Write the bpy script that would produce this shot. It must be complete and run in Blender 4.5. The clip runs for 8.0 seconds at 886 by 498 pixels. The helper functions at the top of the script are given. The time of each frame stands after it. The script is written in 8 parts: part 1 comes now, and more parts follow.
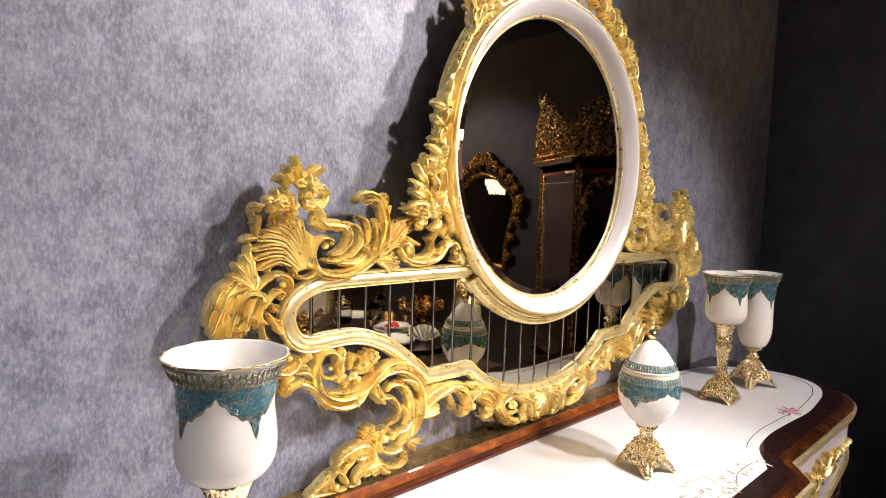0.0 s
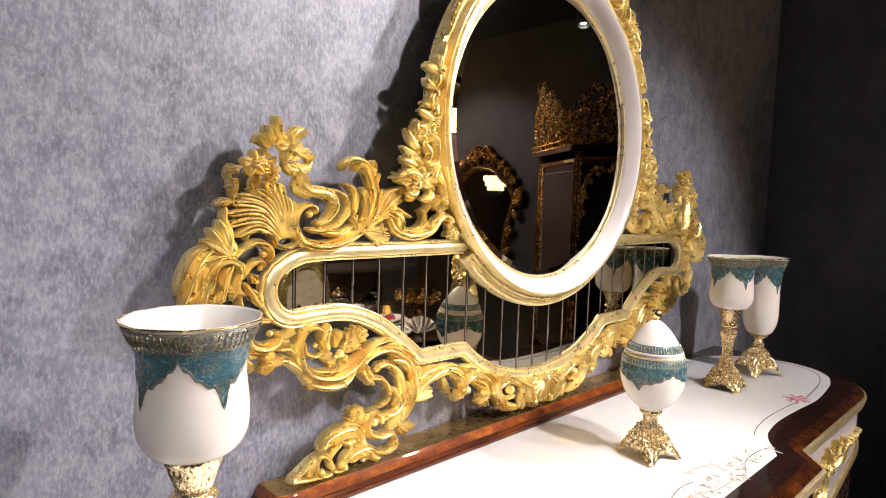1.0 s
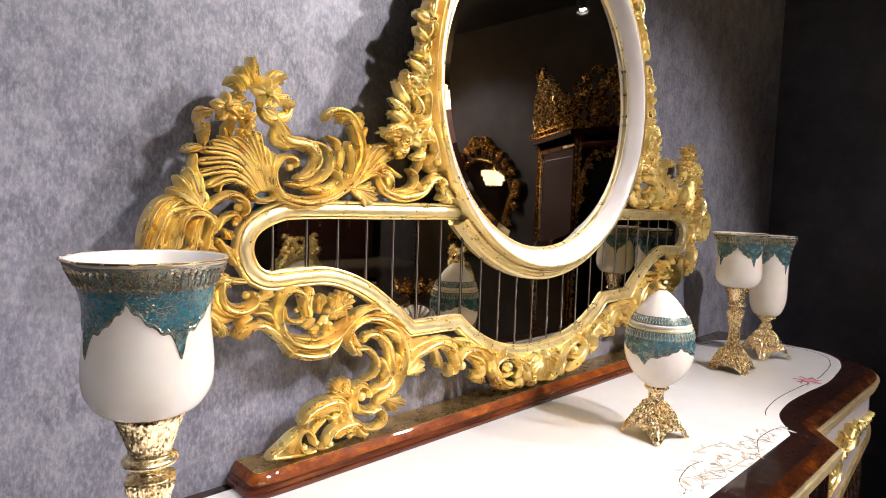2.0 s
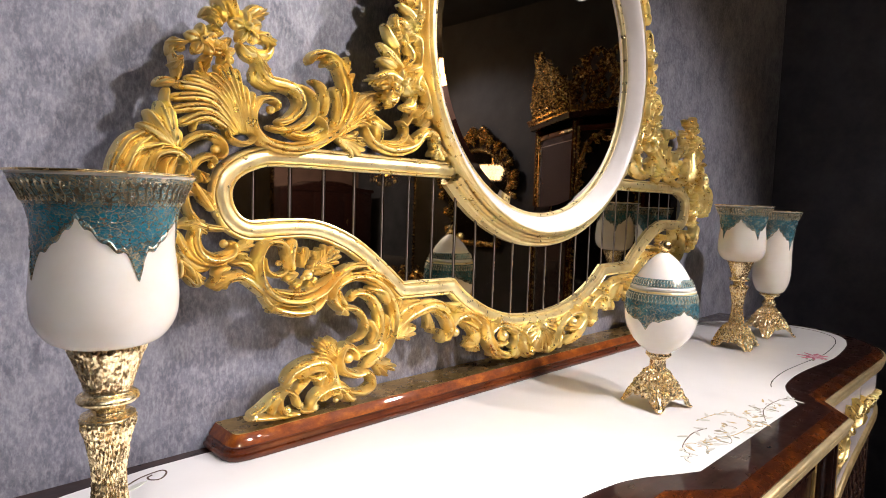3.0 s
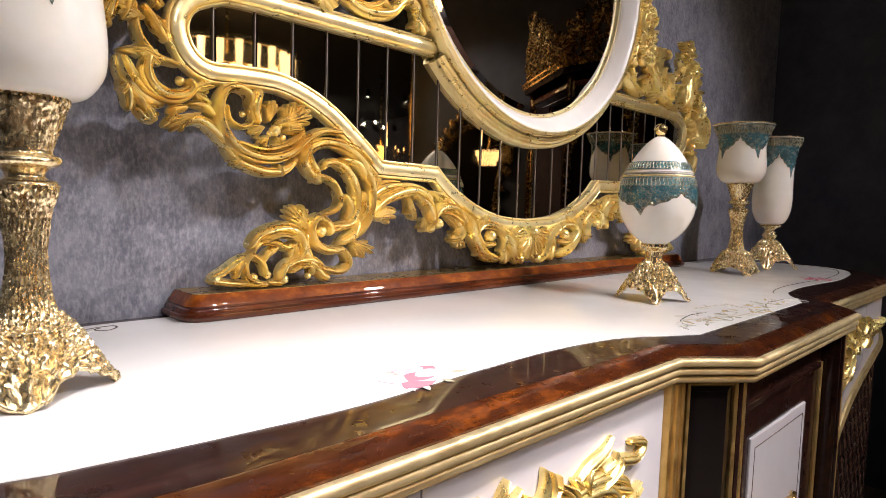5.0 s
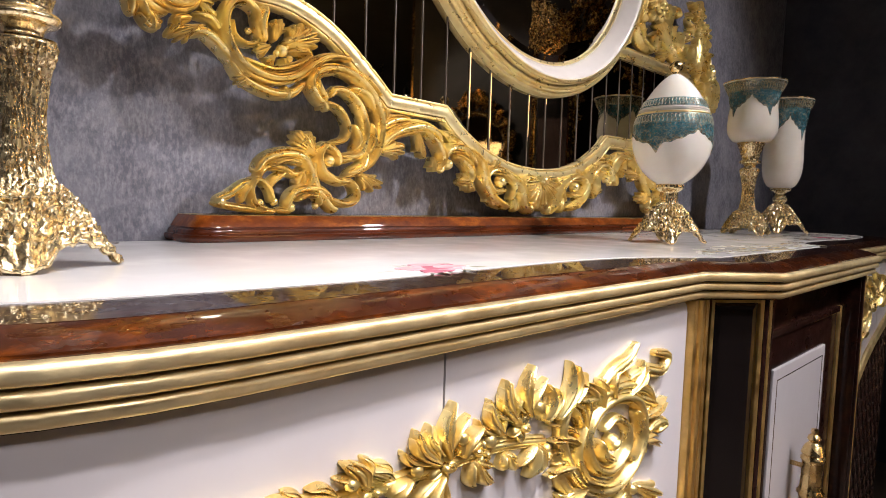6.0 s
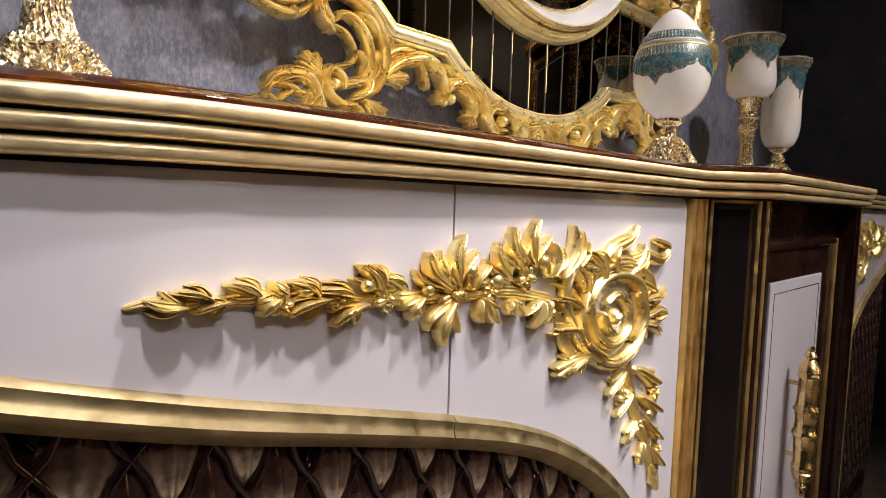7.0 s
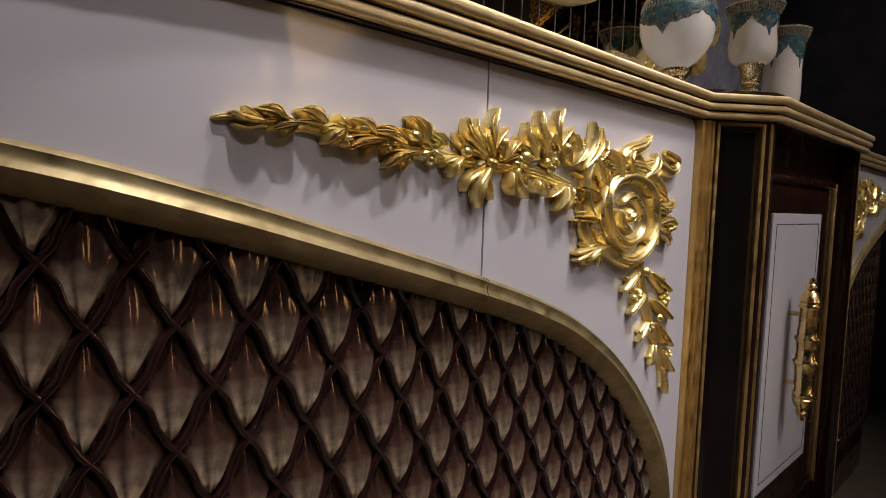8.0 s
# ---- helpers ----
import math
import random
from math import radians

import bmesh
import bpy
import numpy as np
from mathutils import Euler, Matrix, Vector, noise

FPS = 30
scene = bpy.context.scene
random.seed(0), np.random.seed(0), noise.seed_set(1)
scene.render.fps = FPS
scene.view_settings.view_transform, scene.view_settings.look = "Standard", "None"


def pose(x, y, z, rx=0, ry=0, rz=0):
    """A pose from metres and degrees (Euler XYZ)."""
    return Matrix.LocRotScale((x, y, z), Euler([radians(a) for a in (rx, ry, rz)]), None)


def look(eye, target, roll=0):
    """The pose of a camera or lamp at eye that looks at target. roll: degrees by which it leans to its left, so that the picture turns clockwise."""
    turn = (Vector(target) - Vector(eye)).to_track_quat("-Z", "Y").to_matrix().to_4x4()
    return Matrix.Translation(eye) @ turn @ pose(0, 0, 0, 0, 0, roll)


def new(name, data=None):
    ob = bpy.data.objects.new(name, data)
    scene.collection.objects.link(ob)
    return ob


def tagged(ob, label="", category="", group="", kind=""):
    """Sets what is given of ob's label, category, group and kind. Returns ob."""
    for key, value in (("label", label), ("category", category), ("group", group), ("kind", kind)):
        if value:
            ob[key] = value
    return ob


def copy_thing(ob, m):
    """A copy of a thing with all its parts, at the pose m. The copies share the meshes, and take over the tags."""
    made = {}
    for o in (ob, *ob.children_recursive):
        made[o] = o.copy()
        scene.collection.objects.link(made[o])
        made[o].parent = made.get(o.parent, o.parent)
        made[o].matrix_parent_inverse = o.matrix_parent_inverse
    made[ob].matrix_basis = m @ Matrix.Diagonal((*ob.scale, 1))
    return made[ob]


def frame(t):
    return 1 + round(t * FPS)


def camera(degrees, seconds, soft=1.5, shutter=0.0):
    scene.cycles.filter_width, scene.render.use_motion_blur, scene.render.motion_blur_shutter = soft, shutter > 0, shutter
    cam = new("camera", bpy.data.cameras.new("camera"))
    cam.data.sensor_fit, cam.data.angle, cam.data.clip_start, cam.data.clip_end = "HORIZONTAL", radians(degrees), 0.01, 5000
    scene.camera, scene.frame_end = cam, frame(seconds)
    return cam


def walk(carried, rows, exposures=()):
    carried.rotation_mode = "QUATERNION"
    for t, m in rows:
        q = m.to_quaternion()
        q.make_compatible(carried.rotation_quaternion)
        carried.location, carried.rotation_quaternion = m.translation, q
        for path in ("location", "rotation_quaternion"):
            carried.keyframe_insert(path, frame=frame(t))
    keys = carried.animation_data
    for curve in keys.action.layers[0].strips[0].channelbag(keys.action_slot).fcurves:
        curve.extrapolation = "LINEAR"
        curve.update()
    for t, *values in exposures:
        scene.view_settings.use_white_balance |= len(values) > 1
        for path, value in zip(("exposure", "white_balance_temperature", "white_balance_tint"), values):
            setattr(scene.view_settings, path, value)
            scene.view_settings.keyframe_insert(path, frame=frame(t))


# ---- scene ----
cam = camera(72.7, 8.0, 0.9)
ROWS = [  # seconds, place, turn from +y, tilt, lean
    (0.0, -0.0063, -0.0036, 1.5815, -43.748, -4.596, 1.872),
    (0.5, 0.0184, 0.0160, 1.5517, -43.784, -4.555, 1.864),
    (1.0, 0.0516, 0.0349, 1.5186, -43.842, -4.564, 1.857),
    (1.5, 0.0865, 0.0579, 1.4782, -43.920, -4.559, 1.826),
    (3.0, 0.1614, 0.1046, 1.3518, -44.075, -4.508, 1.838),
    (3.5, 0.1836, 0.1046, 1.2994, -44.130, -4.485, 1.830),
    (4.0, 0.2026, 0.0977, 1.2464, -44.170, -4.417, 1.778),
    (4.5, 0.2196, 0.1029, 1.1808, -44.225, -4.384, 1.713),
    (6.0, 0.2310, 0.1465, 1.0016, -44.341, -4.342, 1.669),
    (6.5, 0.2246, 0.1374, 0.9386, -44.418, -4.369, 1.689),
    (7.0, 0.2070, 0.1293, 0.8732, -44.461, -4.409, 1.700),
    (7.5, 0.1795, 0.1231, 0.8135, -44.554, -4.422, 1.685),
    (8.0, 0.1498, 0.1117, 0.7640, -44.612, -4.449, 1.770),
]
walk(cam, [(t, pose(x, y, z, 90 + tilt, 0, turn) @ pose(0, 0, 0, 0, 0, lean)) for t, x, y, z, turn, tilt, lean in ROWS],
     [(0, 0.22), (1.5, 0.16), (3, -0.02), (4.5, -0.22), (6, -0.48), (6.5, -0.26), (7, -0.55), (7.5, -1.05), (8, -1.36)])

# ---- world, lamps ----
world = bpy.data.worlds.new("world")
scene.world = world
world.use_nodes = True
world.node_tree.nodes["Background"].inputs[0].default_value = (0.5, 0.55, 0.7, 1)
world.node_tree.nodes["Background"].inputs[1].default_value = 0.014

WALL, CX, CAB = 1.064, 1.350, 1.36          # wall face, mirror's middle, sideboard's middle
TOP = 0.937                                # worktop height


def lamp(name, eye, target, watts, size=0.03, cone=60, blend=0.6, colour=(1, 0.93, 0.945)):
    data = bpy.data.lights.new(name, "SPOT")
    data.energy, data.shadow_soft_size, data.spot_size, data.spot_blend, data.color = watts, size, radians(cone), blend, colour
    ob = new(name, data)
    ob.matrix_world = look(eye, target)
    return ob


SPOTS = [  # eye, target, watts, cone
    ((1.62, -0.85, 2.86), (0.45, 1.06, 1.84), 205, 42),
    ((2.74, -0.71, 2.86), (0.62, 1.06, 1.66), 320, 45),
    ((1.31, -1.12, 2.86), (1.20, 0.74, 0.94), 245, 37),
    ((1.95, -1.23, 2.86), (1.98, 0.84, 1.10), 225, 48),
    ((-0.54, -1.45, 2.86), (0.33, 0.73, 1.22), 110, 24),
    ((1.02, -0.28, 2.86), (0.60, 0.32, 0.45), 270, 38),
    ((0.30, -0.42, 2.86), (0.45, 0.32, 0.45), 260, 38),
    ((2.21, -1.01, 2.86), (3.43, -0.44, 1.87), 108, 36),
    ((3.22, -2.95, 2.86), (4.45, -1.93, 1.65), 72, 60),
    ((1.60, -0.49, 2.86), (2.40, -1.15, 0.76), 430, 62),
    ((2.16, -3.64, 2.86), (3.45, -5.72, 1.40), 156, 64),
    ((0.24, -2.04, 2.86), (0.36, -0.37, -0.02), 180, 62),
    ((5.72, -7.53, 2.86), (7.33, -10.98, 1.42), 800, 110),
]
for eye, target, watts, cone in SPOTS:
    lamp("spot_lamp", eye, target, watts, 0.06, cone, 0.8)


# ---- materials ----
def material(name, colour=(0.8, 0.8, 0.8), rough=0.5, metal=0.0, **extra):
    m = bpy.data.materials.new(name)
    m.use_nodes = True
    b = m.node_tree.nodes["Principled BSDF"]
    b.inputs["Base Color"].default_value = (*colour, 1)
    b.inputs["Roughness"].default_value, b.inputs["Metallic"].default_value = rough, metal
    for k, v in extra.items():
        b.inputs[k.replace("_", " ")].default_value = v
    return m


class Nodes:
    """Short hand for a material's node tree."""

    def __init__(self, m):
        self.t, self.b = m.node_tree, m.node_tree.nodes["Principled BSDF"]
        self.at = self.add("ShaderNodeTexCoord").outputs["Object"]

    def add(self, kind, **ins):
        n = self.t.nodes.new(kind)
        for k, v in ins.items():
            self.put(n.inputs[k.replace("_", " ")], v)
        return n

    def put(self, socket, v):
        if isinstance(v, bpy.types.NodeSocket):
            self.t.links.new(v, socket)
        else:
            socket.default_value = v

    def scaled(self, x, y, z):
        n = self.add("ShaderNodeMapping", Vector=self.at)
        n.inputs["Scale"].default_value = (x, y, z)
        return n.outputs[0]

    def noise(self, scale, detail=4, rough=0.6, at=None):
        return self.add("ShaderNodeTexNoise", Vector=at or self.at, Scale=scale, Detail=detail, Roughness=rough).outputs["Fac"]

    def ramp(self, fac, *stops):
        n = self.add("ShaderNodeValToRGB", Fac=fac)
        e = n.color_ramp.elements
        for i, (p, c) in enumerate(stops):
            s = e[i] if i < 2 else e.new(p)
            s.position, s.color = p, (*c, 1) if len(c) == 3 else c
        return n.outputs["Color"]

    def grey(self, fac, a, b, lo=0.3, hi=0.7):
        return self.ramp(fac, (lo, (a, a, a)), (hi, (b, b, b)))

    def mix(self, fac, a, b, how="MIX"):
        n = self.t.nodes.new("ShaderNodeMix")
        n.data_type, n.blend_type = "RGBA", how
        for k, v in ((0, fac), (6, a), (7, b)):
            self.put(n.inputs[k], (*v, 1) if isinstance(v, tuple) and len(v) == 3 else v)
        return n.outputs[2]

    def bump(self, height, depth, strength=1.0, over=None):
        n = self.add("ShaderNodeBump", Height=height, Distance=depth, Strength=strength)
        if over:
            self.put(n.inputs["Normal"], over)
        self.put(self.b.inputs["Normal"], n.outputs[0])
        return n.outputs[0]

    def colour(self, v):
        self.put(self.b.inputs["Base Color"], v)

    def rough(self, v):
        self.put(self.b.inputs["Roughness"], v)


def gilt(name, a, b, rough, grain=90, metal=1.0):
    m = material(name, a, rough, metal)
    n = Nodes(m)
    patch = n.noise(22, 5, 0.65)
    n.colour(n.ramp(patch, (0.3, b), (0.55, a), (0.8, tuple(min(1, c * 1.15) for c in a))))
    n.rough(n.grey(n.noise(60, 3), rough * 0.75, rough * 1.5))
    n.bump(n.noise(grain, 3, 0.6), 0.0008, 0.3)
    return m


GOLD = gilt("gold_leaf", (0.98, 0.80, 0.36), (0.78, 0.54, 0.16), 0.29, 140, 0.84)
PALE_GOLD = gilt("pale_gold_leaf", (0.95, 0.81, 0.45), (0.83, 0.64, 0.28), 0.31, 160, 0.84)
DARK_GOLD = gilt("aged_gold", (0.60, 0.38, 0.13), (0.27, 0.145, 0.05), 0.22)
EDGE_GOLD = gilt("aged_pale_gold", (0.84, 0.69, 0.40), (0.70, 0.54, 0.28), 0.40, 220, 0.85)
OLIVE_GOLD = gilt("dull_olive_gold", (0.46, 0.37, 0.20), (0.32, 0.25, 0.12), 0.52)
CAST_GOLD = gilt("cast_gilt_metal", (0.92, 0.70, 0.34), (0.58, 0.37, 0.13), 0.22, 300)

WALLPAPER = material("slate_blue_wallpaper", rough=0.55)
n = Nodes(WALLPAPER)
big = n.noise(4.5, 7, 0.66)
fibre = n.noise(13, 12, 0.80, n.scaled(1.25, 1, 1))
grain = n.noise(120, 4, 0.7, n.scaled(1.6, 1, 0.7))
base = n.ramp(big, (0.30, (0.070, 0.071, 0.098)), (0.52, (0.122, 0.123, 0.162)), (0.74, (0.195, 0.196, 0.244)))
flecks = n.mix(n.grey(fibre, 0.0, 0.60, 0.42, 0.74), base, (0.42, 0.42, 0.475))
n.colour(n.mix(n.grey(grain, 0.0, 0.42, 0.44, 0.74), flecks, (0.50, 0.50, 0.55)))
n.rough(n.grey(fibre, 0.62, 0.40))
n.bump(fibre, 0.002, 0.45)

MARBLE = material("white_lacquer", (0.86, 0.85, 0.84), 0.10)
n = Nodes(MARBLE)
n.colour(n.ramp(n.noise(5, 6, 0.6), (0.3, (0.80, 0.79, 0.78)), (0.7, (0.87, 0.86, 0.85))))
n.rough(n.grey(n.noise(14, 3), 0.08, 0.16))

IVORY = material("ivory_lacquer", (0.66, 0.62, 0.585), 0.2)
n = Nodes(IVORY)
n.colour(n.ramp(n.noise(9, 5), (0.3, (0.61, 0.565, 0.53)), (0.7, (0.68, 0.645, 0.615))))

CREAM = material("off_white_lacquer", (0.70, 0.69, 0.71), 0.16)
n = Nodes(CREAM)
n.colour(n.ramp(n.noise(4, 6, 0.6), (0.3, (0.55, 0.525, 0.555)), (0.7, (0.62, 0.595, 0.625))))
n.rough(n.grey(n.noise(11, 3), 0.06, 0.13))
n.bump(n.noise(40, 3), 0.0004, 0.25)


def timber(name, dark, mid, light, rough, along=(1, 9, 9)):
    m = material(name, mid, rough, Specular_IOR_Level=0.08, Coat_Weight=0.8, Coat_Roughness=0.022)
    n = Nodes(m)
    grain = n.noise(7, 8, 0.7, n.scaled(*along))
    curl = n.noise(34, 6, 0.7)
    n.colour(n.mix(n.grey(curl, 0, 0.35, 0.45, 0.75), n.ramp(grain, (0.3, dark), (0.52, mid), (0.72, light)), dark))
    n.rough(n.grey(n.noise(30, 3), rough * 0.8, rough * 1.4))
    n.bump(grain, 0.0003, 0.2)
    return m


WALNUT = timber("dark_lacquered_walnut", (0.008, 0.003, 0.003), (0.022, 0.008, 0.006), (0.042, 0.014, 0.009), 0.3)
BURL = timber("amber_burl_veneer", (0.018, 0.005, 0.003), (0.050, 0.012, 0.003), (0.21, 0.052, 0.006), 0.25, (2, 5, 5))
MAHOGANY = timber("red_brown_mahogany", (0.026, 0.006, 0.003), (0.085, 0.018, 0.005), (0.18, 0.042, 0.009), 0.3)
BURL_BRIGHT = timber("bright_amber_burl", (0.075, 0.014, 0.003), (0.20, 0.046, 0.006), (0.42, 0.125, 0.012), 0.4, (3, 6, 6))
GILT_BOARD = gilt("worn_bronze_gilding", (0.56, 0.38, 0.14), (0.30, 0.19, 0.065), 0.27, 120, 0.92)
STILE_GOLD = gilt("fluted_stile_gold", (0.84, 0.60, 0.25), (0.66, 0.45, 0.16), 0.38, 200)
BLACK_GLASS = material("black_glass", (0.008, 0.006, 0.006), 0.06, Specular_IOR_Level=0.6)
n = Nodes(BLACK_GLASS)
n.rough(n.grey(n.noise(25, 4), 0.04, 0.12))
BRONZE = material("bronze_relief", (0.2, 0.14, 0.09), 0.2, 0.5, Coat_Weight=0.8, Coat_Roughness=0.05)
n = Nodes(BRONZE)
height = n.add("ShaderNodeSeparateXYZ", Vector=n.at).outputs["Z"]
tip = n.add("ShaderNodeMapRange", Value=height)                 # champagne highlight of reflected light, painted as colour over the lower half of each leaf
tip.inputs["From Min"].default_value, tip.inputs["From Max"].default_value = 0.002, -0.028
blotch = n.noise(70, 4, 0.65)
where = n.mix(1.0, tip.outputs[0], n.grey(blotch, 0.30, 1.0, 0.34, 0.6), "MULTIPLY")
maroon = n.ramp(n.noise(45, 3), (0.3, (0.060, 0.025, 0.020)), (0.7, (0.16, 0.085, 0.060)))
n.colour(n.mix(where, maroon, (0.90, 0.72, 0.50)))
n.rough(n.grey(n.noise(70, 3), 0.08, 0.18))
n.bump(n.noise(60, 2), 0.001, 0.2)
CRUST = material("crusted_cast_gilt", (0.90, 0.74, 0.44), 0.2, 0.9)
n = Nodes(CRUST)
cell = n.add("ShaderNodeTexVoronoi", Vector=n.scaled(1, 1, 0.24), Scale=360.0)
n.colour(n.mix(n.grey(cell.outputs["Distance"], 0, 0.85, 0.42, 0.85), (0.95, 0.79, 0.48), (0.46, 0.30, 0.13)))
n.rough(n.grey(n.noise(150, 2), 0.16, 0.32))
n.bump(cell.outputs["Distance"], 0.0022, -0.9)
TERRACOTTA = material("terracotta_plaster", (0.20, 0.085, 0.05), 0.7)
n = Nodes(TERRACOTTA)
n.colour(n.ramp(n.noise(2.5, 6), (0.3, (0.115, 0.058, 0.040)), (0.7, (0.20, 0.105, 0.072))))
n.bump(n.noise(50, 4), 0.001, 0.3)
RIB = material("dark_maroon_rib", (0.025, 0.010, 0.009), 0.08, Coat_Weight=0.8, Coat_Roughness=0.03)
n = Nodes(RIB)
n.colour(n.ramp(n.noise(40, 3), (0.3, (0.010, 0.004, 0.004)), (0.7, (0.030, 0.011, 0.010))))

MIRROR = material("mirror_glass", (0.62, 0.59, 0.57), 0.012, 1.0)
n = Nodes(MIRROR)
n.rough(n.grey(n.noise(6, 3), 0.006, 0.03))
SMOKED = material("smoked_mirror_glass", (0.42, 0.385, 0.305), 0.012, 1.0)
n = Nodes(SMOKED)
n.rough(n.grey(n.noise(9, 3), 0.01, 0.04))
PORCELAIN = material("ivory_porcelain", (0.80, 0.76, 0.68), 0.16, Subsurface_Weight=0.3, Subsurface_Radius=(0.01, 0.008, 0.006))
n = Nodes(PORCELAIN)
n.colour(n.ramp(n.noise(18, 5), (0.3, (0.80, 0.76, 0.68)), (0.7, (0.87, 0.84, 0.78))))
n.rough(n.grey(n.noise(30, 3), 0.10, 0.26))


def glaze(name, ground, gold_share):
    """Enamel with raised gilt filigree."""
    m = material(name, ground, 0.22)
    n = Nodes(m)
    ring = n.add("ShaderNodeTexVoronoi", Vector=n.at, Scale=150.0)
    ring.feature = "DISTANCE_TO_EDGE"
    curl = n.add("ShaderNodeTexWave", Vector=n.at, Scale=95.0, Distortion=14.0, Detail=3.0, Detail_Scale=2.0)
    curl.wave_type = "RINGS"
    line = n.mix(0.5, n.grey(ring.outputs["Distance"], 1, 0, 0.04, 0.12), n.grey(curl.outputs["Fac"], 0, 1, 0.55, 0.75))
    where = n.grey(line, 0, 1, 0.5 - gold_share * 0.4, 0.75 - gold_share * 0.4)
    patch = n.ramp(n.noise(30, 4), (0.35, tuple(c * 0.55 for c in ground)), (0.65, tuple(min(1, c * 1.3) for c in ground)))
    n.colour(n.mix(where, patch, (0.34, 0.30, 0.20)))
    n.put(n.b.inputs["Metallic"], n.grey(where, 0, 0.8, 0.2, 0.8))
    n.rough(n.grey(n.noise(80, 2), 0.18, 0.34))
    n.bump(where, 0.0015, 0.7)
    return m


TEAL = glaze("teal_enamel_with_filigree", (0.010, 0.135, 0.195), 0.20)
SEA_GREEN = glaze("sea_green_band", (0.10, 0.27, 0.31), 0.25)
FILIGREE = glaze("grey_teal_filigree_band", (0.12, 0.22, 0.24), 0.75)
ROSE = material("painted_pink_rose", (0.70, 0.30, 0.34), 0.2)
n = Nodes(ROSE)
n.colour(n.ramp(n.noise(70, 4), (0.3, (0.73, 0.38, 0.45)), (0.7, (0.82, 0.60, 0.63))))
LEAF_PAINT = material("painted_grey_green", (0.38, 0.37, 0.29), 0.2)
SLATE = material("dark_slate_plaster", (0.1, 0.1, 0.12), 0.6)
n = Nodes(SLATE)
n.colour(n.ramp(n.noise(9, 7, 0.7), (0.3, (0.055, 0.054, 0.074)), (0.7, (0.105, 0.104, 0.132))))
n.bump(n.noise(60, 4), 0.001, 0.3)
GROUND_EDGE = material("ground_glass_edge", (0.17, 0.145, 0.13), 0.3)
LINE_PAINT = material("painted_umber_line", (0.14, 0.10, 0.08), 0.2)
UPHOLSTERY = material("beige_upholstery", (0.5, 0.38, 0.27), 0.7)
n = Nodes(UPHOLSTERY)
n.colour(n.ramp(n.noise(25, 5), (0.35, (0.56, 0.49, 0.38)), (0.6, (0.74, 0.67, 0.55))))
CHARCOAL = material("charcoal_plaster", (0.045, 0.042, 0.046), 0.65)
n = Nodes(CHARCOAL)
n.colour(n.ramp(n.noise(3, 6), (0.3, (0.030, 0.028, 0.030)), (0.7, (0.065, 0.060, 0.066))))
n.bump(n.noise(60, 4), 0.001, 0.3)
BLACK_CEILING = material("black_ceiling", (0.012, 0.012, 0.013), 0.7)
n = Nodes(BLACK_CEILING)
n.colour(n.ramp(n.noise(5, 4), (0.3, (0.008, 0.008, 0.009)), (0.7, (0.02, 0.02, 0.022))))
FLOOR = material("brown_polished_tile", (0.3, 0.25, 0.2), 0.14)
n = Nodes(FLOOR)
n.colour(n.ramp(n.noise(2, 7, 0.65), (0.3, (0.14, 0.105, 0.08)), (0.7, (0.26, 0.205, 0.16))))
BLACK_METAL = material("black_painted_metal", (0.02, 0.02, 0.02), 0.4)


def glow(name, colour, strength):
    m = material(name, colour, 0.4)
    b = m.node_tree.nodes["Principled BSDF"]
    b.inputs["Emission Color"].default_value, b.inputs["Emission Strength"].default_value = (*colour, 1), strength
    return m


LAMP_GLOW = glow("lit_lamp_face", (1.0, 0.93, 0.82), 45)
LANTERN = glow("lit_orange_lantern", (1.0, 0.50, 0.11), 9)
CRYSTAL_DIM = glow("dim_amber_crystal", (1.0, 0.55, 0.20), 7)
CRYSTAL_GLOW = glow("lit_amber_crystal", (1.0, 0.68, 0.33), 6.5)


# ---- building helpers ----
def part(name, bm, mat, parent=None, label="", smooth=False, at=None):
    """Links a bmesh as one mesh object under a thing or a part."""
    bmesh.ops.recalc_face_normals(bm, faces=bm.faces)
    me = bpy.data.meshes.new(name)
    bm.to_mesh(me)
    bm.free()
    me.materials.append(mat)
    if smooth:
        me.shade_smooth()
        if smooth is not True:
            me.set_sharp_from_angle(angle=radians(smooth))
    ob = new(name, me)
    if parent:
        ob.parent = parent
    if at:
        ob.matrix_basis = at
    return tagged(ob, label)


def thing(name, label, category, at=None, group="", kind=""):
    ob = new(name)
    ob.empty_display_size = 0.05
    if at:
        ob.matrix_basis = at
    return tagged(ob, label, category, group, kind)


def box(bm, x0, y0, z0, x1, y1, z1, bevel=0.0):
    made = bmesh.ops.create_cube(bm, size=1, matrix=Matrix.Translation(((x0 + x1) / 2, (y0 + y1) / 2, (z0 + z1) / 2)) @ Matrix.Diagonal((x1 - x0, y1 - y0, z1 - z0, 1)))
    if bevel:
        edges = {e for v in made["verts"] for e in v.link_edges}
        bmesh.ops.bevel(bm, geom=list(edges), offset=bevel, segments=2, profile=0.5, affect="EDGES")
    return bm


def boxed(*a, **k):
    return box(bmesh.new(), *a, **k)


def spline(points, steps=8, closed=False):
    """Catmull-Rom through the points."""
    p = [Vector(q) for q in points]
    n, out = len(p), []
    for i in range(n if closed else n - 1):
        a, b, c, d = (p[(i + k - 1) % n] if closed else p[min(max(i + k - 1, 0), n - 1)] for k in range(4))
        for s in range(steps):
            t = s / steps
            out.append(0.5 * (2 * b + (c - a) * t + (2 * a - 5 * b + 4 * c - d) * t * t + (3 * b - a - 3 * c + d) * t ** 3))
    return out if closed else out + [p[-1]]


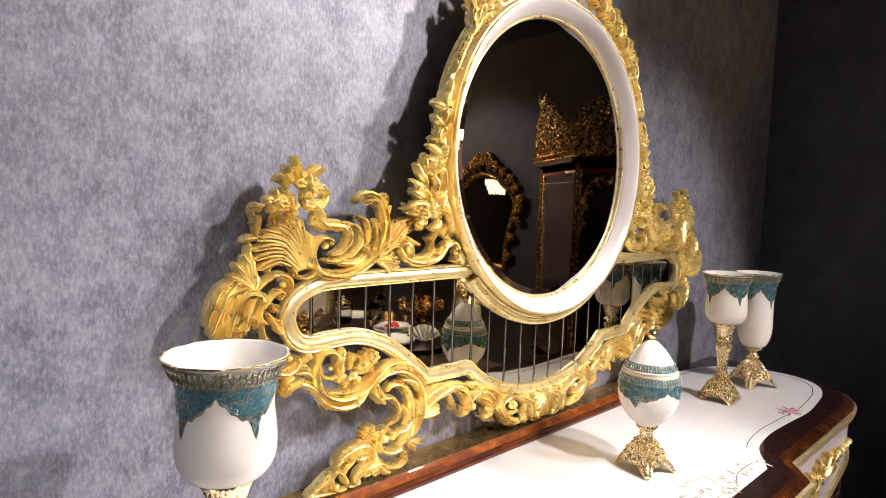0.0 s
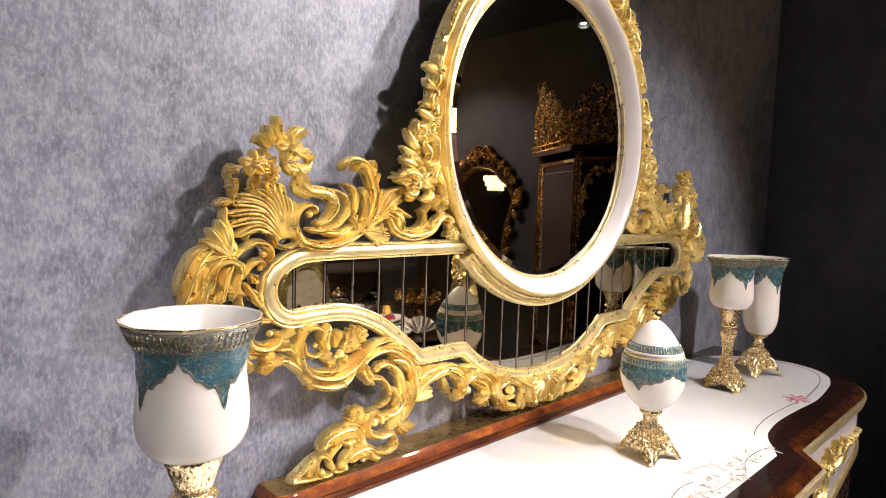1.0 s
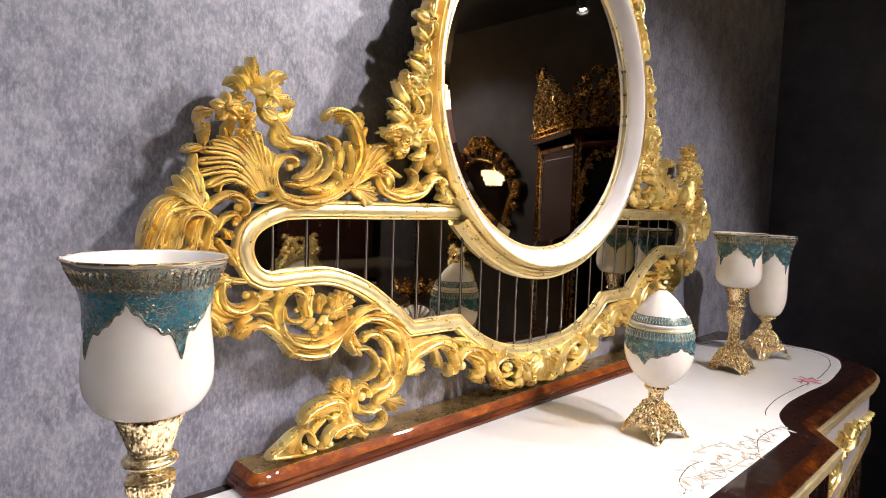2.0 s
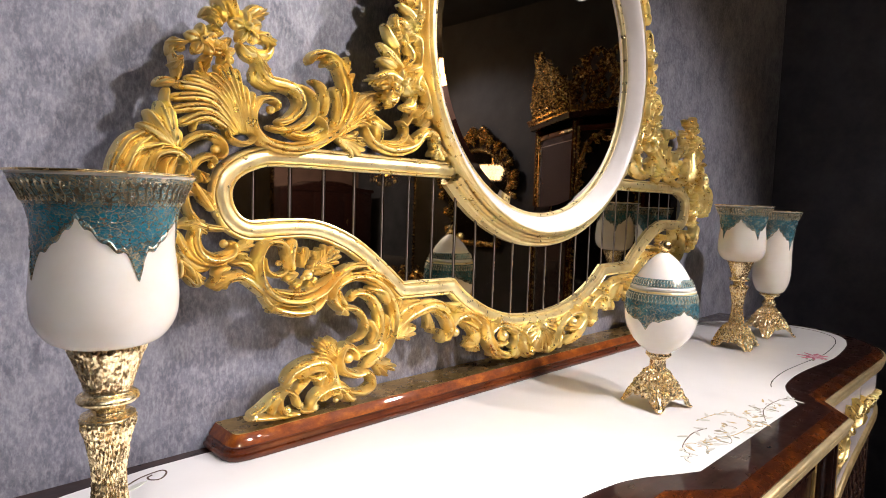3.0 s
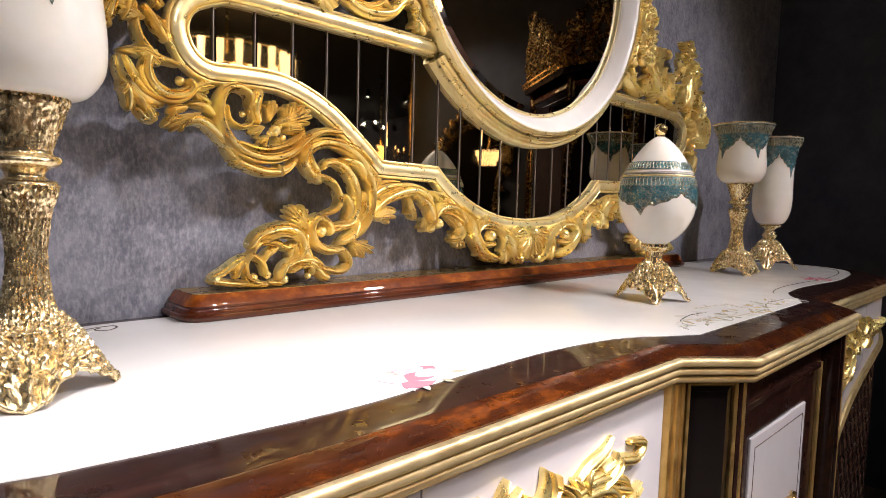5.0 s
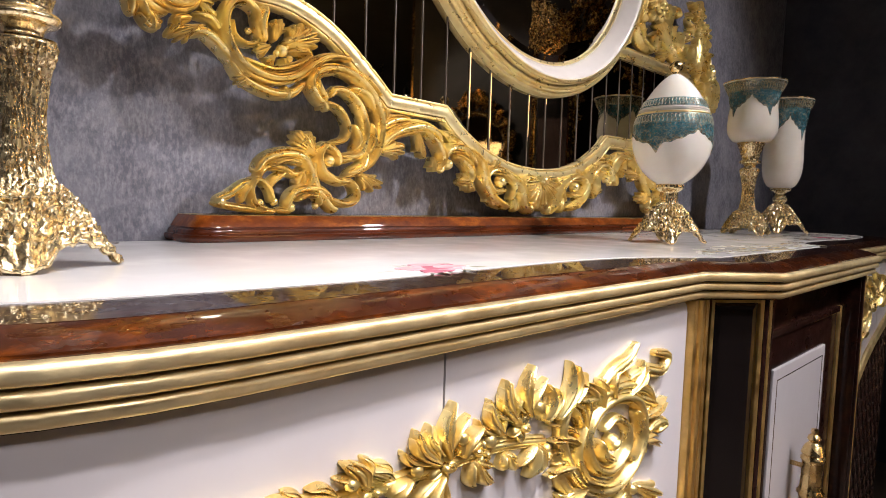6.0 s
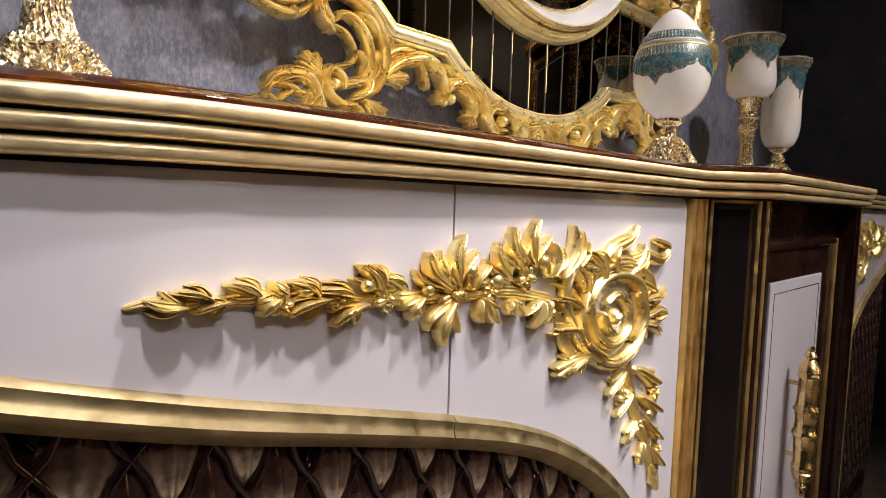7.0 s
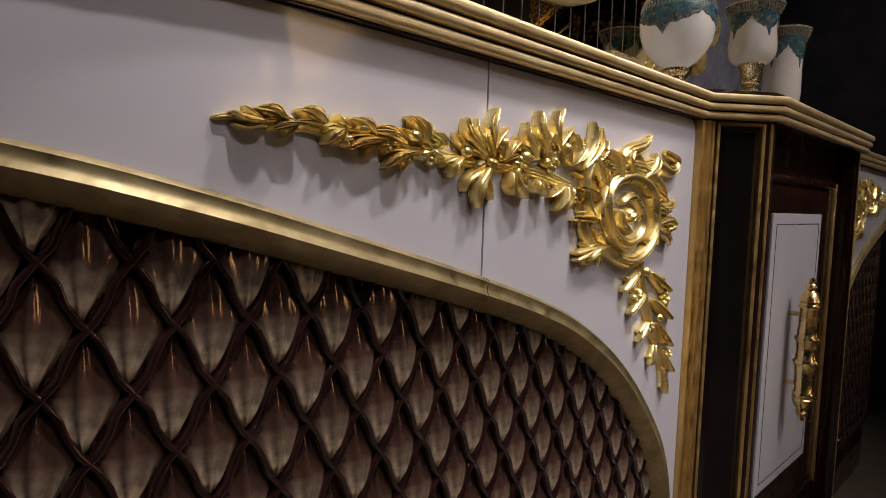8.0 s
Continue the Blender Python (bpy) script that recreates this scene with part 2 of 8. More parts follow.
def skin(bm, rings, closed_ring=True, closed_path=False, cap=True):
    """Joins rings of points with quads."""
    rows = [[bm.verts.new(v) for v in r] for r in rings]
    m = len(rows[0])
    for i in range(len(rows) if closed_path else len(rows) - 1):
        a, b = rows[i], rows[(i + 1) % len(rows)]
        for j in range(m if closed_ring else m - 1):
            k = (j + 1) % m
            bm.faces.new((a[j], a[k], b[k], b[j]))
    if cap and closed_ring and not closed_path:
        bm.faces.new(rows[0])
        bm.faces.new(rows[-1][::-1])
    return bm


def sweep(bm, path, profile, place, closed=False, closed_ring=True):
    """Moves a profile of (across, out) along a flat path; place(a, b, out) gives the point in space."""
    p = [Vector(q) for q in path]
    n, rings = len(p), []
    for i in range(n):
        a = p[i] - p[i - 1] if closed or i else p[1] - p[0]
        b = p[(i + 1) % n] - p[i] if closed or i < n - 1 else p[-1] - p[-2]
        na, nb = Vector((-a.y, a.x)).normalized(), Vector((-b.y, b.x)).normalized()
        w = (na + nb).normalized()
        w /= max(0.35, w.dot(na))
        rings.append([place(p[i].x + w.x * s, p[i].y + w.y * s, h) for s, h in profile])
    return skin(bm, rings, closed_ring, closed)


def prism(bm, outline, low, high, place):
    """A flat outline with thickness."""
    a = [bm.verts.new(place(x, y, low)) for x, y in outline]
    b = [bm.verts.new(place(x, y, high)) for x, y in outline]
    bm.faces.new(b)
    bm.faces.new(a[::-1])
    for i in range(len(a)):
        j = (i + 1) % len(a)
        bm.faces.new((a[i], a[j], b[j], b[i]))
    return bm


def lathe(profile, n=48, wobble=None, closed=False):
    """A turned body from (radius, height); wobble(angle, height, i) scales the radius."""
    bm = bmesh.new()
    rings = []
    for i, (r, z) in enumerate(profile):
        ring = []
        for j in range(n):
            a = 2 * math.pi * j / n
            k = wobble(a, z, i) if wobble else 1
            ring.append((r * k * math.cos(a), r * k * math.sin(a), z))
        rings.append(ring)
    return skin(bm, rings, True, closed, cap=not closed)


def flat(x, z, out):
    return (x, -out, z)


def plan(x, y, up):
    return (x, y, up)


# ---- the room ----
def wall(name, x0, y0, x1, y1, z1, mat, label):
    return tagged(part(name, boxed(x0, y0, 0, x1, y1, z1), mat), label, "wall", kind="structure")


wall("wall_north", -2.6, WALL, 4.45, WALL + 0.12, 3.1, WALLPAPER, "slate blue mottled wallpaper wall behind the sideboard")
wall("wall_east", 4.45, -2.98, 4.57, WALL + 0.12, 3.1, CHARCOAL, "dark charcoal painted showroom wall")
wall("wall_west", -2.72, -11.0, -2.6, WALL + 0.12, 3.1, CHARCOAL, "dark charcoal painted showroom wall")
wall("wall_south", -2.6, -11.12, 9.5, -11.0, 3.1, TERRACOTTA, "terracotta plastered far showroom wall")
wall("wall_far_east", 9.5, -11.12, 9.62, -2.86, 3.1, CHARCOAL, "dark charcoal painted showroom wall")
wall("wall_return", 4.57, -2.98, 9.5, -2.86, 3.1, CHARCOAL, "dark charcoal painted showroom wall")
wall("wall_partition", -2.6, -5.84, 4.20, -5.72, 3.1, CHARCOAL, "dark charcoal painted partition wall")
for x, y in ((4.235, -5.76), (4.51, -3.015)):
    tagged(part("trim", boxed(x - 0.034, y - 0.034, 0.0, x + 0.034, y + 0.034, 3.1, bevel=0.008), DARK_GOLD, None, "", 40), "gilt upright trim on the end of a wall", "trim", kind="structure")
wall("wall_pier", 3.20, 0.45, 4.45, WALL, 3.1, SLATE, "dark slate painted wall pier beside the sideboard")
tagged(part("floor", boxed(-2.72, -11.12, -0.1, 9.62, WALL + 0.12, 0.0), FLOOR), "brown polished stone tile floor", "floor", kind="structure")
tagged(part("ceiling", boxed(-2.72, -11.12, 3.1, 9.62, WALL + 0.12, 3.2), BLACK_CEILING), "matt black showroom ceiling", "ceiling", kind="structure")


# ---- the sideboard ----
def half_mirror(points, middle):
    """A left half outline closed by its reflection about x = middle."""
    return points + [(2 * middle - x, y) for x, y in points[::-1]]


FRONT = 0.4706                                                  # face of the side doors where they are flat
FLAT, BOW_R = 0.98, 0.36                                        # half width of the flat front, radius of the rounded ends


def setback(x):
    """How far the front curves back towards the rounded ends of the sideboard."""
    s = min(max(abs(x - CAB) - FLAT, 0.0), 0.97 * BOW_R)
    return BOW_R - math.sqrt(BOW_R ** 2 - s * s)


BOW = [(CAB - FLAT - BOW_R * math.sin(radians(a)), 0.449 + BOW_R * (1 - math.cos(radians(a)))) for a in (80, 70, 62, 54, 46, 38, 30, 22, 15, 8, 0)]
EDGE = half_mirror([(BOW[0][0] - 0.012, WALL - 0.005), (BOW[0][0] - 0.012, 0.86)] + BOW + [(0.992, 0.449), (1.079, 0.382)], CAB)   # outer line of the gilt moulding


def inset(path, d):
    """The open path moved inwards by d (towards the wall)."""
    p = [Vector(q) for q in path]
    out = []
    for i in range(len(p)):
        a = p[i] - p[i - 1] if i else p[1] - p[0]
        b = p[i + 1] - p[i] if i < len(p) - 1 else p[-1] - p[-2]
        na, nb = Vector((-a.y, a.x)).normalized(), Vector((-b.y, b.x)).normalized()
        w = (na + nb).normalized()
        w /= max(0.35, w.dot(na))
        out.append((p[i].x + w.x * d, p[i].y + w.y * d))
    return out


sideboard = thing("sideboard", "walnut and cream sideboard with gilt garlands and bronze lattice doors", "sideboard")
slab = bmesh.new()
prism(slab, inset(EDGE, 0.038), 0.886, TOP - 0.0008, plan)
worktop = part("worktop", slab, WALNUT, sideboard, "dark glossy walnut worktop")
bm = bmesh.new()
sweep(bm, EDGE, [(0.0385, TOP - 0.0010), (0.030, TOP - 0.0022), (0.020, TOP - 0.0048), (0.0085, TOP - 0.0098), (0.0085, TOP - 0.0125), (0.0385, TOP - 0.0125)], plan)
part("burl_bevel", bm, BURL, worktop, "amber burl veneer bevel", 40)
bm = bmesh.new()
for z, x, h in ((0.9190, 0.0, 0.0056), (0.9068, 0.0030, 0.0049), (0.8953, 0.0070, 0.0049)):                # three ridges with deep grooves between
    sweep(bm, EDGE, [(x + 0.012, z - h)] + [(x + 0.0065 * (1 - math.cos(radians(a)) ** 0.5), z + h * math.copysign(abs(math.sin(radians(a))) ** 0.8, a)) for a in (-86, -60, -35, -12, 12, 35, 60, 86)] + [(x + 0.012, z + h)], plan)
part("gilt_moulding", bm, EDGE_GOLD, worktop, "pale gold triple-ridged moulding", 50)
bm = bmesh.new()
sweep(bm, EDGE, [(0.0375, 0.8885), (0.0150, 0.8885), (0.0150, 0.9005), (0.0105, 0.9010), (0.0105, 0.9125), (0.0075, 0.9130), (0.0075, 0.9240), (0.0375, 0.9240)], plan)
part("fascia", bm, WALNUT, worktop, "dark grooves between the gilt ridges")

end = [(0.46, 1.035), (0.30, 1.010), (0.20, 0.955), (0.125, 0.865), (0.100, 0.765), (0.120, 0.670), (0.195, 0.598), (0.31, 0.562)]
ogee = [(0.31, 0.562), (0.42, 0.550), (0.55, 0.543), (0.70, 0.553), (0.84, 0.558), (0.955, 0.548), (1.015, 0.530), (1.065, 0.503), (1.112, 0.4795)]
inlay_half = [tuple(p) for p in spline(end, 6)][:-1] + [tuple(p) for p in spline(ogee, 6)]
bm = bmesh.new()
prism(bm, half_mirror(inlay_half, CAB), TOP - 0.02, TOP + 0.0003, plan)
inlay = part("inlay", bm, MARBLE, worktop, "glossy white lacquered inlay")

# carcass behind the doors
inner_bow = [(x + 0.10, y + 0.085) for x, y in BOW[::2]] + [(0.95, 0.534)]
bm = bmesh.new()
prism(bm, half_mirror([(BOW[0][0] + 0.08, WALL - 0.01)] + inner_bow + [(0.995, 0.534), (1.09, 0.46)], CAB), 0.08, 0.8880, plan)
part("carcass", bm, WALNUT, sideboard, "dark walnut carcass")
bm = bmesh.new()
prism(bm, half_mirror([(BOW[0][0] + 0.01, WALL - 0.008)] + [(x + 0.01, y + 0.03) for x, y in BOW[::2]] + [(0.99, 0.479), (1.082, 0.408)], CAB), 0.0, 0.08, plan)
part("base", bm, WALNUT, sideboard, "dark walnut plinth base")

ARCH = [(0.09, 0.803), (0.208, 0.780), (0.30, 0.757), (0.39, 0.732), (0.477, 0.708), (0.56, 0.684), (0.64, 0.658), (0.715, 0.625), (0.80, 0.571), (0.875, 0.500), (0.93, 0.425), (0.958, 0.330), (0.966, 0.187)]
ARCH_CURVE = [tuple(p) for p in spline(ARCH, 8)]


def arch_height(x):
    xs, zs = [p[0] for p in ARCH_CURVE], [p[1] for p in ARCH_CURVE]
    return float(np.interp(x, xs, zs))


def on_front(mirrored):
    """Places (x, height, out) on the curved face of a side door."""
    return lambda x, z, out: (2 * CAB - x if mirrored else x, FRONT + setback(x) - out, z)


SEAM = 0.5535


def side_door(mirrored):
    put = on_front(mirrored)
    last = 0.9655
    for x0, x1 in ((0.09, SEAM - 0.0012), (SEAM + 0.0012, 0.987)):
        bm = bmesh.new()
        rings = []
        stops = sorted({x0, x1} | {p[0] for p in ARCH_CURVE if x0 < p[0] < min(x1, last)} | ({0.972, 0.979, 0.984} if x1 > 0.9 else set()))
        for x in stops:
            low = arch_height(x) if x < last else 0.187
            high = 0.8878 if x < 0.97 else 0.8878 - 0.017 * (1 - math.sqrt(max(0, 1 - ((x - 0.97) / 0.017) ** 2)))
            rings.append([put(x, low, 0.0), put(x, high, 0.0), put(x, high, -0.02), put(x, low, -0.02)])
        skin(bm, rings)
        part("door_panel", bm, CREAM, sideboard, "off-white lacquered door panel", 30)
    pipe = [(-0.019, -0.022), (-0.018, -0.006), (-0.011, 0.003), (-0.008, 0.008), (-0.004, 0.0105), (0.000, 0.008), (0.003, 0.0065), (0.008, 0.0075), (0.011, 0.004), (0.012, 0.0), (0.012, -0.016)]
    for piece in ([p for p in ARCH_CURVE if p[0] < SEAM] + [(SEAM - 0.0006, arch_height(SEAM))], [(SEAM + 0.0006, arch_height(SEAM))] + [p for p in ARCH_CURVE if p[0] > SEAM]):
        bm = bmesh.new()
        sweep(bm, piece, pipe, put)
        part("arch_moulding", bm, OLIVE_GOLD, sideboard, "dull olive-gold arch moulding", 40)
    bm = bmesh.new()
    skin(bm, [[put(x, 0.12, -0.024), put(x, z, -0.024), put(x, z, -0.032), put(x, 0.12, -0.032)] for x, z in ARCH_CURVE])
    part("lattice_backing", bm, RIB, sideboard, "dark brown backing panel")


side_door(False)
side_door(True)


def pilaster(mirrored):
    def put(x, y, up):
        return (2 * CAB - x if mirrored else x, y, up)

    a, b = Vector((1.0193, 0.4533)), Vector((1.0819, 0.4038))
    d = (b - a).normalized()
    out = Vector((d.y, -d.x))
    def bead(p, q, w, deep, name, mat):
        bm = bmesh.new()
        quad = [p, q, q - out * deep, p - out * deep]
        prism(bm, [tuple(v) for v in quad], 0.08, 0.8878, put)
        bmesh.ops.bevel(bm, geom=[e for e in bm.edges if abs(e.verts[0].co.z - e.verts[1].co.z) > 0.1], offset=w, segments=2, profile=0.6, affect="EDGES")
        part(name, bm, mat, sideboard, "", 40)
    # fluted gilt stile beside the door
    for x0, x1, y in ((0.9885, 0.998, 0.461), (0.9985, 1.0085, 0.4565), (1.009, 1.0185, 0.455)):
        bm = bmesh.new()
        prism(bm, [(x0, y), (x1, y), (x1, 0.51), (x0, 0.51)], 0.08, 0.8878, put)
        bmesh.ops.bevel(bm, geom=[e for e in bm.edges if abs(e.verts[0].co.z - e.verts[1].co.z) > 0.1], offset=0.0022, segments=2, profile=0.6, affect="EDGES")
        part("gilt_stile", bm, STILE_GOLD, sideboard, "", 40)
    bead(a, a + d * 0.005, 0.0015, 0.02, "gilt_bead", STILE_GOLD)
    bead(b - d * 0.0125, b - d * 0.0065, 0.0015, 0.02, "gilt_bead", STILE_GOLD)
    bead(b - d * 0.006, b, 0.0015, 0.02, "walnut_bead", WALNUT)
    bm = bmesh.new()                                    # glass with broad ground bevels
    p, q = a + d * 0.0055, b - d * 0.013
    rings = []
    for cut, sink in ((0.0, 0.012), (0.0, 0.006), (0.0085, 0.0022)):
        rings.append([put(*(p + d * cut - out * sink), 0.085 + cut), put(*(q - d * cut - out * sink), 0.085 + cut), put(*(q - d * cut - out * sink), 0.8836 - cut), put(*(p + d * cut - out * sink), 0.8836 - cut)])
    skin(bm, rings)
    part("black_glass_panel", bm, BLACK_GLASS, sideboard, "glossy black glass pilaster panel with bevelled edge")
    bm = bmesh.new()
    p, q = a + d * 0.0055, b - d * 0.013
    prism(bm, [tuple(v) for v in (p, q, q - out * 0.015, p - out * 0.015)], 0.8840, 0.8878, put)
    part("gilt_cap", bm, STILE_GOLD, sideboard)
    for x0, x1, y, name, mat in ((1.0825, 1.092, 0.4025, "gilt_bead", STILE_GOLD), (1.0925, 1.101, 0.4025, "walnut_bead", WALNUT), (1.1015, 1.109, 0.406, "corner_stile", WALNUT)):
        bm = bmesh.new()
        prism(bm, [(x0, y), (x1, y), (x1, 0.46), (x0, 0.46)], 0.08, 0.8878, put)
        bmesh.ops.bevel(bm, geom=[e for e in bm.edges if abs(e.verts[0].co.z - e.verts[1].co.z) > 0.1], offset=0.0018, segments=2, profile=0.6, affect="EDGES")
        part(name, bm, mat, sideboard, "", 40)


pilaster(False)
pilaster(True)


def centre_door():
    y = 0.438
    left, right = 1.110, 2 * CAB - 1.110
    door = part("centre_door", boxed(left, y, 0.10, right, 0.48, 0.8875), WALNUT, sideboard, "dark walnut door with white panel")
    for x0, x1, z0, z1 in ((1.116, 1.130, 0.195, 0.826), (2 * CAB - 1.130, 2 * CAB - 1.116, 0.195, 0.826), (1.1305, 2 * CAB - 1.1305, 0.814, 0.826), (1.1305, 2 * CAB - 1.1305, 0.195, 0.207)):
        part("gilt_bead", boxed(x0, y - 0.006, z0, x1, y + 0.002, z1, bevel=0.0022), STILE_GOLD if x1 - x0 < 0.05 else WALNUT, door, "", 40)
    x0, x1, z0, z1 = 1.222, 1.508, 0.280, 0.763
    part("white_panel", boxed(x0, y - 0.004, z0, x1, y + 0.004, z1, bevel=0.002), CREAM, door, "white lacquered door panel")
    for a, b, c, d in ((x0 + 0.017, x0 + 0.0185, z0 + 0.018, z1 - 0.018), (x1 - 0.0185, x1 - 0.017, z0 + 0.018, z1 - 0.018), (x0 + 0.0186, x1 - 0.0186, z1 - 0.0195, z1 - 0.018), (x0 + 0.0186, x1 - 0.0186, z0 + 0.018, z0 + 0.0195)):
        part("inlay_line", boxed(a, y - 0.0046, c, b, y - 0.003, d), LINE_PAINT, door)
    # turned handle on two posts
    hx, hy = 1.342, 0.402
    prof = [(0.001, 0.118), (0.003, 0.117), (0.0035, 0.113), (0.0025, 0.110), (0.005, 0.107), (0.006, 0.102), (0.004, 0.098), (0.0075, 0.092),
            (0.0095, 0.084), (0.0105, 0.080), (0.0085, 0.077), (0.0105, 0.073), (0.0105, 0.070), (0.0085, 0.067), (0.009, 0.03), (0.0095, 0.024), (0.0115, 0.021),
            (0.0115, 0.017), (0.0095, 0.014), (0.0085, 0.0)]
    prof = [(r * 1.72, z * 1.09) for r, z in prof]
    prof = prof + [(r, -z) for r, z in prof[-2::-1]]
    def flute(a, z, i):
        return 1 + 0.05 * math.cos(10 * a) if abs(z) < 0.066 else 1
    handle = part("handle", lathe(prof, 40, flute), CAST_GOLD, door, "polished gilt turned handle", 50, pose(hx, hy, 0.524))
    for z in (0.062, -0.062):
        bm = bmesh.new()
        bmesh.ops.create_cone(bm, cap_ends=True, segments=14, radius1=0.004, radius2=0.004, depth=0.036, matrix=pose(0, 0.017, z, 90, 0, 0))
        part("handle_post", bm, CAST_GOLD, handle, "", 50)


centre_door()


# ---- bronze lattice leaves in the side doors ----
CELL_W, CELL_H = 0.0450, 0.081
NODE_X, NODE_Z = 0.2470, 0.6820                                 # one crossing of the ribs


def lattice_leaf():
    """One pointed leaf that fills a cell of the lattice, with a ridge and a raised, wavy rim."""
    bm = bmesh.new()
    w, h = 0.0212, 0.0385
    rows, cols = 12, 12
    grid = []
    for i in range(rows + 1):
        t = i / rows * 2 - 1
        half = w * (1 - abs(t) ** 1.25) ** 0.9 + 0.0004
        row = []
        for j in range(cols + 1):
            s = j / cols * 2 - 1
            low = 0.5 - 0.5 * t                     # the lower end stands proud, like a scale
            up = 0.001 + 0.011 * low * (1 - abs(t) ** 5) * (1 - 0.6 * s * s) + 0.006 * math.exp(-(s / 0.2) ** 2) * (1 - t * t) + 0.006 * math.exp(-((abs(s) - 0.62) / 0.2) ** 2) * max(0, 0.35 - t) * (1 + t) * 1.6
            row.append(bm.verts.new((s * half, -up, t * h + 0.004 * s * s)))
        grid.append(row)
    for i in range(rows):
        for j in range(cols):
            bm.faces.new((grid[i][j], grid[i][j + 1], grid[i + 1][j + 1], grid[i + 1][j]))
    return bm


def lattice(mirrored):
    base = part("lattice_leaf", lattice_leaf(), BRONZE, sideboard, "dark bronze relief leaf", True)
    mesh, first, joined = base.data, True, None
    ribs = bmesh.new()
    for row in range(-18, 2):
        for col in range(-1, 20):
            x = NODE_X - 4 * CELL_W + col * CELL_W + (CELL_W / 2 if row % 2 else 0)
            z = NODE_Z + CELL_H / 2 + row * CELL_H / 2 + 2 * CELL_H
            if x > 0.953 or x < 0.10 or z < 0.15 or z + 0.006 > arch_height(x) or (x > 0.944 and z > 0.3):
                continue
            turn = math.degrees(math.asin(min(max(CAB - FLAT - x, 0) / BOW_R, 1)))
            if mirrored:
                shift = pose(2 * CAB - x, FRONT + setback(x) + 0.0195, z, 0, 0, turn)
                if joined is None:
                    joined = bmesh.new()
                count = len(joined.verts)
                joined.from_mesh(mesh)
                joined.verts.ensure_lookup_table()
                bmesh.ops.transform(joined, matrix=shift, verts=joined.verts[count:])
                continue
            ob = base if first else new("lattice_leaf", mesh)
            first = False
            ob.parent = sideboard
            ob.matrix_basis = pose(x, FRONT + setback(x) + 0.0195, z, 0, 0, -turn)
            tagged(ob, "dark bronze relief leaf")
    if mirrored:
        bpy.data.objects.remove(base)
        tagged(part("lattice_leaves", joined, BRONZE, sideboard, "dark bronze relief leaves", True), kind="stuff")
    # the wavy ribs between the leaves
    put = on_front(mirrored)
    for way in (1, -1):
        for k in range(-24, 34):
            pts = []
            for i in range(0, 60):
                z = 0.13 + i / 59 * 0.67
                x = NODE_X + k * CELL_W + way * (z - NODE_Z) / CELL_H * CELL_W + way * 0.0022 * math.sin(2 * math.pi * (z - NODE_Z) / (CELL_H / 2))
                if 0.10 < x < 0.960 and z < arch_height(x) + 0.004:
                    pts.append((x, z))
                elif len(pts) > 2:
                    break
                else:
                    pts = []
            if len(pts) > 3:
                sweep(ribs, pts, [(-0.0027, -0.010), (-0.0023, 0.000), (-0.0013, 0.0026), (0, 0.0034), (0.0013, 0.0026), (0.0023, 0.000), (0.0027, -0.010)], lambda x, z, o: put(x, z, o - 0.010))
    part("lattice_rib", ribs, RIB, sideboard, "dark brown crossing ribs", True)


lattice(False)
lattice(True)


# ---- the mirror ----
BACK = 1.000                                                   # face of the glass
mirror = thing("wall_mirror", "large gilded mirror with oval glass and smoked glass strips", "mirror")


def on_mirror(side):
    """Places (offset from the middle, height, out) on the mirror; side 1 or -1."""
    return lambda u, z, out: (CX + side * u, BACK - out, z)


# stepped mahogany foot board
bm = bmesh.new()
foot = [(0.553, 1.058), (0.553, 0.992), (0.558, 0.977), (0.569, 0.967), (0.587, 0.963), (0.615, 0.962)]
foot = foot + [(2 * CAB - x, y) for x, y in foot[::-1]]
sweep(bm, foot, [(0.05, TOP + 0.0008), (0.002, TOP + 0.0008), (0.0, TOP + 0.003), (-0.001, TOP + 0.007), (0.0, TOP + 0.0105), (0.004, TOP + 0.0115), (0.004, TOP + 0.0145), (0.006, TOP + 0.018), (0.009, TOP + 0.0195), (0.009, TOP + 0.0215), (0.05, TOP + 0.0215)], plan)
part("foot_board_edge", bm, MAHOGANY, mirror, "polished red-brown stepped edge", 30)
bm = bmesh.new()
sweep(bm, foot, [(0.05, TOP + 0.0216), (0.0085, TOP + 0.0216), (0.0095, TOP + 0.024), (0.018, TOP + 0.0365), (0.0195, TOP + 0.038), (0.05, TOP + 0.038)], plan)
part("foot_board_bevel", bm, BURL_BRIGHT, mirror, "polished amber burl bevel", 30)
bm = bmesh.new()
prism(bm, inset(foot, 0.0195), TOP + 0.02, TOP + 0.0386, plan)
part("foot_board", bm, GILT_BOARD, mirror, "dull bronze-gilt foot board top")

A_IN, B_IN, ZC = 0.366, 0.3715, 1.700


def ellipse(a, b, n=96):
    return [(a * math.sin(2 * math.pi * i / n), ZC + b * math.cos(2 * math.pi * i / n)) for i in range(n)]


centre = on_mirror(1)
bm = bmesh.new()
sweep(bm, ellipse(A_IN, B_IN), [(-0.003, 0.0), (-0.002, 0.006), (0.001, 0.009), (0.004, 0.008), (0.006, 0.004), (0.006, 0.0)], centre, True)
part("oval_inner_bead", bm, PALE_GOLD, mirror, "pale gold inner bead", 50)
bm = bmesh.new()
sweep(bm, ellipse(A_IN, B_IN), [(0.006, 0.0), (0.006, 0.008), (0.012, 0.016), (0.022, 0.029), (0.033, 0.040), (0.038, 0.043), (0.041, 0.043), (0.041, 0.0)], centre, True)
part("oval_white_band", bm, IVORY, mirror, "ivory white lacquered band", 50)
bm = bmesh.new()
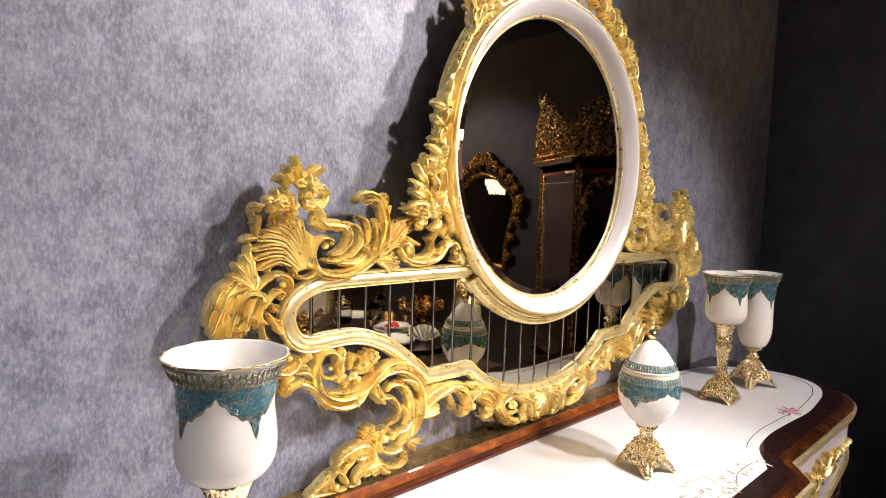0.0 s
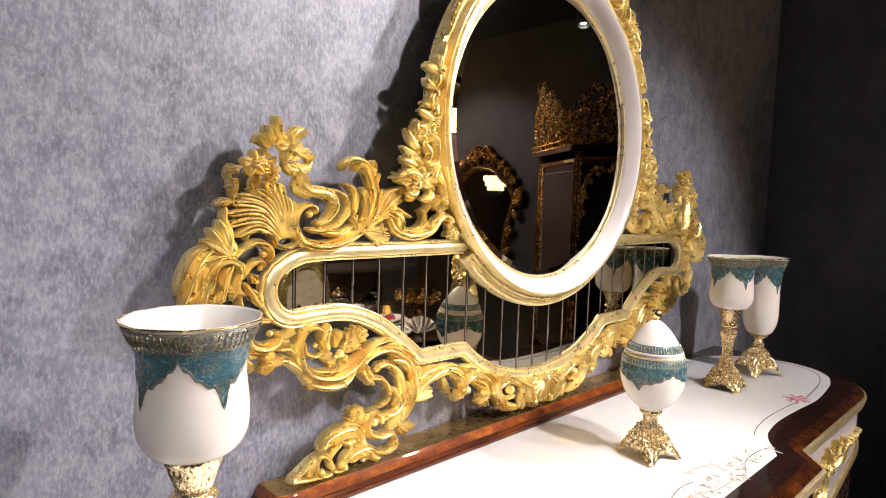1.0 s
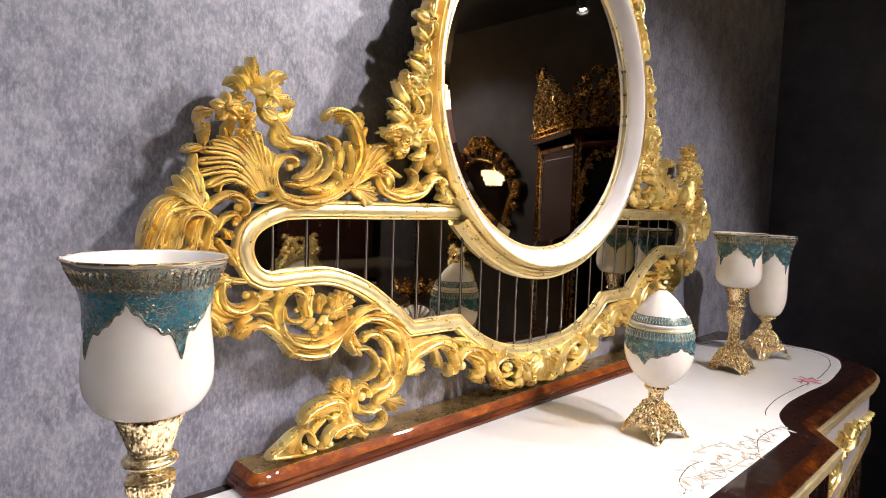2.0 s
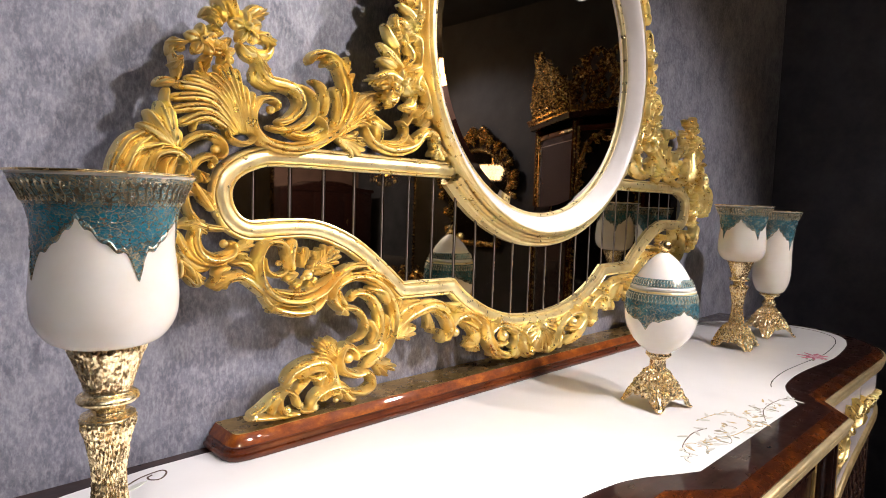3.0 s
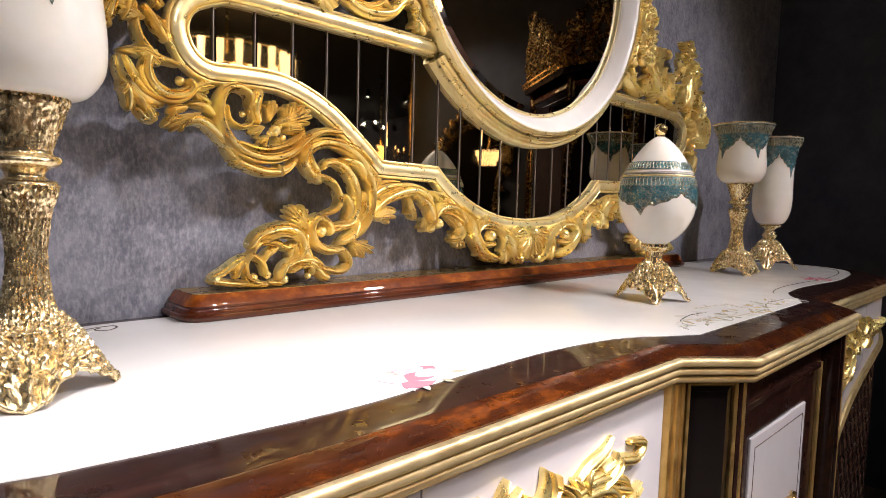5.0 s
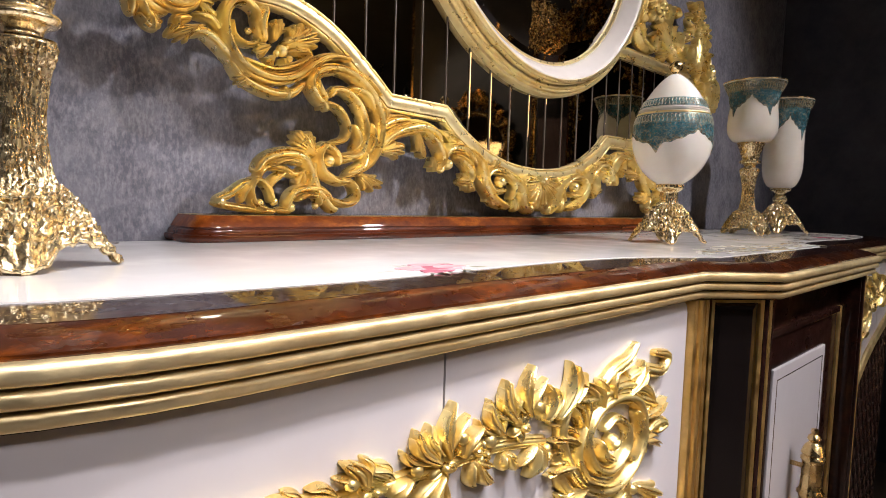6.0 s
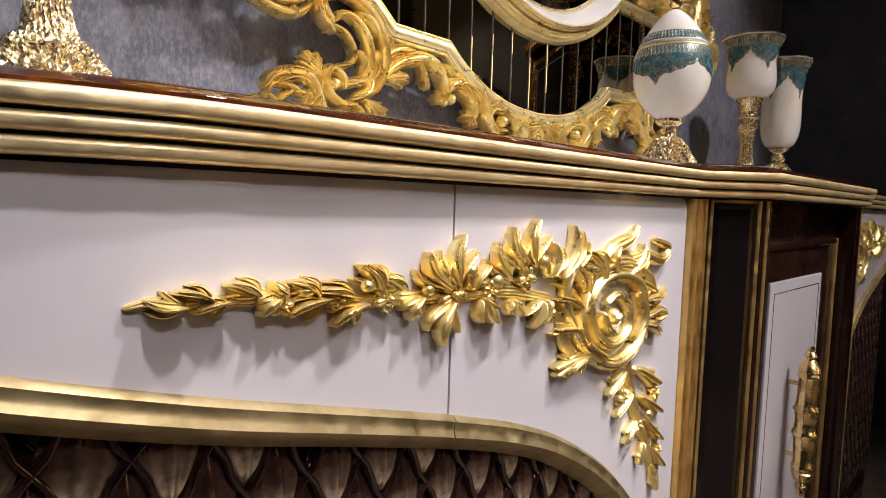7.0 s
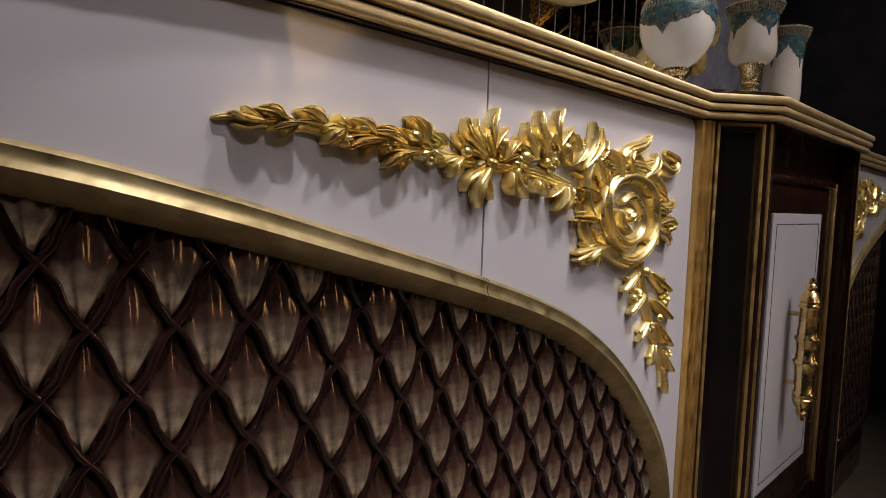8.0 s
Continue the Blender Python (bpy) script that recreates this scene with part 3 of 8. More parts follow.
sweep(bm, ellipse(A_IN, B_IN), [(0.041, 0.0), (0.041, 0.044), (0.0425, 0.0465), (0.045, 0.046), (0.0465, 0.041), (0.048, 0.039), (0.050, 0.039), (0.052, 0.034), (0.053, 0.0)], centre, True)
part("oval_gilt_bead", bm, PALE_GOLD, mirror, "pale gold outer bead", 35)
bm = bmesh.new()
arc = [(A_IN * math.sin(radians(a)), ZC + B_IN * math.cos(radians(a))) for a in range(134, 228, 2)]
sweep(bm, arc, [(0.053, 0.0), (0.053, 0.026), (0.055, 0.030), (0.058, 0.029), (0.0595, 0.024), (0.061, 0.022), (0.0625, 0.025), (0.066, 0.025), (0.068, 0.020), (0.069, 0.018), (0.071, 0.020), (0.075, 0.018), (0.078, 0.011), (0.078, 0.0)], centre)
part("oval_gilt_moulding", bm, PALE_GOLD, mirror, "ridged gold moulding under the oval", 35)
# plain gilt ground behind the carving that climbs both sides of the oval
for side in (1, -1):
    bm = bmesh.new()
    sweep(bm, [(side * A_IN * math.sin(radians(a)), ZC + B_IN * math.cos(radians(a))) for a in range(-118, 1, 4)][::side], [(0.050, 0.0), (0.050, 0.012), (0.070, 0.012), (0.078, 0.007), (0.080, 0.0)], centre)
    part("oval_ground", bm, GOLD, mirror, "plain gilt ground beside the oval", 40)
# oval glass with a bevelled rim
bm = bmesh.new()
rings = [[centre(x, z, h) for x, z in ellipse(A_IN + d, B_IN + d)] for d, h in ((0.004, -0.008), (0.004, 0.001), (-0.018, 0.0045))]
skin(bm, rings)
part("oval_glass", bm, MIRROR, mirror, "clear oval mirror glass")

# opening of the lower panel, left half: offset from the middle, height
LOWER = [(-0.312, 1.417), (-0.501, 1.417), (-0.690, 1.417), (-0.743, 1.410), (-0.784, 1.387), (-0.798, 1.352), (-0.785, 1.315), (-0.754, 1.296), (-0.699, 1.298), (-0.632, 1.296), (-0.560, 1.269), (-0.493, 1.222), (-0.439, 1.176)]
NOTCH = [(-0.439, 1.176), (-0.300, 1.174)]
BOWL = [(-0.300, 1.174), (-0.259, 1.141), (-0.186, 1.102), (-0.098, 1.077), (0.002, 1.069)]
lower_half = [tuple(p) for p in spline(LOWER, 6)] + [NOTCH[1]] + [tuple(p) for p in spline(BOWL, 6)][1:]
lower_path = lower_half + [(-u, z) for u, z in lower_half[-2::-1]]
bm = bmesh.new()
sweep(bm, lower_path, [(0.0175, -0.006), (0.0175, 0.007), (0.0168, 0.0105), (0.0150, 0.0112), (0.0136, 0.0095), (0.0128, 0.0060), (0.0120, 0.0098), (0.009, 0.0148), (0.003, 0.0172), (-0.004, 0.0165),
                       (-0.0085, 0.0130), (-0.0095, 0.0072), (-0.0106, 0.0115), (-0.0125, 0.0128), (-0.0145, 0.0110), (-0.0162, 0.006), (-0.0162, -0.006)], centre)
part("lower_gilt_moulding", bm, PALE_GOLD, mirror, "pale gold ridged moulding of the lower panel", 35)


def lower_edge(u):
    """Height of the lower panel's bottom edge at the offset u."""
    q = [(abs(a), b) for a, b in lower_half if b < 1.327]
    q.sort()
    return float(np.interp(abs(u), [a for a, _ in q], [b for _, b in q]))


def upper_edge(u):
    inside = abs(u) < A_IN + 0.03
    z = ZC - (B_IN + 0.03) * math.sqrt(max(0, 1 - (u / (A_IN + 0.03)) ** 2)) if inside else 9
    return min(1.417, z)


STRIP = 0.0647
for k in range(-12, 12):
    u0, u1 = k * STRIP - 0.031, (k + 1) * STRIP - 0.031
    u0, u1 = max(u0, -0.793), min(u1, 0.793)
    if u1 - u0 < 0.01:
        continue
    def end(u, low):
        if abs(u) > 0.732:
            s = 0.056 * math.sqrt(max(0, 1 - ((abs(u) - 0.732) / 0.062) ** 2))
            return 1.354 - s if low else 1.354 + s
        return lower_edge(u) if low else upper_edge(u)
    steps = [u0 + (u1 - u0) * i / 5 for i in range(6)]
    outline = [(u, end(u, True)) for u in steps] + [(u, end(u, False)) for u in steps[::-1]]
    mid = Vector((sum(u for u, _ in outline) / 12, sum(z for _, z in outline) / 12))
    bm = bmesh.new()
    def shrunk(d):
        return [(u + (d if u < mid.x else -d) * min(1, abs(u - mid.x) / (0.45 * (u1 - u0))), z + (d if z < mid.y else -d)) for u, z in outline]
    skin(bm, [[centre(u, z, -0.006) for u, z in shrunk(0.0006)], [centre(u, z, -0.001) for u, z in shrunk(0.0006)], [centre(u, z, 0.0) for u, z in shrunk(0.0042)]])
    part("bevelled_pane", bm, SMOKED, mirror, "smoked bevelled glass strip")
    if k > -12:
        z0, z1 = end(u0, True), end(u0, False)
        part("pane_joint", boxed(CX + u0 - 0.0007, BACK - 0.0010, z0, CX + u0 + 0.0007, BACK + 0.004, z1), GROUND_EDGE, mirror, "pale ground edge between panes")


# ---- gilded carving on the mirror ----
class Bag:
    """Carved pieces that make up one ornament: the first is the part, the others sit under it."""

    def __init__(self):
        self.pieces = []

    def piece(self, name):
        self.pieces.append((name, bmesh.new()))
        return self.pieces[-1][1]

    def link(self, name, parent, label, mat=None):
        first = None
        for kind, bm in self.pieces:
            ob = part(kind if first else name, bm, mat or GOLD, first or parent, "" if first else label, 65)
            first = first or ob


def carved(side):
    """As on_mirror, for the deep relief of the carving."""
    put = on_mirror(side)
    return lambda u, z, out: put(u, z, out * 1.2)


def stroke(bm, put, points, width, deep=0.014, lift=0.0, grooves=2, steps=5):
    """A carved, rounded and grooved ribbon along a curve: half widths at its start, middle and end, proud of the ground by deep."""
    line = spline(points, steps)
    run = [0.0]
    for p, q in zip(line, line[1:]):
        run.append(run[-1] + (q - p).length)
    total = run[-1]
    xs, ys = [p.x for p in line], [p.y for p in line]
    w0, w1, w2 = width
    r0, r1 = min(w0 * 1.3, total * 0.3), min(w2 * 1.3, total * 0.3)
    stops = sorted(set([r0 * k for k in (0.02, 0.12, 0.4, 0.8)] + [total - r1 * k for k in (0.02, 0.12, 0.4, 0.8)] + [v for v in run if r0 < v < total - r1]))
    rings = []
    for s in stops:
        t = s / total
        x, y = float(np.interp(s, run, xs)), float(np.interp(s, run, ys))
        e = total * 0.02
        d = Vector((float(np.interp(s + e, run, xs) - np.interp(s - e, run, xs)), float(np.interp(s + e, run, ys) - np.interp(s - e, run, ys)))).normalized()
        w = (w0 + (w1 - w0) * math.sin(math.pi * t)) if t < 0.5 else (w2 + (w1 - w2) * math.sin(math.pi * t))
        h = deep * (0.4 + 0.6 * w / max(width))
        for dist, r in ((s, r0), (total - s, r1)):
            if dist < r:
                k = math.sqrt(max(0, 1 - (1 - dist / r) ** 2))
                w, h = w * k, h * (0.25 + 0.75 * k)
        cuts = {1: (0.0,), 2: (-0.38, 0.42), 3: (-0.58, 0.0, 0.55)}[grooves]
        ring = []
        for j in range(15):
            a = math.sin((j / 7 - 1) * math.pi / 2 * 0.98)
            up = h * math.sqrt(max(0, 1 - a * a)) * (1 - sum(0.38 * math.exp(-((a - c) / 0.12) ** 2) for c in cuts))
            ring.append(put(x - d.y * w * a, y + d.x * w * a, lift + up))
        ring.append(put(x - d.y * w * 0.8, y + d.x * w * 0.8, lift - 0.005))
        ring.append(put(x + d.y * w * 0.8, y - d.x * w * 0.8, lift - 0.005))
        rings.append(ring)
    skin(bm, rings)


def leaf(bm, put, base, tip, width, lobes=5, deep=0.012, lift=0.004):
    """A fluted acanthus leaf whose lobes fan out from its base."""
    b, axis = Vector(base), Vector(tip) - Vector(base)
    across = Vector((-axis.y, axis.x)).normalized()
    for i in range(lobes):
        s = 2 * i / (lobes - 1) - 1
        end = b + axis * (1 - 0.32 * s * s) + across * width * s
        mid = b + axis * 0.52 + across * width * s * 0.42
        half = 1.45 * width / lobes
        stroke(bm, put, [b, mid, end], (half * 0.45, half, half * 0.6), deep * (1 - 0.15 * abs(s)), lift + 0.003 * (1 - abs(s)), 1, 4)


def dome(bm, put, c, r, deep, lift):
    rings = [[put(c[0] + r * k * math.cos(a), c[1] + r * k * math.sin(a), lift + deep * math.sqrt(max(0, 1 - k * k))) for a in (j * math.pi / 5 for j in range(10))] for k in (1.0, 0.85, 0.55, 0.15)]
    skin(bm, rings)


def flower(bm, put, c, r, deep=0.016, lift=0.008, petals=5):
    """A blossom with cupped petals round a button."""
    turn = (c[0] * 37) % 1.2
    for k in range(petals):
        a = turn + 2 * math.pi * k / petals
        d = Vector((math.cos(a), math.sin(a)))
        p = Vector(c)
        stroke(bm, put, [p + d * r * 0.12, p + d * r * 0.6, p + d * r], (r * 0.15, r * 0.37, r * 0.16), deep * 0.68, lift, 1, 4)
    dome(bm, put, c, r * 0.24, deep * 0.6, lift + deep * 0.5)


def upper_scroll(bag, put):
    stroke(bag.piece('shell_rib'), put, [(-0.780, 1.441), (-0.823, 1.465), (-0.862, 1.449)], (0.0036, 0.0081, 0.0065), 0.0192, 0.006, 1)
    stroke(bag.piece('shell_rib'), put, [(-0.778, 1.444), (-0.821, 1.476), (-0.872, 1.468)], (0.0036, 0.0081, 0.0065), 0.0192, 0.006, 1)
    stroke(bag.piece('shell_rib'), put, [(-0.775, 1.443), (-0.819, 1.488), (-0.873, 1.485)], (0.0036, 0.0081, 0.0065), 0.0192, 0.006, 1)
    stroke(bag.piece('shell_rib'), put, [(-0.772, 1.444), (-0.816, 1.497), (-0.868, 1.504)], (0.0036, 0.0081, 0.0065), 0.0192, 0.006, 1)
    stroke(bag.piece('shell_rib'), put, [(-0.771, 1.444), (-0.809, 1.502), (-0.852, 1.517)], (0.0036, 0.0081, 0.0065), 0.0192, 0.006, 1)
    stroke(bag.piece('shell_rib'), put, [(-0.769, 1.444), (-0.799, 1.499), (-0.834, 1.526)], (0.0036, 0.0081, 0.0065), 0.0192, 0.006, 1)
    stroke(bag.piece('shell_rib'), put, [(-0.768, 1.444), (-0.794, 1.504), (-0.820, 1.527)], (0.0036, 0.0081, 0.0065), 0.0192, 0.006, 1)
    stroke(bag.piece('shell_rib'), put, [(-0.766, 1.444), (-0.788, 1.505), (-0.808, 1.542)], (0.0036, 0.0081, 0.0065), 0.0192, 0.006, 1)
    stroke(bag.piece('shell_rib'), put, [(-0.764, 1.444), (-0.780, 1.502), (-0.795, 1.546)], (0.0036, 0.0081, 0.0065), 0.0192, 0.006, 1)
    stroke(bag.piece('shell_rib'), put, [(-0.760, 1.444), (-0.774, 1.499), (-0.781, 1.540)], (0.0036, 0.0081, 0.0065), 0.0192, 0.006, 1)
    stroke(bag.piece('shell_rib'), put, [(-0.758, 1.444), (-0.766, 1.492), (-0.768, 1.518)], (0.0049, 0.0108, 0.0087), 0.0192, 0.006, 1)
    stroke(bag.piece('shell_rib'), put, [(-0.755, 1.444), (-0.761, 1.480), (-0.752, 1.510)], (0.0036, 0.0081, 0.0065), 0.0192, 0.006, 1)
    stroke(bag.piece('shell_rib'), put, [(-0.752, 1.442), (-0.755, 1.472), (-0.747, 1.496)], (0.0036, 0.0081, 0.0065), 0.0192, 0.006, 1)
    stroke(bag.piece('scroll'), put, [(-0.797, 1.453), (-0.791, 1.436), (-0.773, 1.429), (-0.756, 1.433), (-0.749, 1.443)], (0.003, 0.0048, 0.0026), 0.0192, 0.01, 2)
    stroke(bag.piece('scroll'), put, [(-0.841, 1.441), (-0.836, 1.455), (-0.808, 1.460), (-0.791, 1.449)], (0.003, 0.0048, 0.0026), 0.0168, 0.004, 2)
    stroke(bag.piece('scroll'), put, [(-0.710, 1.486), (-0.710, 1.498), (-0.726, 1.503), (-0.743, 1.495), (-0.753, 1.475), (-0.749, 1.452), (-0.731, 1.436), (-0.693, 1.429), (-0.652, 1.436), (-0.612, 1.458), (-0.584, 1.486), (-0.570, 1.514), (-0.547, 1.531), (-0.518, 1.542)], (0.0048, 0.011, 0.0058), 0.0252, 0.004, 2)
    dome(bag.piece('scroll_eye'), put, (-0.719, 1.487), 0.0073, 0.0089, 0.006)
    stroke(bag.piece('scroll'), put, [(-0.747, 1.569), (-0.740, 1.544), (-0.724, 1.530), (-0.697, 1.527), (-0.678, 1.520), (-0.670, 1.499), (-0.689, 1.476), (-0.710, 1.468)], (0.0077, 0.0122, 0.0064), 0.0216, 0.004, 2)
    stroke(bag.piece('scroll'), put, [(-0.725, 1.460), (-0.694, 1.457), (-0.662, 1.470), (-0.641, 1.494), (-0.644, 1.517), (-0.658, 1.528), (-0.675, 1.532)], (0.0048, 0.0077, 0.0038), 0.0192, 0.003, 2)
    stroke(bag.piece('scroll'), put, [(-0.704, 1.464), (-0.684, 1.453), (-0.653, 1.452), (-0.626, 1.469), (-0.616, 1.489)], (0.0051, 0.009, 0.0051), 0.0168, 0.002, 2)
    stroke(bag.piece('scroll'), put, [(-0.624, 1.487), (-0.620, 1.513), (-0.630, 1.537), (-0.649, 1.544)], (0.0048, 0.0067, 0.0038), 0.018, 0.003, 2)
    stroke(bag.piece('scroll'), put, [(-0.651, 1.569), (-0.648, 1.581), (-0.627, 1.589), (-0.603, 1.581), (-0.587, 1.555), (-0.578, 1.522), (-0.588, 1.493), (-0.607, 1.460)], (0.0067, 0.012, 0.0058), 0.024, 0.004, 3)
    stroke(bag.piece('scroll'), put, [(-0.629, 1.569), (-0.618, 1.578), (-0.605, 1.568)], (0.0038, 0.0067, 0.0029), 0.024, 0.008, 2)
    leaf(bag.piece('acanthus_leaf'), put, (-0.586, 1.544), (-0.582, 1.594), 0.015, 5, 0.0161, 0.004)
    leaf(bag.piece('acanthus_leaf'), put, (-0.582, 1.536), (-0.566, 1.569), 0.0088, 3, 0.0138, 0.004)
    stroke(bag.piece('scroll'), put, [(-0.612, 1.456), (-0.599, 1.485), (-0.596, 1.513), (-0.604, 1.541)], (0.0051, 0.0083, 0.0051), 0.0192, 0.004, 2)
    stroke(bag.piece('scroll'), put, [(-0.643, 1.486), (-0.630, 1.481), (-0.623, 1.462), (-0.636, 1.448)], (0.0038, 0.0067, 0.0029), 0.018, 0.005, 2)
    leaf(bag.piece('acanthus_leaf'), put, (-0.607, 1.455), (-0.528, 1.532), 0.0375, 7, 0.0184, 0.006)
    leaf(bag.piece('acanthus_leaf'), put, (-0.603, 1.457), (-0.538, 1.442), 0.025, 6, 0.0172, 0.005)
    leaf(bag.piece('acanthus_leaf'), put, (-0.567, 1.495), (-0.503, 1.525), 0.0175, 4, 0.0161, 0.006)
    stroke(bag.piece('scroll'), put, [(-0.540, 1.482), (-0.522, 1.457), (-0.480, 1.444), (-0.430, 1.453), (-0.398, 1.481), (-0.371, 1.480), (-0.362, 1.457), (-0.377, 1.440)], (0.0064, 0.0122, 0.0064), 0.0216, 0.003, 2)
    stroke(bag.piece('scroll'), put, [(-0.533, 1.492), (-0.512, 1.483), (-0.508, 1.462), (-0.520, 1.447)], (0.0064, 0.0102, 0.0051), 0.0192, 0.004, 2)
    stroke(bag.piece('scroll'), put, [(-0.518, 1.502), (-0.499, 1.490), (-0.477, 1.482)], (0.0032, 0.0051, 0.0028), 0.0144, 0.004, 2)
    stroke(bag.piece('scroll'), put, [(-0.460, 1.499), (-0.445, 1.488), (-0.451, 1.466), (-0.474, 1.455), (-0.500, 1.457)], (0.0051, 0.0083, 0.0051), 0.018, 0.004, 2)
    stroke(bag.piece('scroll'), put, [(-0.451, 1.485), (-0.432, 1.512), (-0.426, 1.536), (-0.447, 1.549)], (0.0051, 0.0096, 0.0051), 0.018, 0.003, 2)
    stroke(bag.piece('scroll'), put, [(-0.409, 1.496), (-0.392, 1.525), (-0.405, 1.554), (-0.415, 1.577), (-0.438, 1.574), (-0.441, 1.558)], (0.0077, 0.0109, 0.0051), 0.0204, 0.004, 2)
    dome(bag.piece('scroll_eye'), put, (-0.429, 1.565), 0.0069, 0.0084, 0.006)
    stroke(bag.piece('scroll'), put, [(-0.414, 1.500), (-0.402, 1.522), (-0.410, 1.540)], (0.0048, 0.0077, 0.0042), 0.0168, 0.003, 2)
    stroke(bag.piece('scroll'), put, [(-0.422, 1.470), (-0.391, 1.486), (-0.366, 1.474), (-0.371, 1.449)], (0.006, 0.0096, 0.0053), 0.0192, 0.006, 2)
    leaf(bag.piece('acanthus_leaf'), put, (-0.375, 1.469), (-0.337, 1.436), 0.0187, 4, 0.0161, 0.005)
    leaf(bag.piece('acanthus_leaf'), put, (-0.418, 1.452), (-0.454, 1.474), 0.0125, 4, 0.0161, 0.005)
    flower(bag.piece('flower'), put, (-0.491, 1.562), 0.026, 0.018, 0.008)
    leaf(bag.piece('acanthus_leaf'), put, (-0.498, 1.548), (-0.518, 1.527), 0.01, 3, 0.0161, 0.005)
    leaf(bag.piece('acanthus_leaf'), put, (-0.477, 1.561), (-0.447, 1.547), 0.01, 3, 0.0161, 0.005)
    leaf(bag.piece('acanthus_leaf'), put, (-0.494, 1.574), (-0.539, 1.561), 0.0088, 3, 0.0161, 0.005)
    leaf(bag.piece('acanthus_leaf'), put, (-0.471, 1.547), (-0.489, 1.524), 0.0088, 3, 0.0161, 0.005)
    stroke(bag.piece('scroll'), put, [(-0.487, 1.570), (-0.492, 1.591), (-0.491, 1.614)], (0.0032, 0.0051, 0.0028), 0.0144, 0.002, 2)
    leaf(bag.piece('acanthus_leaf'), put, (-0.489, 1.582), (-0.460, 1.593), 0.0088, 3, 0.0161, 0.005)
    leaf(bag.piece('acanthus_leaf'), put, (-0.489, 1.598), (-0.515, 1.600), 0.0088, 3, 0.0161, 0.005)
    leaf(bag.piece('acanthus_leaf'), put, (-0.489, 1.602), (-0.464, 1.622), 0.0088, 3, 0.0161, 0.005)


def end_curl(bag, put):
    stroke(bag.piece('scroll'), put, [(-0.870, 1.414), (-0.894, 1.431), (-0.918, 1.443)], (0.0048, 0.0115, 0.0072), 0.0216, 0.008, 2)
    stroke(bag.piece('scroll'), put, [(-0.870, 1.414), (-0.891, 1.441), (-0.907, 1.464)], (0.0048, 0.0115, 0.0072), 0.0216, 0.008, 2)
    stroke(bag.piece('scroll'), put, [(-0.870, 1.414), (-0.882, 1.449), (-0.891, 1.478)], (0.0048, 0.0115, 0.0072), 0.0216, 0.008, 2)
    stroke(bag.piece('scroll'), put, [(-0.870, 1.414), (-0.876, 1.445), (-0.876, 1.471)], (0.0048, 0.0115, 0.0072), 0.0216, 0.008, 2)
    stroke(bag.piece('scroll'), put, [(-0.870, 1.414), (-0.870, 1.429), (-0.867, 1.444)], (0.0048, 0.0115, 0.0072), 0.0216, 0.008, 2)
    stroke(bag.piece('scroll'), put, [(-0.851, 1.376), (-0.856, 1.399), (-0.876, 1.409), (-0.897, 1.401), (-0.904, 1.378), (-0.905, 1.356)], (0.0058, 0.0096, 0.0067), 0.024, 0.008, 2)
    stroke(bag.piece('scroll'), put, [(-0.860, 1.413), (-0.885, 1.419), (-0.914, 1.411), (-0.932, 1.392), (-0.939, 1.362)], (0.0058, 0.0096, 0.0067), 0.024, 0.004, 2)
    stroke(bag.piece('scroll'), put, [(-0.894, 1.412), (-0.911, 1.395), (-0.918, 1.370), (-0.916, 1.348)], (0.0058, 0.0086, 0.0067), 0.0216, 0.004, 2)
    stroke(bag.piece('scroll'), put, [(-0.913, 1.406), (-0.925, 1.387), (-0.930, 1.355)], (0.0048, 0.0077, 0.0058), 0.0192, 0.004, 2)
    stroke(bag.piece('scroll'), put, [(-0.875, 1.402), (-0.886, 1.391), (-0.888, 1.368)], (0.0038, 0.0067, 0.0048), 0.0192, 0.012, 2)
    stroke(bag.piece('scroll'), put, [(-0.863, 1.413), (-0.845, 1.430), (-0.821, 1.438), (-0.801, 1.430), (-0.796, 1.413), (-0.806, 1.404)], (0.0048, 0.0072, 0.0048), 0.0204, 0.004, 2)
    dome(bag.piece('scroll_eye'), put, (-0.807, 1.418), 0.0078, 0.0095, 0.006)
    stroke(bag.piece('scroll'), put, [(-0.846, 1.381), (-0.836, 1.399), (-0.817, 1.407), (-0.807, 1.396)], (0.0048, 0.0067, 0.0048), 0.0192, 0.004, 2)
    dome(bag.piece('scroll_eye'), put, (-0.813, 1.394), 0.006, 0.0074, 0.006)
    stroke(bag.piece('scroll'), put, [(-0.895, 1.499), (-0.884, 1.505), (-0.867, 1.506)], (0.0048, 0.0077, 0.0042), 0.0192, 0.006, 2)
    stroke(bag.piece('scroll'), put, [(-0.877, 1.499), (-0.880, 1.480), (-0.872, 1.465)], (0.0048, 0.0067, 0.0048), 0.0168, 0.004, 2)
    leaf(bag.piece('acanthus_leaf'), put, (-0.861, 1.513), (-0.866, 1.542), 0.0103, 4, 0.0161, 0.004)
    stroke(bag.piece('scroll'), put, [(-0.863, 1.509), (-0.866, 1.533), (-0.872, 1.551)], (0.0038, 0.0067, 0.0029), 0.0168, 0.003, 2)
    leaf(bag.piece('acanthus_leaf'), put, (-0.825, 1.507), (-0.836, 1.541), 0.0075, 3, 0.0161, 0.005)
    stroke(bag.piece('scroll'), put, [(-0.853, 1.373), (-0.850, 1.331), (-0.828, 1.305), (-0.793, 1.299)], (0.0038, 0.0072, 0.0048), 0.018, 0.002, 2)
    stroke(bag.piece('scroll'), put, [(-0.843, 1.371), (-0.829, 1.348), (-0.812, 1.326)], (0.0038, 0.0077, 0.0038), 0.018, 0.004, 2)
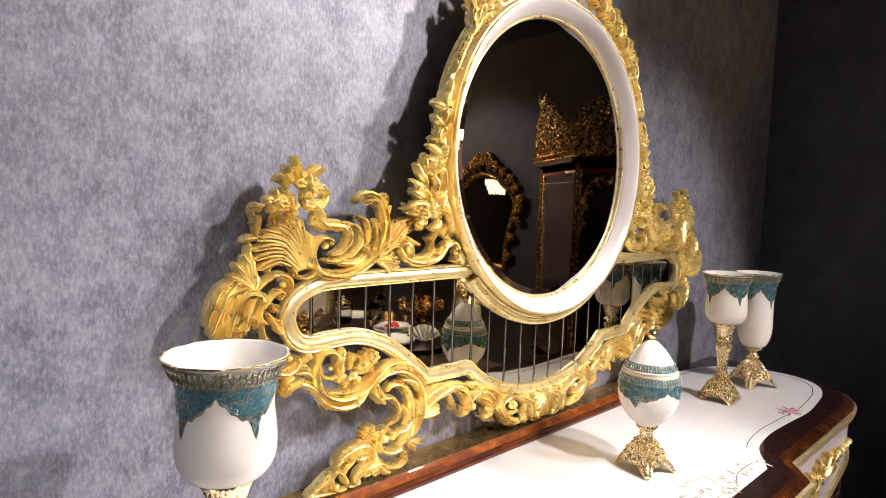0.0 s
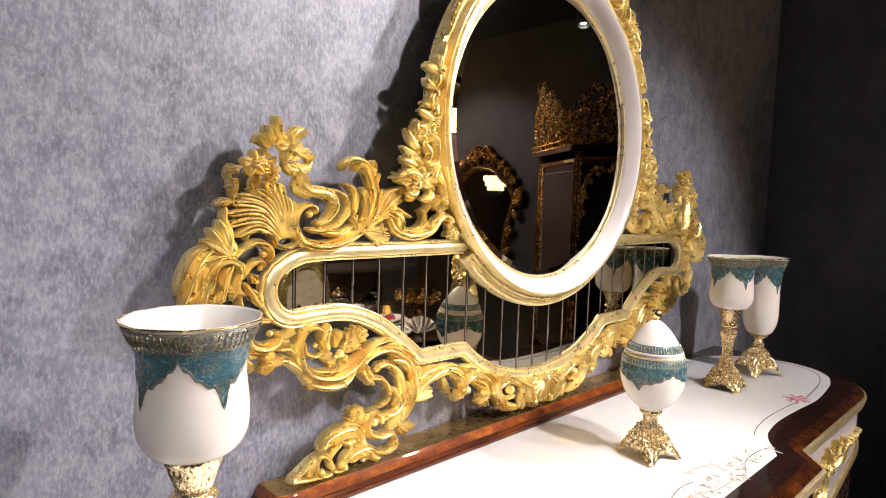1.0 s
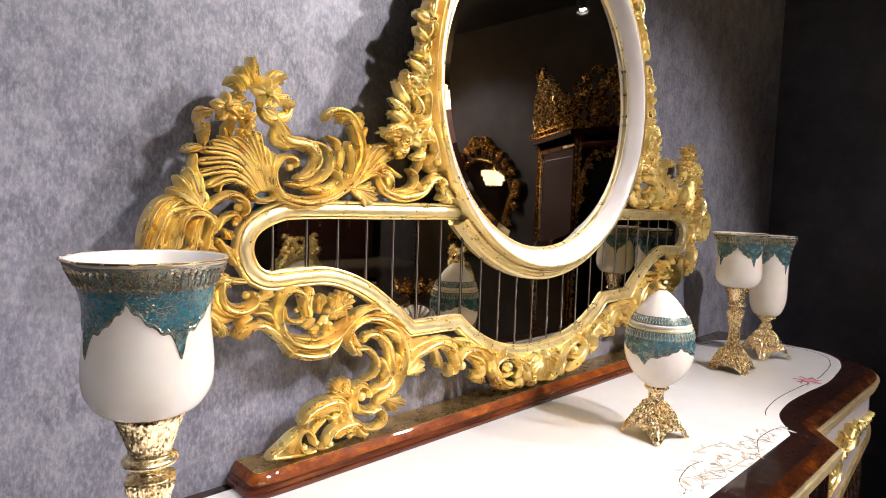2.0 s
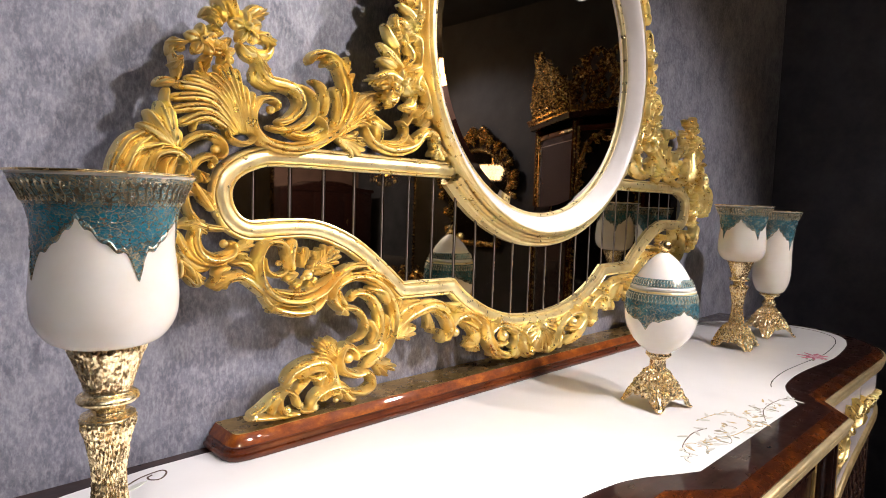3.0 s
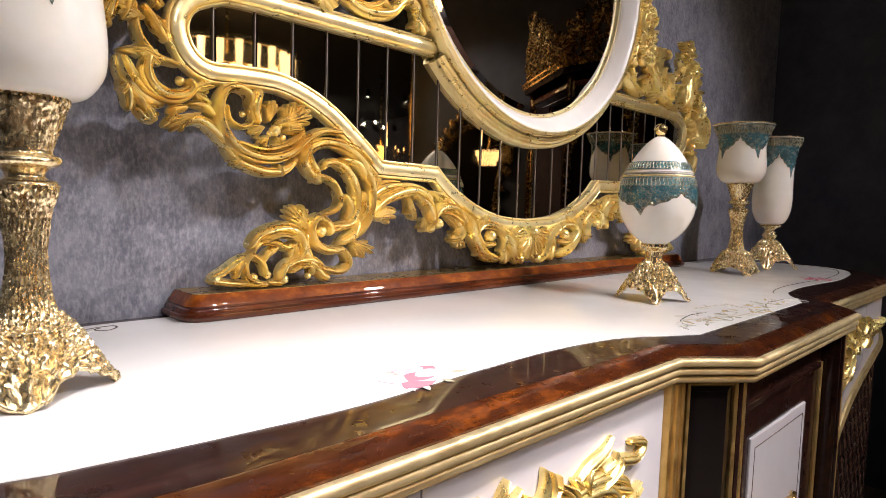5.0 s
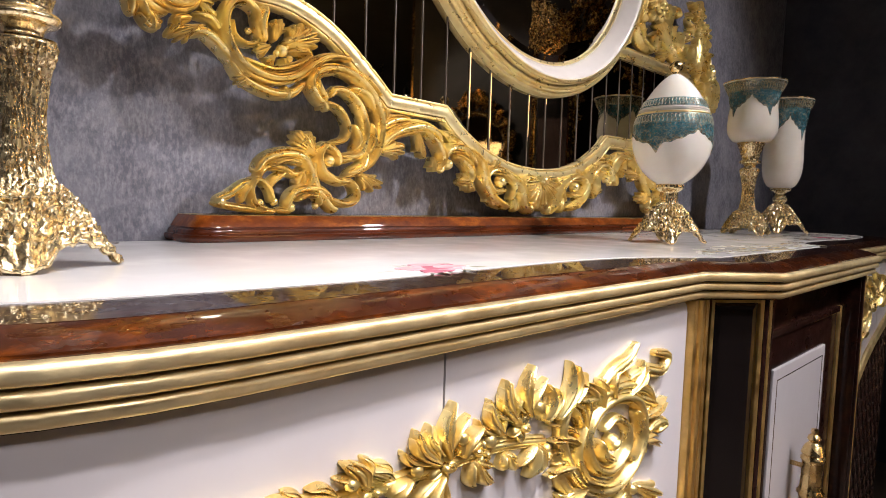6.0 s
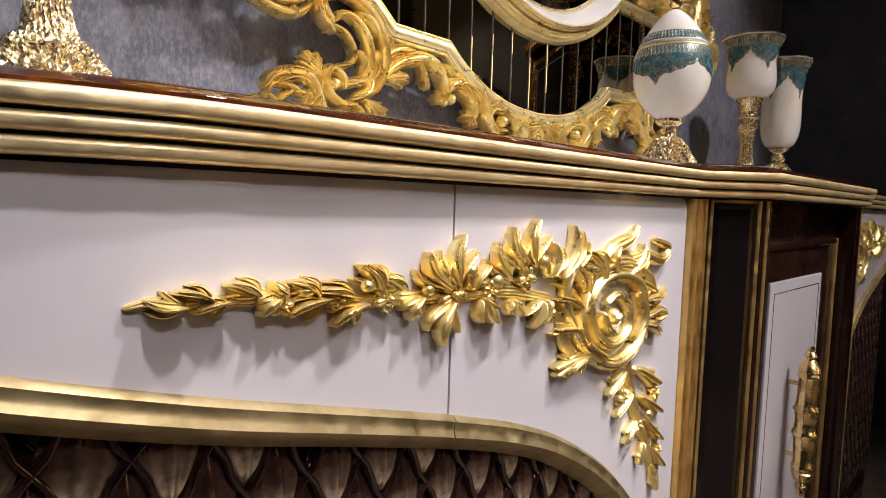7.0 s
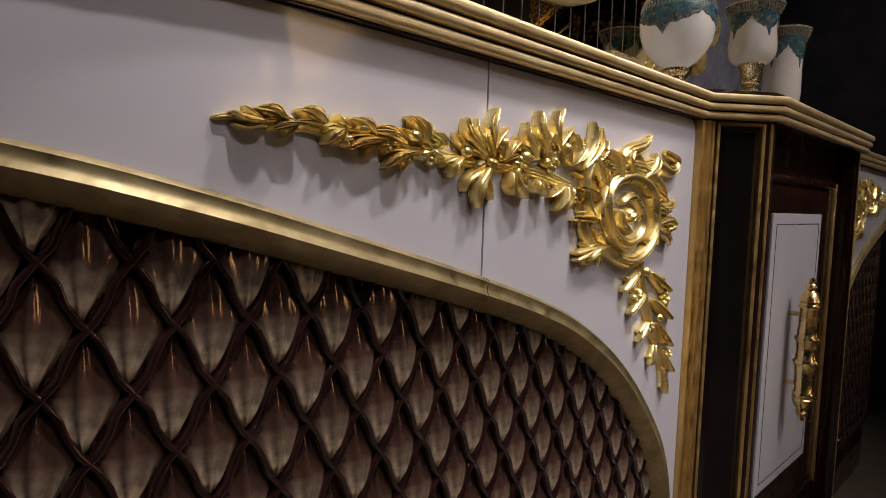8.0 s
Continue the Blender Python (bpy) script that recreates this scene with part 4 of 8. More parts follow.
    leaf(bag.piece('acanthus_leaf'), put, (-0.842, 1.350), (-0.876, 1.360), 0.015, 5, 0.0161, 0.005)
    leaf(bag.piece('acanthus_leaf'), put, (-0.837, 1.362), (-0.816, 1.338), 0.0112, 4, 0.0161, 0.005)
    leaf(bag.piece('acanthus_leaf'), put, (-0.853, 1.310), (-0.819, 1.296), 0.0138, 4, 0.0161, 0.005)
    leaf(bag.piece('acanthus_leaf'), put, (-0.863, 1.361), (-0.890, 1.369), 0.015, 5, 0.0161, 0.005)
    leaf(bag.piece('acanthus_leaf'), put, (-0.877, 1.345), (-0.905, 1.343), 0.0131, 5, 0.0161, 0.005)
    leaf(bag.piece('acanthus_leaf'), put, (-0.836, 1.386), (-0.819, 1.369), 0.0094, 4, 0.0161, 0.005)
    stroke(bag.piece('scroll'), put, [(-0.893, 1.433), (-0.919, 1.415), (-0.935, 1.381), (-0.948, 1.339)], (0.0071, 0.0115, 0.0063), 0.0216, 0.006, 2)
    stroke(bag.piece('scroll'), put, [(-0.879, 1.426), (-0.899, 1.402), (-0.912, 1.366), (-0.916, 1.331)], (0.0071, 0.0115, 0.0063), 0.0216, 0.006, 2)
    stroke(bag.piece('scroll'), put, [(-0.862, 1.414), (-0.878, 1.385), (-0.885, 1.339)], (0.0063, 0.0102, 0.0056), 0.0216, 0.006, 2)
    stroke(bag.piece('scroll'), put, [(-0.905, 1.436), (-0.932, 1.420), (-0.948, 1.389), (-0.955, 1.357)], (0.0056, 0.009, 0.0049), 0.0216, 0.006, 2)
    stroke(bag.piece('scroll'), put, [(-0.849, 1.407), (-0.858, 1.378), (-0.868, 1.344)], (0.0048, 0.0077, 0.0042), 0.0216, 0.006, 2)
    leaf(bag.piece('acanthus_leaf'), put, (-0.881, 1.370), (-0.901, 1.323), 0.015, 5, 0.0161, 0.005)
    leaf(bag.piece('acanthus_leaf'), put, (-0.917, 1.374), (-0.938, 1.326), 0.0138, 5, 0.0161, 0.005)


def flower_spray(bag, put):
    flower(bag.piece('flower'), put, (-0.829, 1.571), 0.021, 0.016, 0.008)
    flower(bag.piece('flower'), put, (-0.766, 1.604), 0.024, 0.018, 0.012)
    stroke(bag.piece('scroll'), put, [(-0.772, 1.611), (-0.785, 1.633), (-0.792, 1.655)], (0.004, 0.011, 0.002), 0.014, 0.004)
    stroke(bag.piece('scroll'), put, [(-0.785, 1.613), (-0.802, 1.624), (-0.811, 1.637)], (0.004, 0.011, 0.002), 0.014, 0.004)
    stroke(bag.piece('scroll'), put, [(-0.764, 1.616), (-0.749, 1.631), (-0.731, 1.638)], (0.004, 0.011, 0.002), 0.014, 0.004)
    stroke(bag.piece('scroll'), put, [(-0.754, 1.595), (-0.734, 1.596), (-0.722, 1.605)], (0.004, 0.011, 0.002), 0.014, 0.004)
    stroke(bag.piece('scroll'), put, [(-0.797, 1.598), (-0.817, 1.613), (-0.830, 1.606)], (0.004, 0.011, 0.002), 0.014, 0.004)
    stroke(bag.piece('scroll'), put, [(-0.773, 1.580), (-0.758, 1.564), (-0.730, 1.569), (-0.717, 1.587)], (0.005, 0.012, 0.004), 0.016, 0.004)
    stroke(bag.piece('scroll'), put, [(-0.813, 1.557), (-0.827, 1.536), (-0.824, 1.516)], (0.004, 0.01, 0.003), 0.013, 0.003)
    stroke(bag.piece('scroll'), put, [(-0.851, 1.554), (-0.867, 1.560), (-0.874, 1.543)], (0.004, 0.009, 0.003), 0.013, 0.003)
    stroke(bag.piece('scroll'), put, [(-0.755, 1.579), (-0.736, 1.558), (-0.745, 1.533), (-0.716, 1.517)], (0.006, 0.011, 0.005), 0.015, 0.002)
    stroke(bag.piece('scroll'), put, [(-0.784, 1.585), (-0.802, 1.569), (-0.819, 1.584)], (0.004, 0.01, 0.004), 0.013, 0.002)
    leaf(bag.piece('acanthus_leaf'), put, (-0.781, 1.610), (-0.793, 1.655), 0.012, 4, 0.0172, 0.006)
    leaf(bag.piece('acanthus_leaf'), put, (-0.795, 1.604), (-0.807, 1.638), 0.01, 4, 0.0172, 0.006)
    leaf(bag.piece('acanthus_leaf'), put, (-0.761, 1.614), (-0.729, 1.635), 0.009, 4, 0.0172, 0.006)
    leaf(bag.piece('acanthus_leaf'), put, (-0.804, 1.598), (-0.824, 1.617), 0.009, 4, 0.0172, 0.006)
    leaf(bag.piece('acanthus_leaf'), put, (-0.850, 1.564), (-0.878, 1.557), 0.009, 4, 0.0172, 0.006)
    leaf(bag.piece('acanthus_leaf'), put, (-0.859, 1.545), (-0.868, 1.521), 0.009, 4, 0.0172, 0.006)
    leaf(bag.piece('acanthus_leaf'), put, (-0.752, 1.571), (-0.723, 1.526), 0.013, 4, 0.0172, 0.006)
    leaf(bag.piece('acanthus_leaf'), put, (-0.808, 1.563), (-0.790, 1.547), 0.0068, 4, 0.0172, 0.006)
    leaf(bag.piece('acanthus_leaf'), put, (-0.821, 1.550), (-0.829, 1.530), 0.008, 4, 0.0172, 0.006)
    leaf(bag.piece('acanthus_leaf'), put, (-0.745, 1.595), (-0.714, 1.588), 0.01, 4, 0.0172, 0.006)
    leaf(bag.piece('acanthus_leaf'), put, (-0.800, 1.584), (-0.821, 1.594), 0.008, 4, 0.0172, 0.006)
    flower(bag.piece('flower'), put, (-0.832, 1.570), 0.024, 0.018, 0.014)
    flower(bag.piece('flower'), put, (-0.767, 1.600), 0.026, 0.02, 0.016)
    flower(bag.piece('flower'), put, (-0.797, 1.558), 0.018, 0.016, 0.01)
    stroke(bag.piece('scroll'), put, [(-0.767, 1.577), (-0.741, 1.560), (-0.725, 1.536), (-0.701, 1.518)], (0.0057, 0.0092, 0.0051), 0.018, 0.003, 2)


def lower_scroll(bag, put):
    stroke(bag.piece('scroll'), put, [(-0.835, 1.307), (-0.841, 1.285), (-0.834, 1.265), (-0.814, 1.254), (-0.791, 1.258), (-0.780, 1.270), (-0.785, 1.282)], (0.0077, 0.0115, 0.0064), 0.0228, 0.005, 2)
    dome(bag.piece('scroll_eye'), put, (-0.794, 1.277), 0.0069, 0.0084, 0.006)
    stroke(bag.piece('scroll'), put, [(-0.872, 1.302), (-0.863, 1.274), (-0.842, 1.252), (-0.814, 1.242)], (0.0115, 0.0166, 0.0077), 0.0216, 0.002, 3)
    stroke(bag.piece('scroll'), put, [(-0.873, 1.270), (-0.863, 1.253), (-0.860, 1.228)], (0.0077, 0.0115, 0.0077), 0.018, 0.003, 2)
    stroke(bag.piece('scroll'), put, [(-0.854, 1.234), (-0.842, 1.221), (-0.829, 1.216)], (0.0038, 0.0062, 0.0038), 0.0156, 0.003, 2)
    stroke(bag.piece('scroll'), put, [(-0.865, 1.258), (-0.848, 1.244), (-0.841, 1.228)], (0.0048, 0.0077, 0.0038), 0.018, 0.004, 2)
    leaf(bag.piece('acanthus_leaf'), put, (-0.782, 1.266), (-0.748, 1.279), 0.0103, 4, 0.0161, 0.005)
    leaf(bag.piece('acanthus_leaf'), put, (-0.779, 1.264), (-0.753, 1.250), 0.0084, 3, 0.0161, 0.005)
    leaf(bag.piece('acanthus_leaf'), put, (-0.876, 1.304), (-0.837, 1.310), 0.0094, 4, 0.0161, 0.005)
    stroke(bag.piece('scroll'), put, [(-0.818, 1.212), (-0.806, 1.225), (-0.804, 1.236), (-0.784, 1.242)], (0.0048, 0.0077, 0.0048), 0.018, 0.003, 2)
    stroke(bag.piece('scroll'), put, [(-0.797, 1.216), (-0.774, 1.226), (-0.754, 1.218), (-0.730, 1.196), (-0.711, 1.173)], (0.0051, 0.0102, 0.0064), 0.0192, 0.003, 2)
    leaf(bag.piece('acanthus_leaf'), put, (-0.768, 1.236), (-0.815, 1.210), 0.0131, 5, 0.0161, 0.005)
    stroke(bag.piece('scroll'), put, [(-0.784, 1.247), (-0.761, 1.246), (-0.744, 1.228)], (0.0048, 0.0077, 0.0038), 0.0192, 0.003, 2)
    leaf(bag.piece('acanthus_leaf'), put, (-0.841, 1.239), (-0.831, 1.215), 0.0125, 4, 0.0161, 0.005)
    stroke(bag.piece('scroll'), put, [(-0.693, 1.252), (-0.696, 1.272), (-0.716, 1.280), (-0.735, 1.270), (-0.743, 1.244), (-0.735, 1.212), (-0.711, 1.188), (-0.670, 1.179), (-0.630, 1.189), (-0.598, 1.214), (-0.567, 1.230), (-0.526, 1.232)], (0.0058, 0.0101, 0.0058), 0.0264, 0.005, 2)
    stroke(bag.piece('scroll'), put, [(-0.727, 1.254), (-0.724, 1.232), (-0.705, 1.223), (-0.689, 1.232), (-0.696, 1.247)], (0.0032, 0.0051, 0.0028), 0.0156, 0.003, 2)
    dome(bag.piece('scroll_eye'), put, (-0.702, 1.243), 0.0052, 0.0063, 0.006)
    stroke(bag.piece('scroll'), put, [(-0.715, 1.200), (-0.672, 1.192), (-0.628, 1.206), (-0.602, 1.226)], (0.0038, 0.0064, 0.0038), 0.0216, 0.008, 2)
    stroke(bag.piece('scroll'), put, [(-0.734, 1.197), (-0.714, 1.173), (-0.672, 1.159), (-0.634, 1.163), (-0.610, 1.185)], (0.0064, 0.0096, 0.0051), 0.0192, 0.003, 2)
    leaf(bag.piece('acanthus_leaf'), put, (-0.701, 1.181), (-0.726, 1.167), 0.0125, 4, 0.0161, 0.005)
    leaf(bag.piece('acanthus_leaf'), put, (-0.648, 1.172), (-0.639, 1.152), 0.01, 3, 0.0161, 0.005)
    stroke(bag.piece('scroll'), put, [(-0.679, 1.229), (-0.688, 1.255), (-0.677, 1.283)], (0.0064, 0.0109, 0.0064), 0.0216, 0.006, 2)
    leaf(bag.piece('acanthus_leaf'), put, (-0.664, 1.234), (-0.655, 1.269), 0.0138, 5, 0.0161, 0.005)
    leaf(bag.piece('acanthus_leaf'), put, (-0.651, 1.232), (-0.589, 1.257), 0.025, 6, 0.0184, 0.006)
    leaf(bag.piece('acanthus_leaf'), put, (-0.642, 1.222), (-0.602, 1.232), 0.0125, 4, 0.0161, 0.005)
    leaf(bag.piece('acanthus_leaf'), put, (-0.664, 1.215), (-0.678, 1.196), 0.0094, 4, 0.0161, 0.005)
    leaf(bag.piece('acanthus_leaf'), put, (-0.651, 1.213), (-0.642, 1.197), 0.01, 3, 0.0161, 0.005)
    leaf(bag.piece('acanthus_leaf'), put, (-0.671, 1.227), (-0.695, 1.214), 0.0113, 3, 0.0161, 0.005)
    leaf(bag.piece('acanthus_leaf'), put, (-0.638, 1.236), (-0.626, 1.267), 0.0125, 4, 0.0161, 0.005)
    dome(bag.piece('scroll_eye'), put, (-0.654, 1.222), 0.0092, 0.0112, 0.014)
    dome(bag.piece('scroll_eye'), put, (-0.640, 1.213), 0.0052, 0.0063, 0.014)
    dome(bag.piece('scroll_eye'), put, (-0.645, 1.229), 0.0039, 0.0047, 0.014)
    dome(bag.piece('scroll_eye'), put, (-0.662, 1.217), 0.0052, 0.0063, 0.014)
    stroke(bag.piece('scroll'), put, [(-0.577, 1.152), (-0.593, 1.165), (-0.602, 1.185), (-0.589, 1.203), (-0.557, 1.213), (-0.519, 1.206), (-0.484, 1.181), (-0.464, 1.141), (-0.466, 1.100), (-0.481, 1.070), (-0.508, 1.052), (-0.534, 1.041)], (0.0077, 0.0109, 0.0064), 0.024, 0.004, 2)
    stroke(bag.piece('scroll'), put, [(-0.594, 1.184), (-0.576, 1.204), (-0.538, 1.214), (-0.493, 1.207), (-0.456, 1.183)], (0.0051, 0.009, 0.0051), 0.018, 0.002, 2)
    stroke(bag.piece('scroll'), put, [(-0.592, 1.194), (-0.589, 1.176), (-0.572, 1.159)], (0.0051, 0.009, 0.0051), 0.0216, 0.006, 2)
    dome(bag.piece('scroll_eye'), put, (-0.577, 1.152), 0.0069, 0.0084, 0.006)
    leaf(bag.piece('acanthus_leaf'), put, (-0.585, 1.165), (-0.570, 1.143), 0.01, 3, 0.0161, 0.005)
    stroke(bag.piece('scroll'), put, [(-0.563, 1.167), (-0.554, 1.180), (-0.531, 1.179), (-0.506, 1.158), (-0.494, 1.125), (-0.499, 1.093), (-0.521, 1.074), (-0.551, 1.064)], (0.0064, 0.0104, 0.0064), 0.0192, 0.004, 2)
    stroke(bag.piece('scroll'), put, [(-0.575, 1.158), (-0.546, 1.150), (-0.529, 1.124), (-0.535, 1.103), (-0.561, 1.094)], (0.0051, 0.007, 0.0051), 0.0168, 0.004, 2)
    stroke(bag.piece('scroll'), put, [(-0.525, 1.189), (-0.492, 1.180), (-0.475, 1.153)], (0.0048, 0.0104, 0.0064), 0.0192, 0.005, 2)
    stroke(bag.piece('scroll'), put, [(-0.480, 1.136), (-0.475, 1.103), (-0.489, 1.080)], (0.0048, 0.0096, 0.0048), 0.018, 0.004, 2)
    stroke(bag.piece('scroll'), put, [(-0.517, 1.129), (-0.505, 1.105), (-0.518, 1.084)], (0.0048, 0.0088, 0.0048), 0.0168, 0.004, 2)
    stroke(bag.piece('scroll'), put, [(-0.489, 1.087), (-0.499, 1.060), (-0.530, 1.045)], (0.0064, 0.0112, 0.0064), 0.0192, 0.003, 2)
    leaf(bag.piece('acanthus_leaf'), put, (-0.460, 1.088), (-0.404, 1.096), 0.0172, 4, 0.0161, 0.005)
    leaf(bag.piece('acanthus_leaf'), put, (-0.509, 1.048), (-0.454, 1.028), 0.0138, 4, 0.0161, 0.005)
    leaf(bag.piece('acanthus_leaf'), put, (-0.504, 1.043), (-0.478, 1.017), 0.01, 3, 0.0161, 0.005)
    stroke(bag.piece('scroll'), put, [(-0.541, 1.074), (-0.512, 1.077), (-0.492, 1.094)], (0.0048, 0.0096, 0.0048), 0.0192, 0.005, 2)
    stroke(bag.piece('scroll'), put, [(-0.471, 1.089), (-0.463, 1.126), (-0.433, 1.145), (-0.389, 1.151)], (0.0064, 0.0122, 0.0064), 0.0216, 0.003, 2)
    leaf(bag.piece('acanthus_leaf'), put, (-0.464, 1.132), (-0.447, 1.165), 0.0156, 4, 0.0161, 0.005)
    leaf(bag.piece('acanthus_leaf'), put, (-0.853, 1.269), (-0.875, 1.250), 0.0113, 4, 0.0161, 0.005)


def foot_scroll(bag, put):
    leaf(bag.piece('acanthus_leaf'), put, (-0.592, 1.070), (-0.609, 1.109), 0.0138, 4, 0.0161, 0.005)
    leaf(bag.piece('acanthus_leaf'), put, (-0.587, 1.067), (-0.633, 1.104), 0.02, 6, 0.0161, 0.005)
    stroke(bag.piece('scroll'), put, [(-0.547, 1.057), (-0.551, 1.076), (-0.573, 1.088), (-0.587, 1.071), (-0.578, 1.046), (-0.547, 1.032), (-0.520, 1.037)], (0.0064, 0.0096, 0.0064), 0.0216, 0.005, 2)
    dome(bag.piece('scroll_eye'), put, (-0.564, 1.065), 0.0115, 0.014, 0.006)
    stroke(bag.piece('scroll'), put, [(-0.693, 1.039), (-0.679, 1.059), (-0.646, 1.070), (-0.617, 1.067), (-0.603, 1.050), (-0.600, 1.031), (-0.614, 1.017)], (0.0077, 0.0122, 0.0064), 0.0228, 0.004, 2)
    stroke(bag.piece('scroll'), put, [(-0.674, 1.049), (-0.648, 1.060), (-0.621, 1.055)], (0.0038, 0.0058, 0.0038), 0.0264, 0.008, 2)
    stroke(bag.piece('scroll'), put, [(-0.690, 1.027), (-0.678, 1.047), (-0.651, 1.049), (-0.632, 1.040), (-0.616, 1.042), (-0.612, 1.027), (-0.623, 1.019)], (0.0051, 0.0077, 0.0051), 0.018, 0.003, 2)
    stroke(bag.piece('scroll'), put, [(-0.643, 1.043), (-0.664, 1.029), (-0.671, 1.016)], (0.0051, 0.007, 0.0051), 0.0168, 0.004, 2)
    stroke(bag.piece('scroll'), put, [(-0.592, 1.066), (-0.596, 1.042), (-0.585, 1.014), (-0.561, 1.001)], (0.0077, 0.0115, 0.0064), 0.0204, 0.002, 2)
    stroke(bag.piece('scroll'), put, [(-0.545, 1.037), (-0.519, 1.029), (-0.511, 1.008), (-0.531, 0.996), (-0.564, 1.003)], (0.0064, 0.0083, 0.0051), 0.0204, 0.004, 2)
    stroke(bag.piece('scroll'), put, [(-0.642, 0.985), (-0.634, 1.007), (-0.612, 1.018), (-0.581, 1.017), (-0.559, 1.001)], (0.0064, 0.0096, 0.0064), 0.0204, 0.004, 2)
    dome(bag.piece('scroll_eye'), put, (-0.631, 0.988), 0.0081, 0.0098, 0.006)
    stroke(bag.piece('scroll'), put, [(-0.591, 1.015), (-0.581, 0.999), (-0.585, 0.991)], (0.004, 0.0064, 0.0035), 0.0168, 0.003, 2)
    dome(bag.piece('scroll_eye'), put, (-0.586, 0.991), 0.0058, 0.007, 0.006)
    stroke(bag.piece('scroll'), put, [(-0.573, 1.007), (-0.559, 0.990), (-0.543, 0.986)], (0.0064, 0.0096, 0.0064), 0.0168, 0.002, 2)
    stroke(bag.piece('scroll'), put, [(-0.625, 0.999), (-0.607, 1.008), (-0.587, 1.006)], (0.0038, 0.0051, 0.0038), 0.0192, 0.007, 2)
    stroke(bag.piece('scroll'), put, [(-0.664, 0.994), (-0.671, 1.016), (-0.689, 1.029), (-0.700, 1.016), (-0.693, 0.993), (-0.671, 0.985)], (0.0048, 0.0062, 0.0048), 0.0192, 0.003, 2)
    dome(bag.piece('scroll_eye'), put, (-0.660, 0.997), 0.0069, 0.0084, 0.006)
    dome(bag.piece('scroll_eye'), put, (-0.683, 0.994), 0.0069, 0.0084, 0.006)
    stroke(bag.piece('scroll'), put, [(-0.688, 1.030), (-0.709, 1.021), (-0.731, 1.006), (-0.752, 0.996)], (0.0051, 0.0077, 0.0064), 0.0156, 0.001, 2)
    dome(bag.piece('scroll_eye'), put, (-0.744, 0.995), 0.0086, 0.0105, 0.006)
    stroke(bag.piece('scroll'), put, [(-0.699, 1.021), (-0.711, 1.008), (-0.714, 0.993)], (0.0038, 0.0064, 0.0038), 0.0168, 0.005, 2)
    stroke(bag.piece('scroll'), put, [(-0.754, 0.993), (-0.708, 0.986), (-0.655, 0.981)], (0.0051, 0.0064, 0.0051), 0.012, 0.0, 2)
    stroke(bag.piece('scroll'), put, [(-0.589, 1.055), (-0.612, 1.047), (-0.623, 1.021)], (0.0051, 0.0077, 0.0051), 0.0168, 0.001, 2)
    stroke(bag.piece('scroll'), put, [(-0.655, 0.984), (-0.627, 0.982)], (0.0051, 0.0064, 0.0051), 0.012, 0.0, 2)


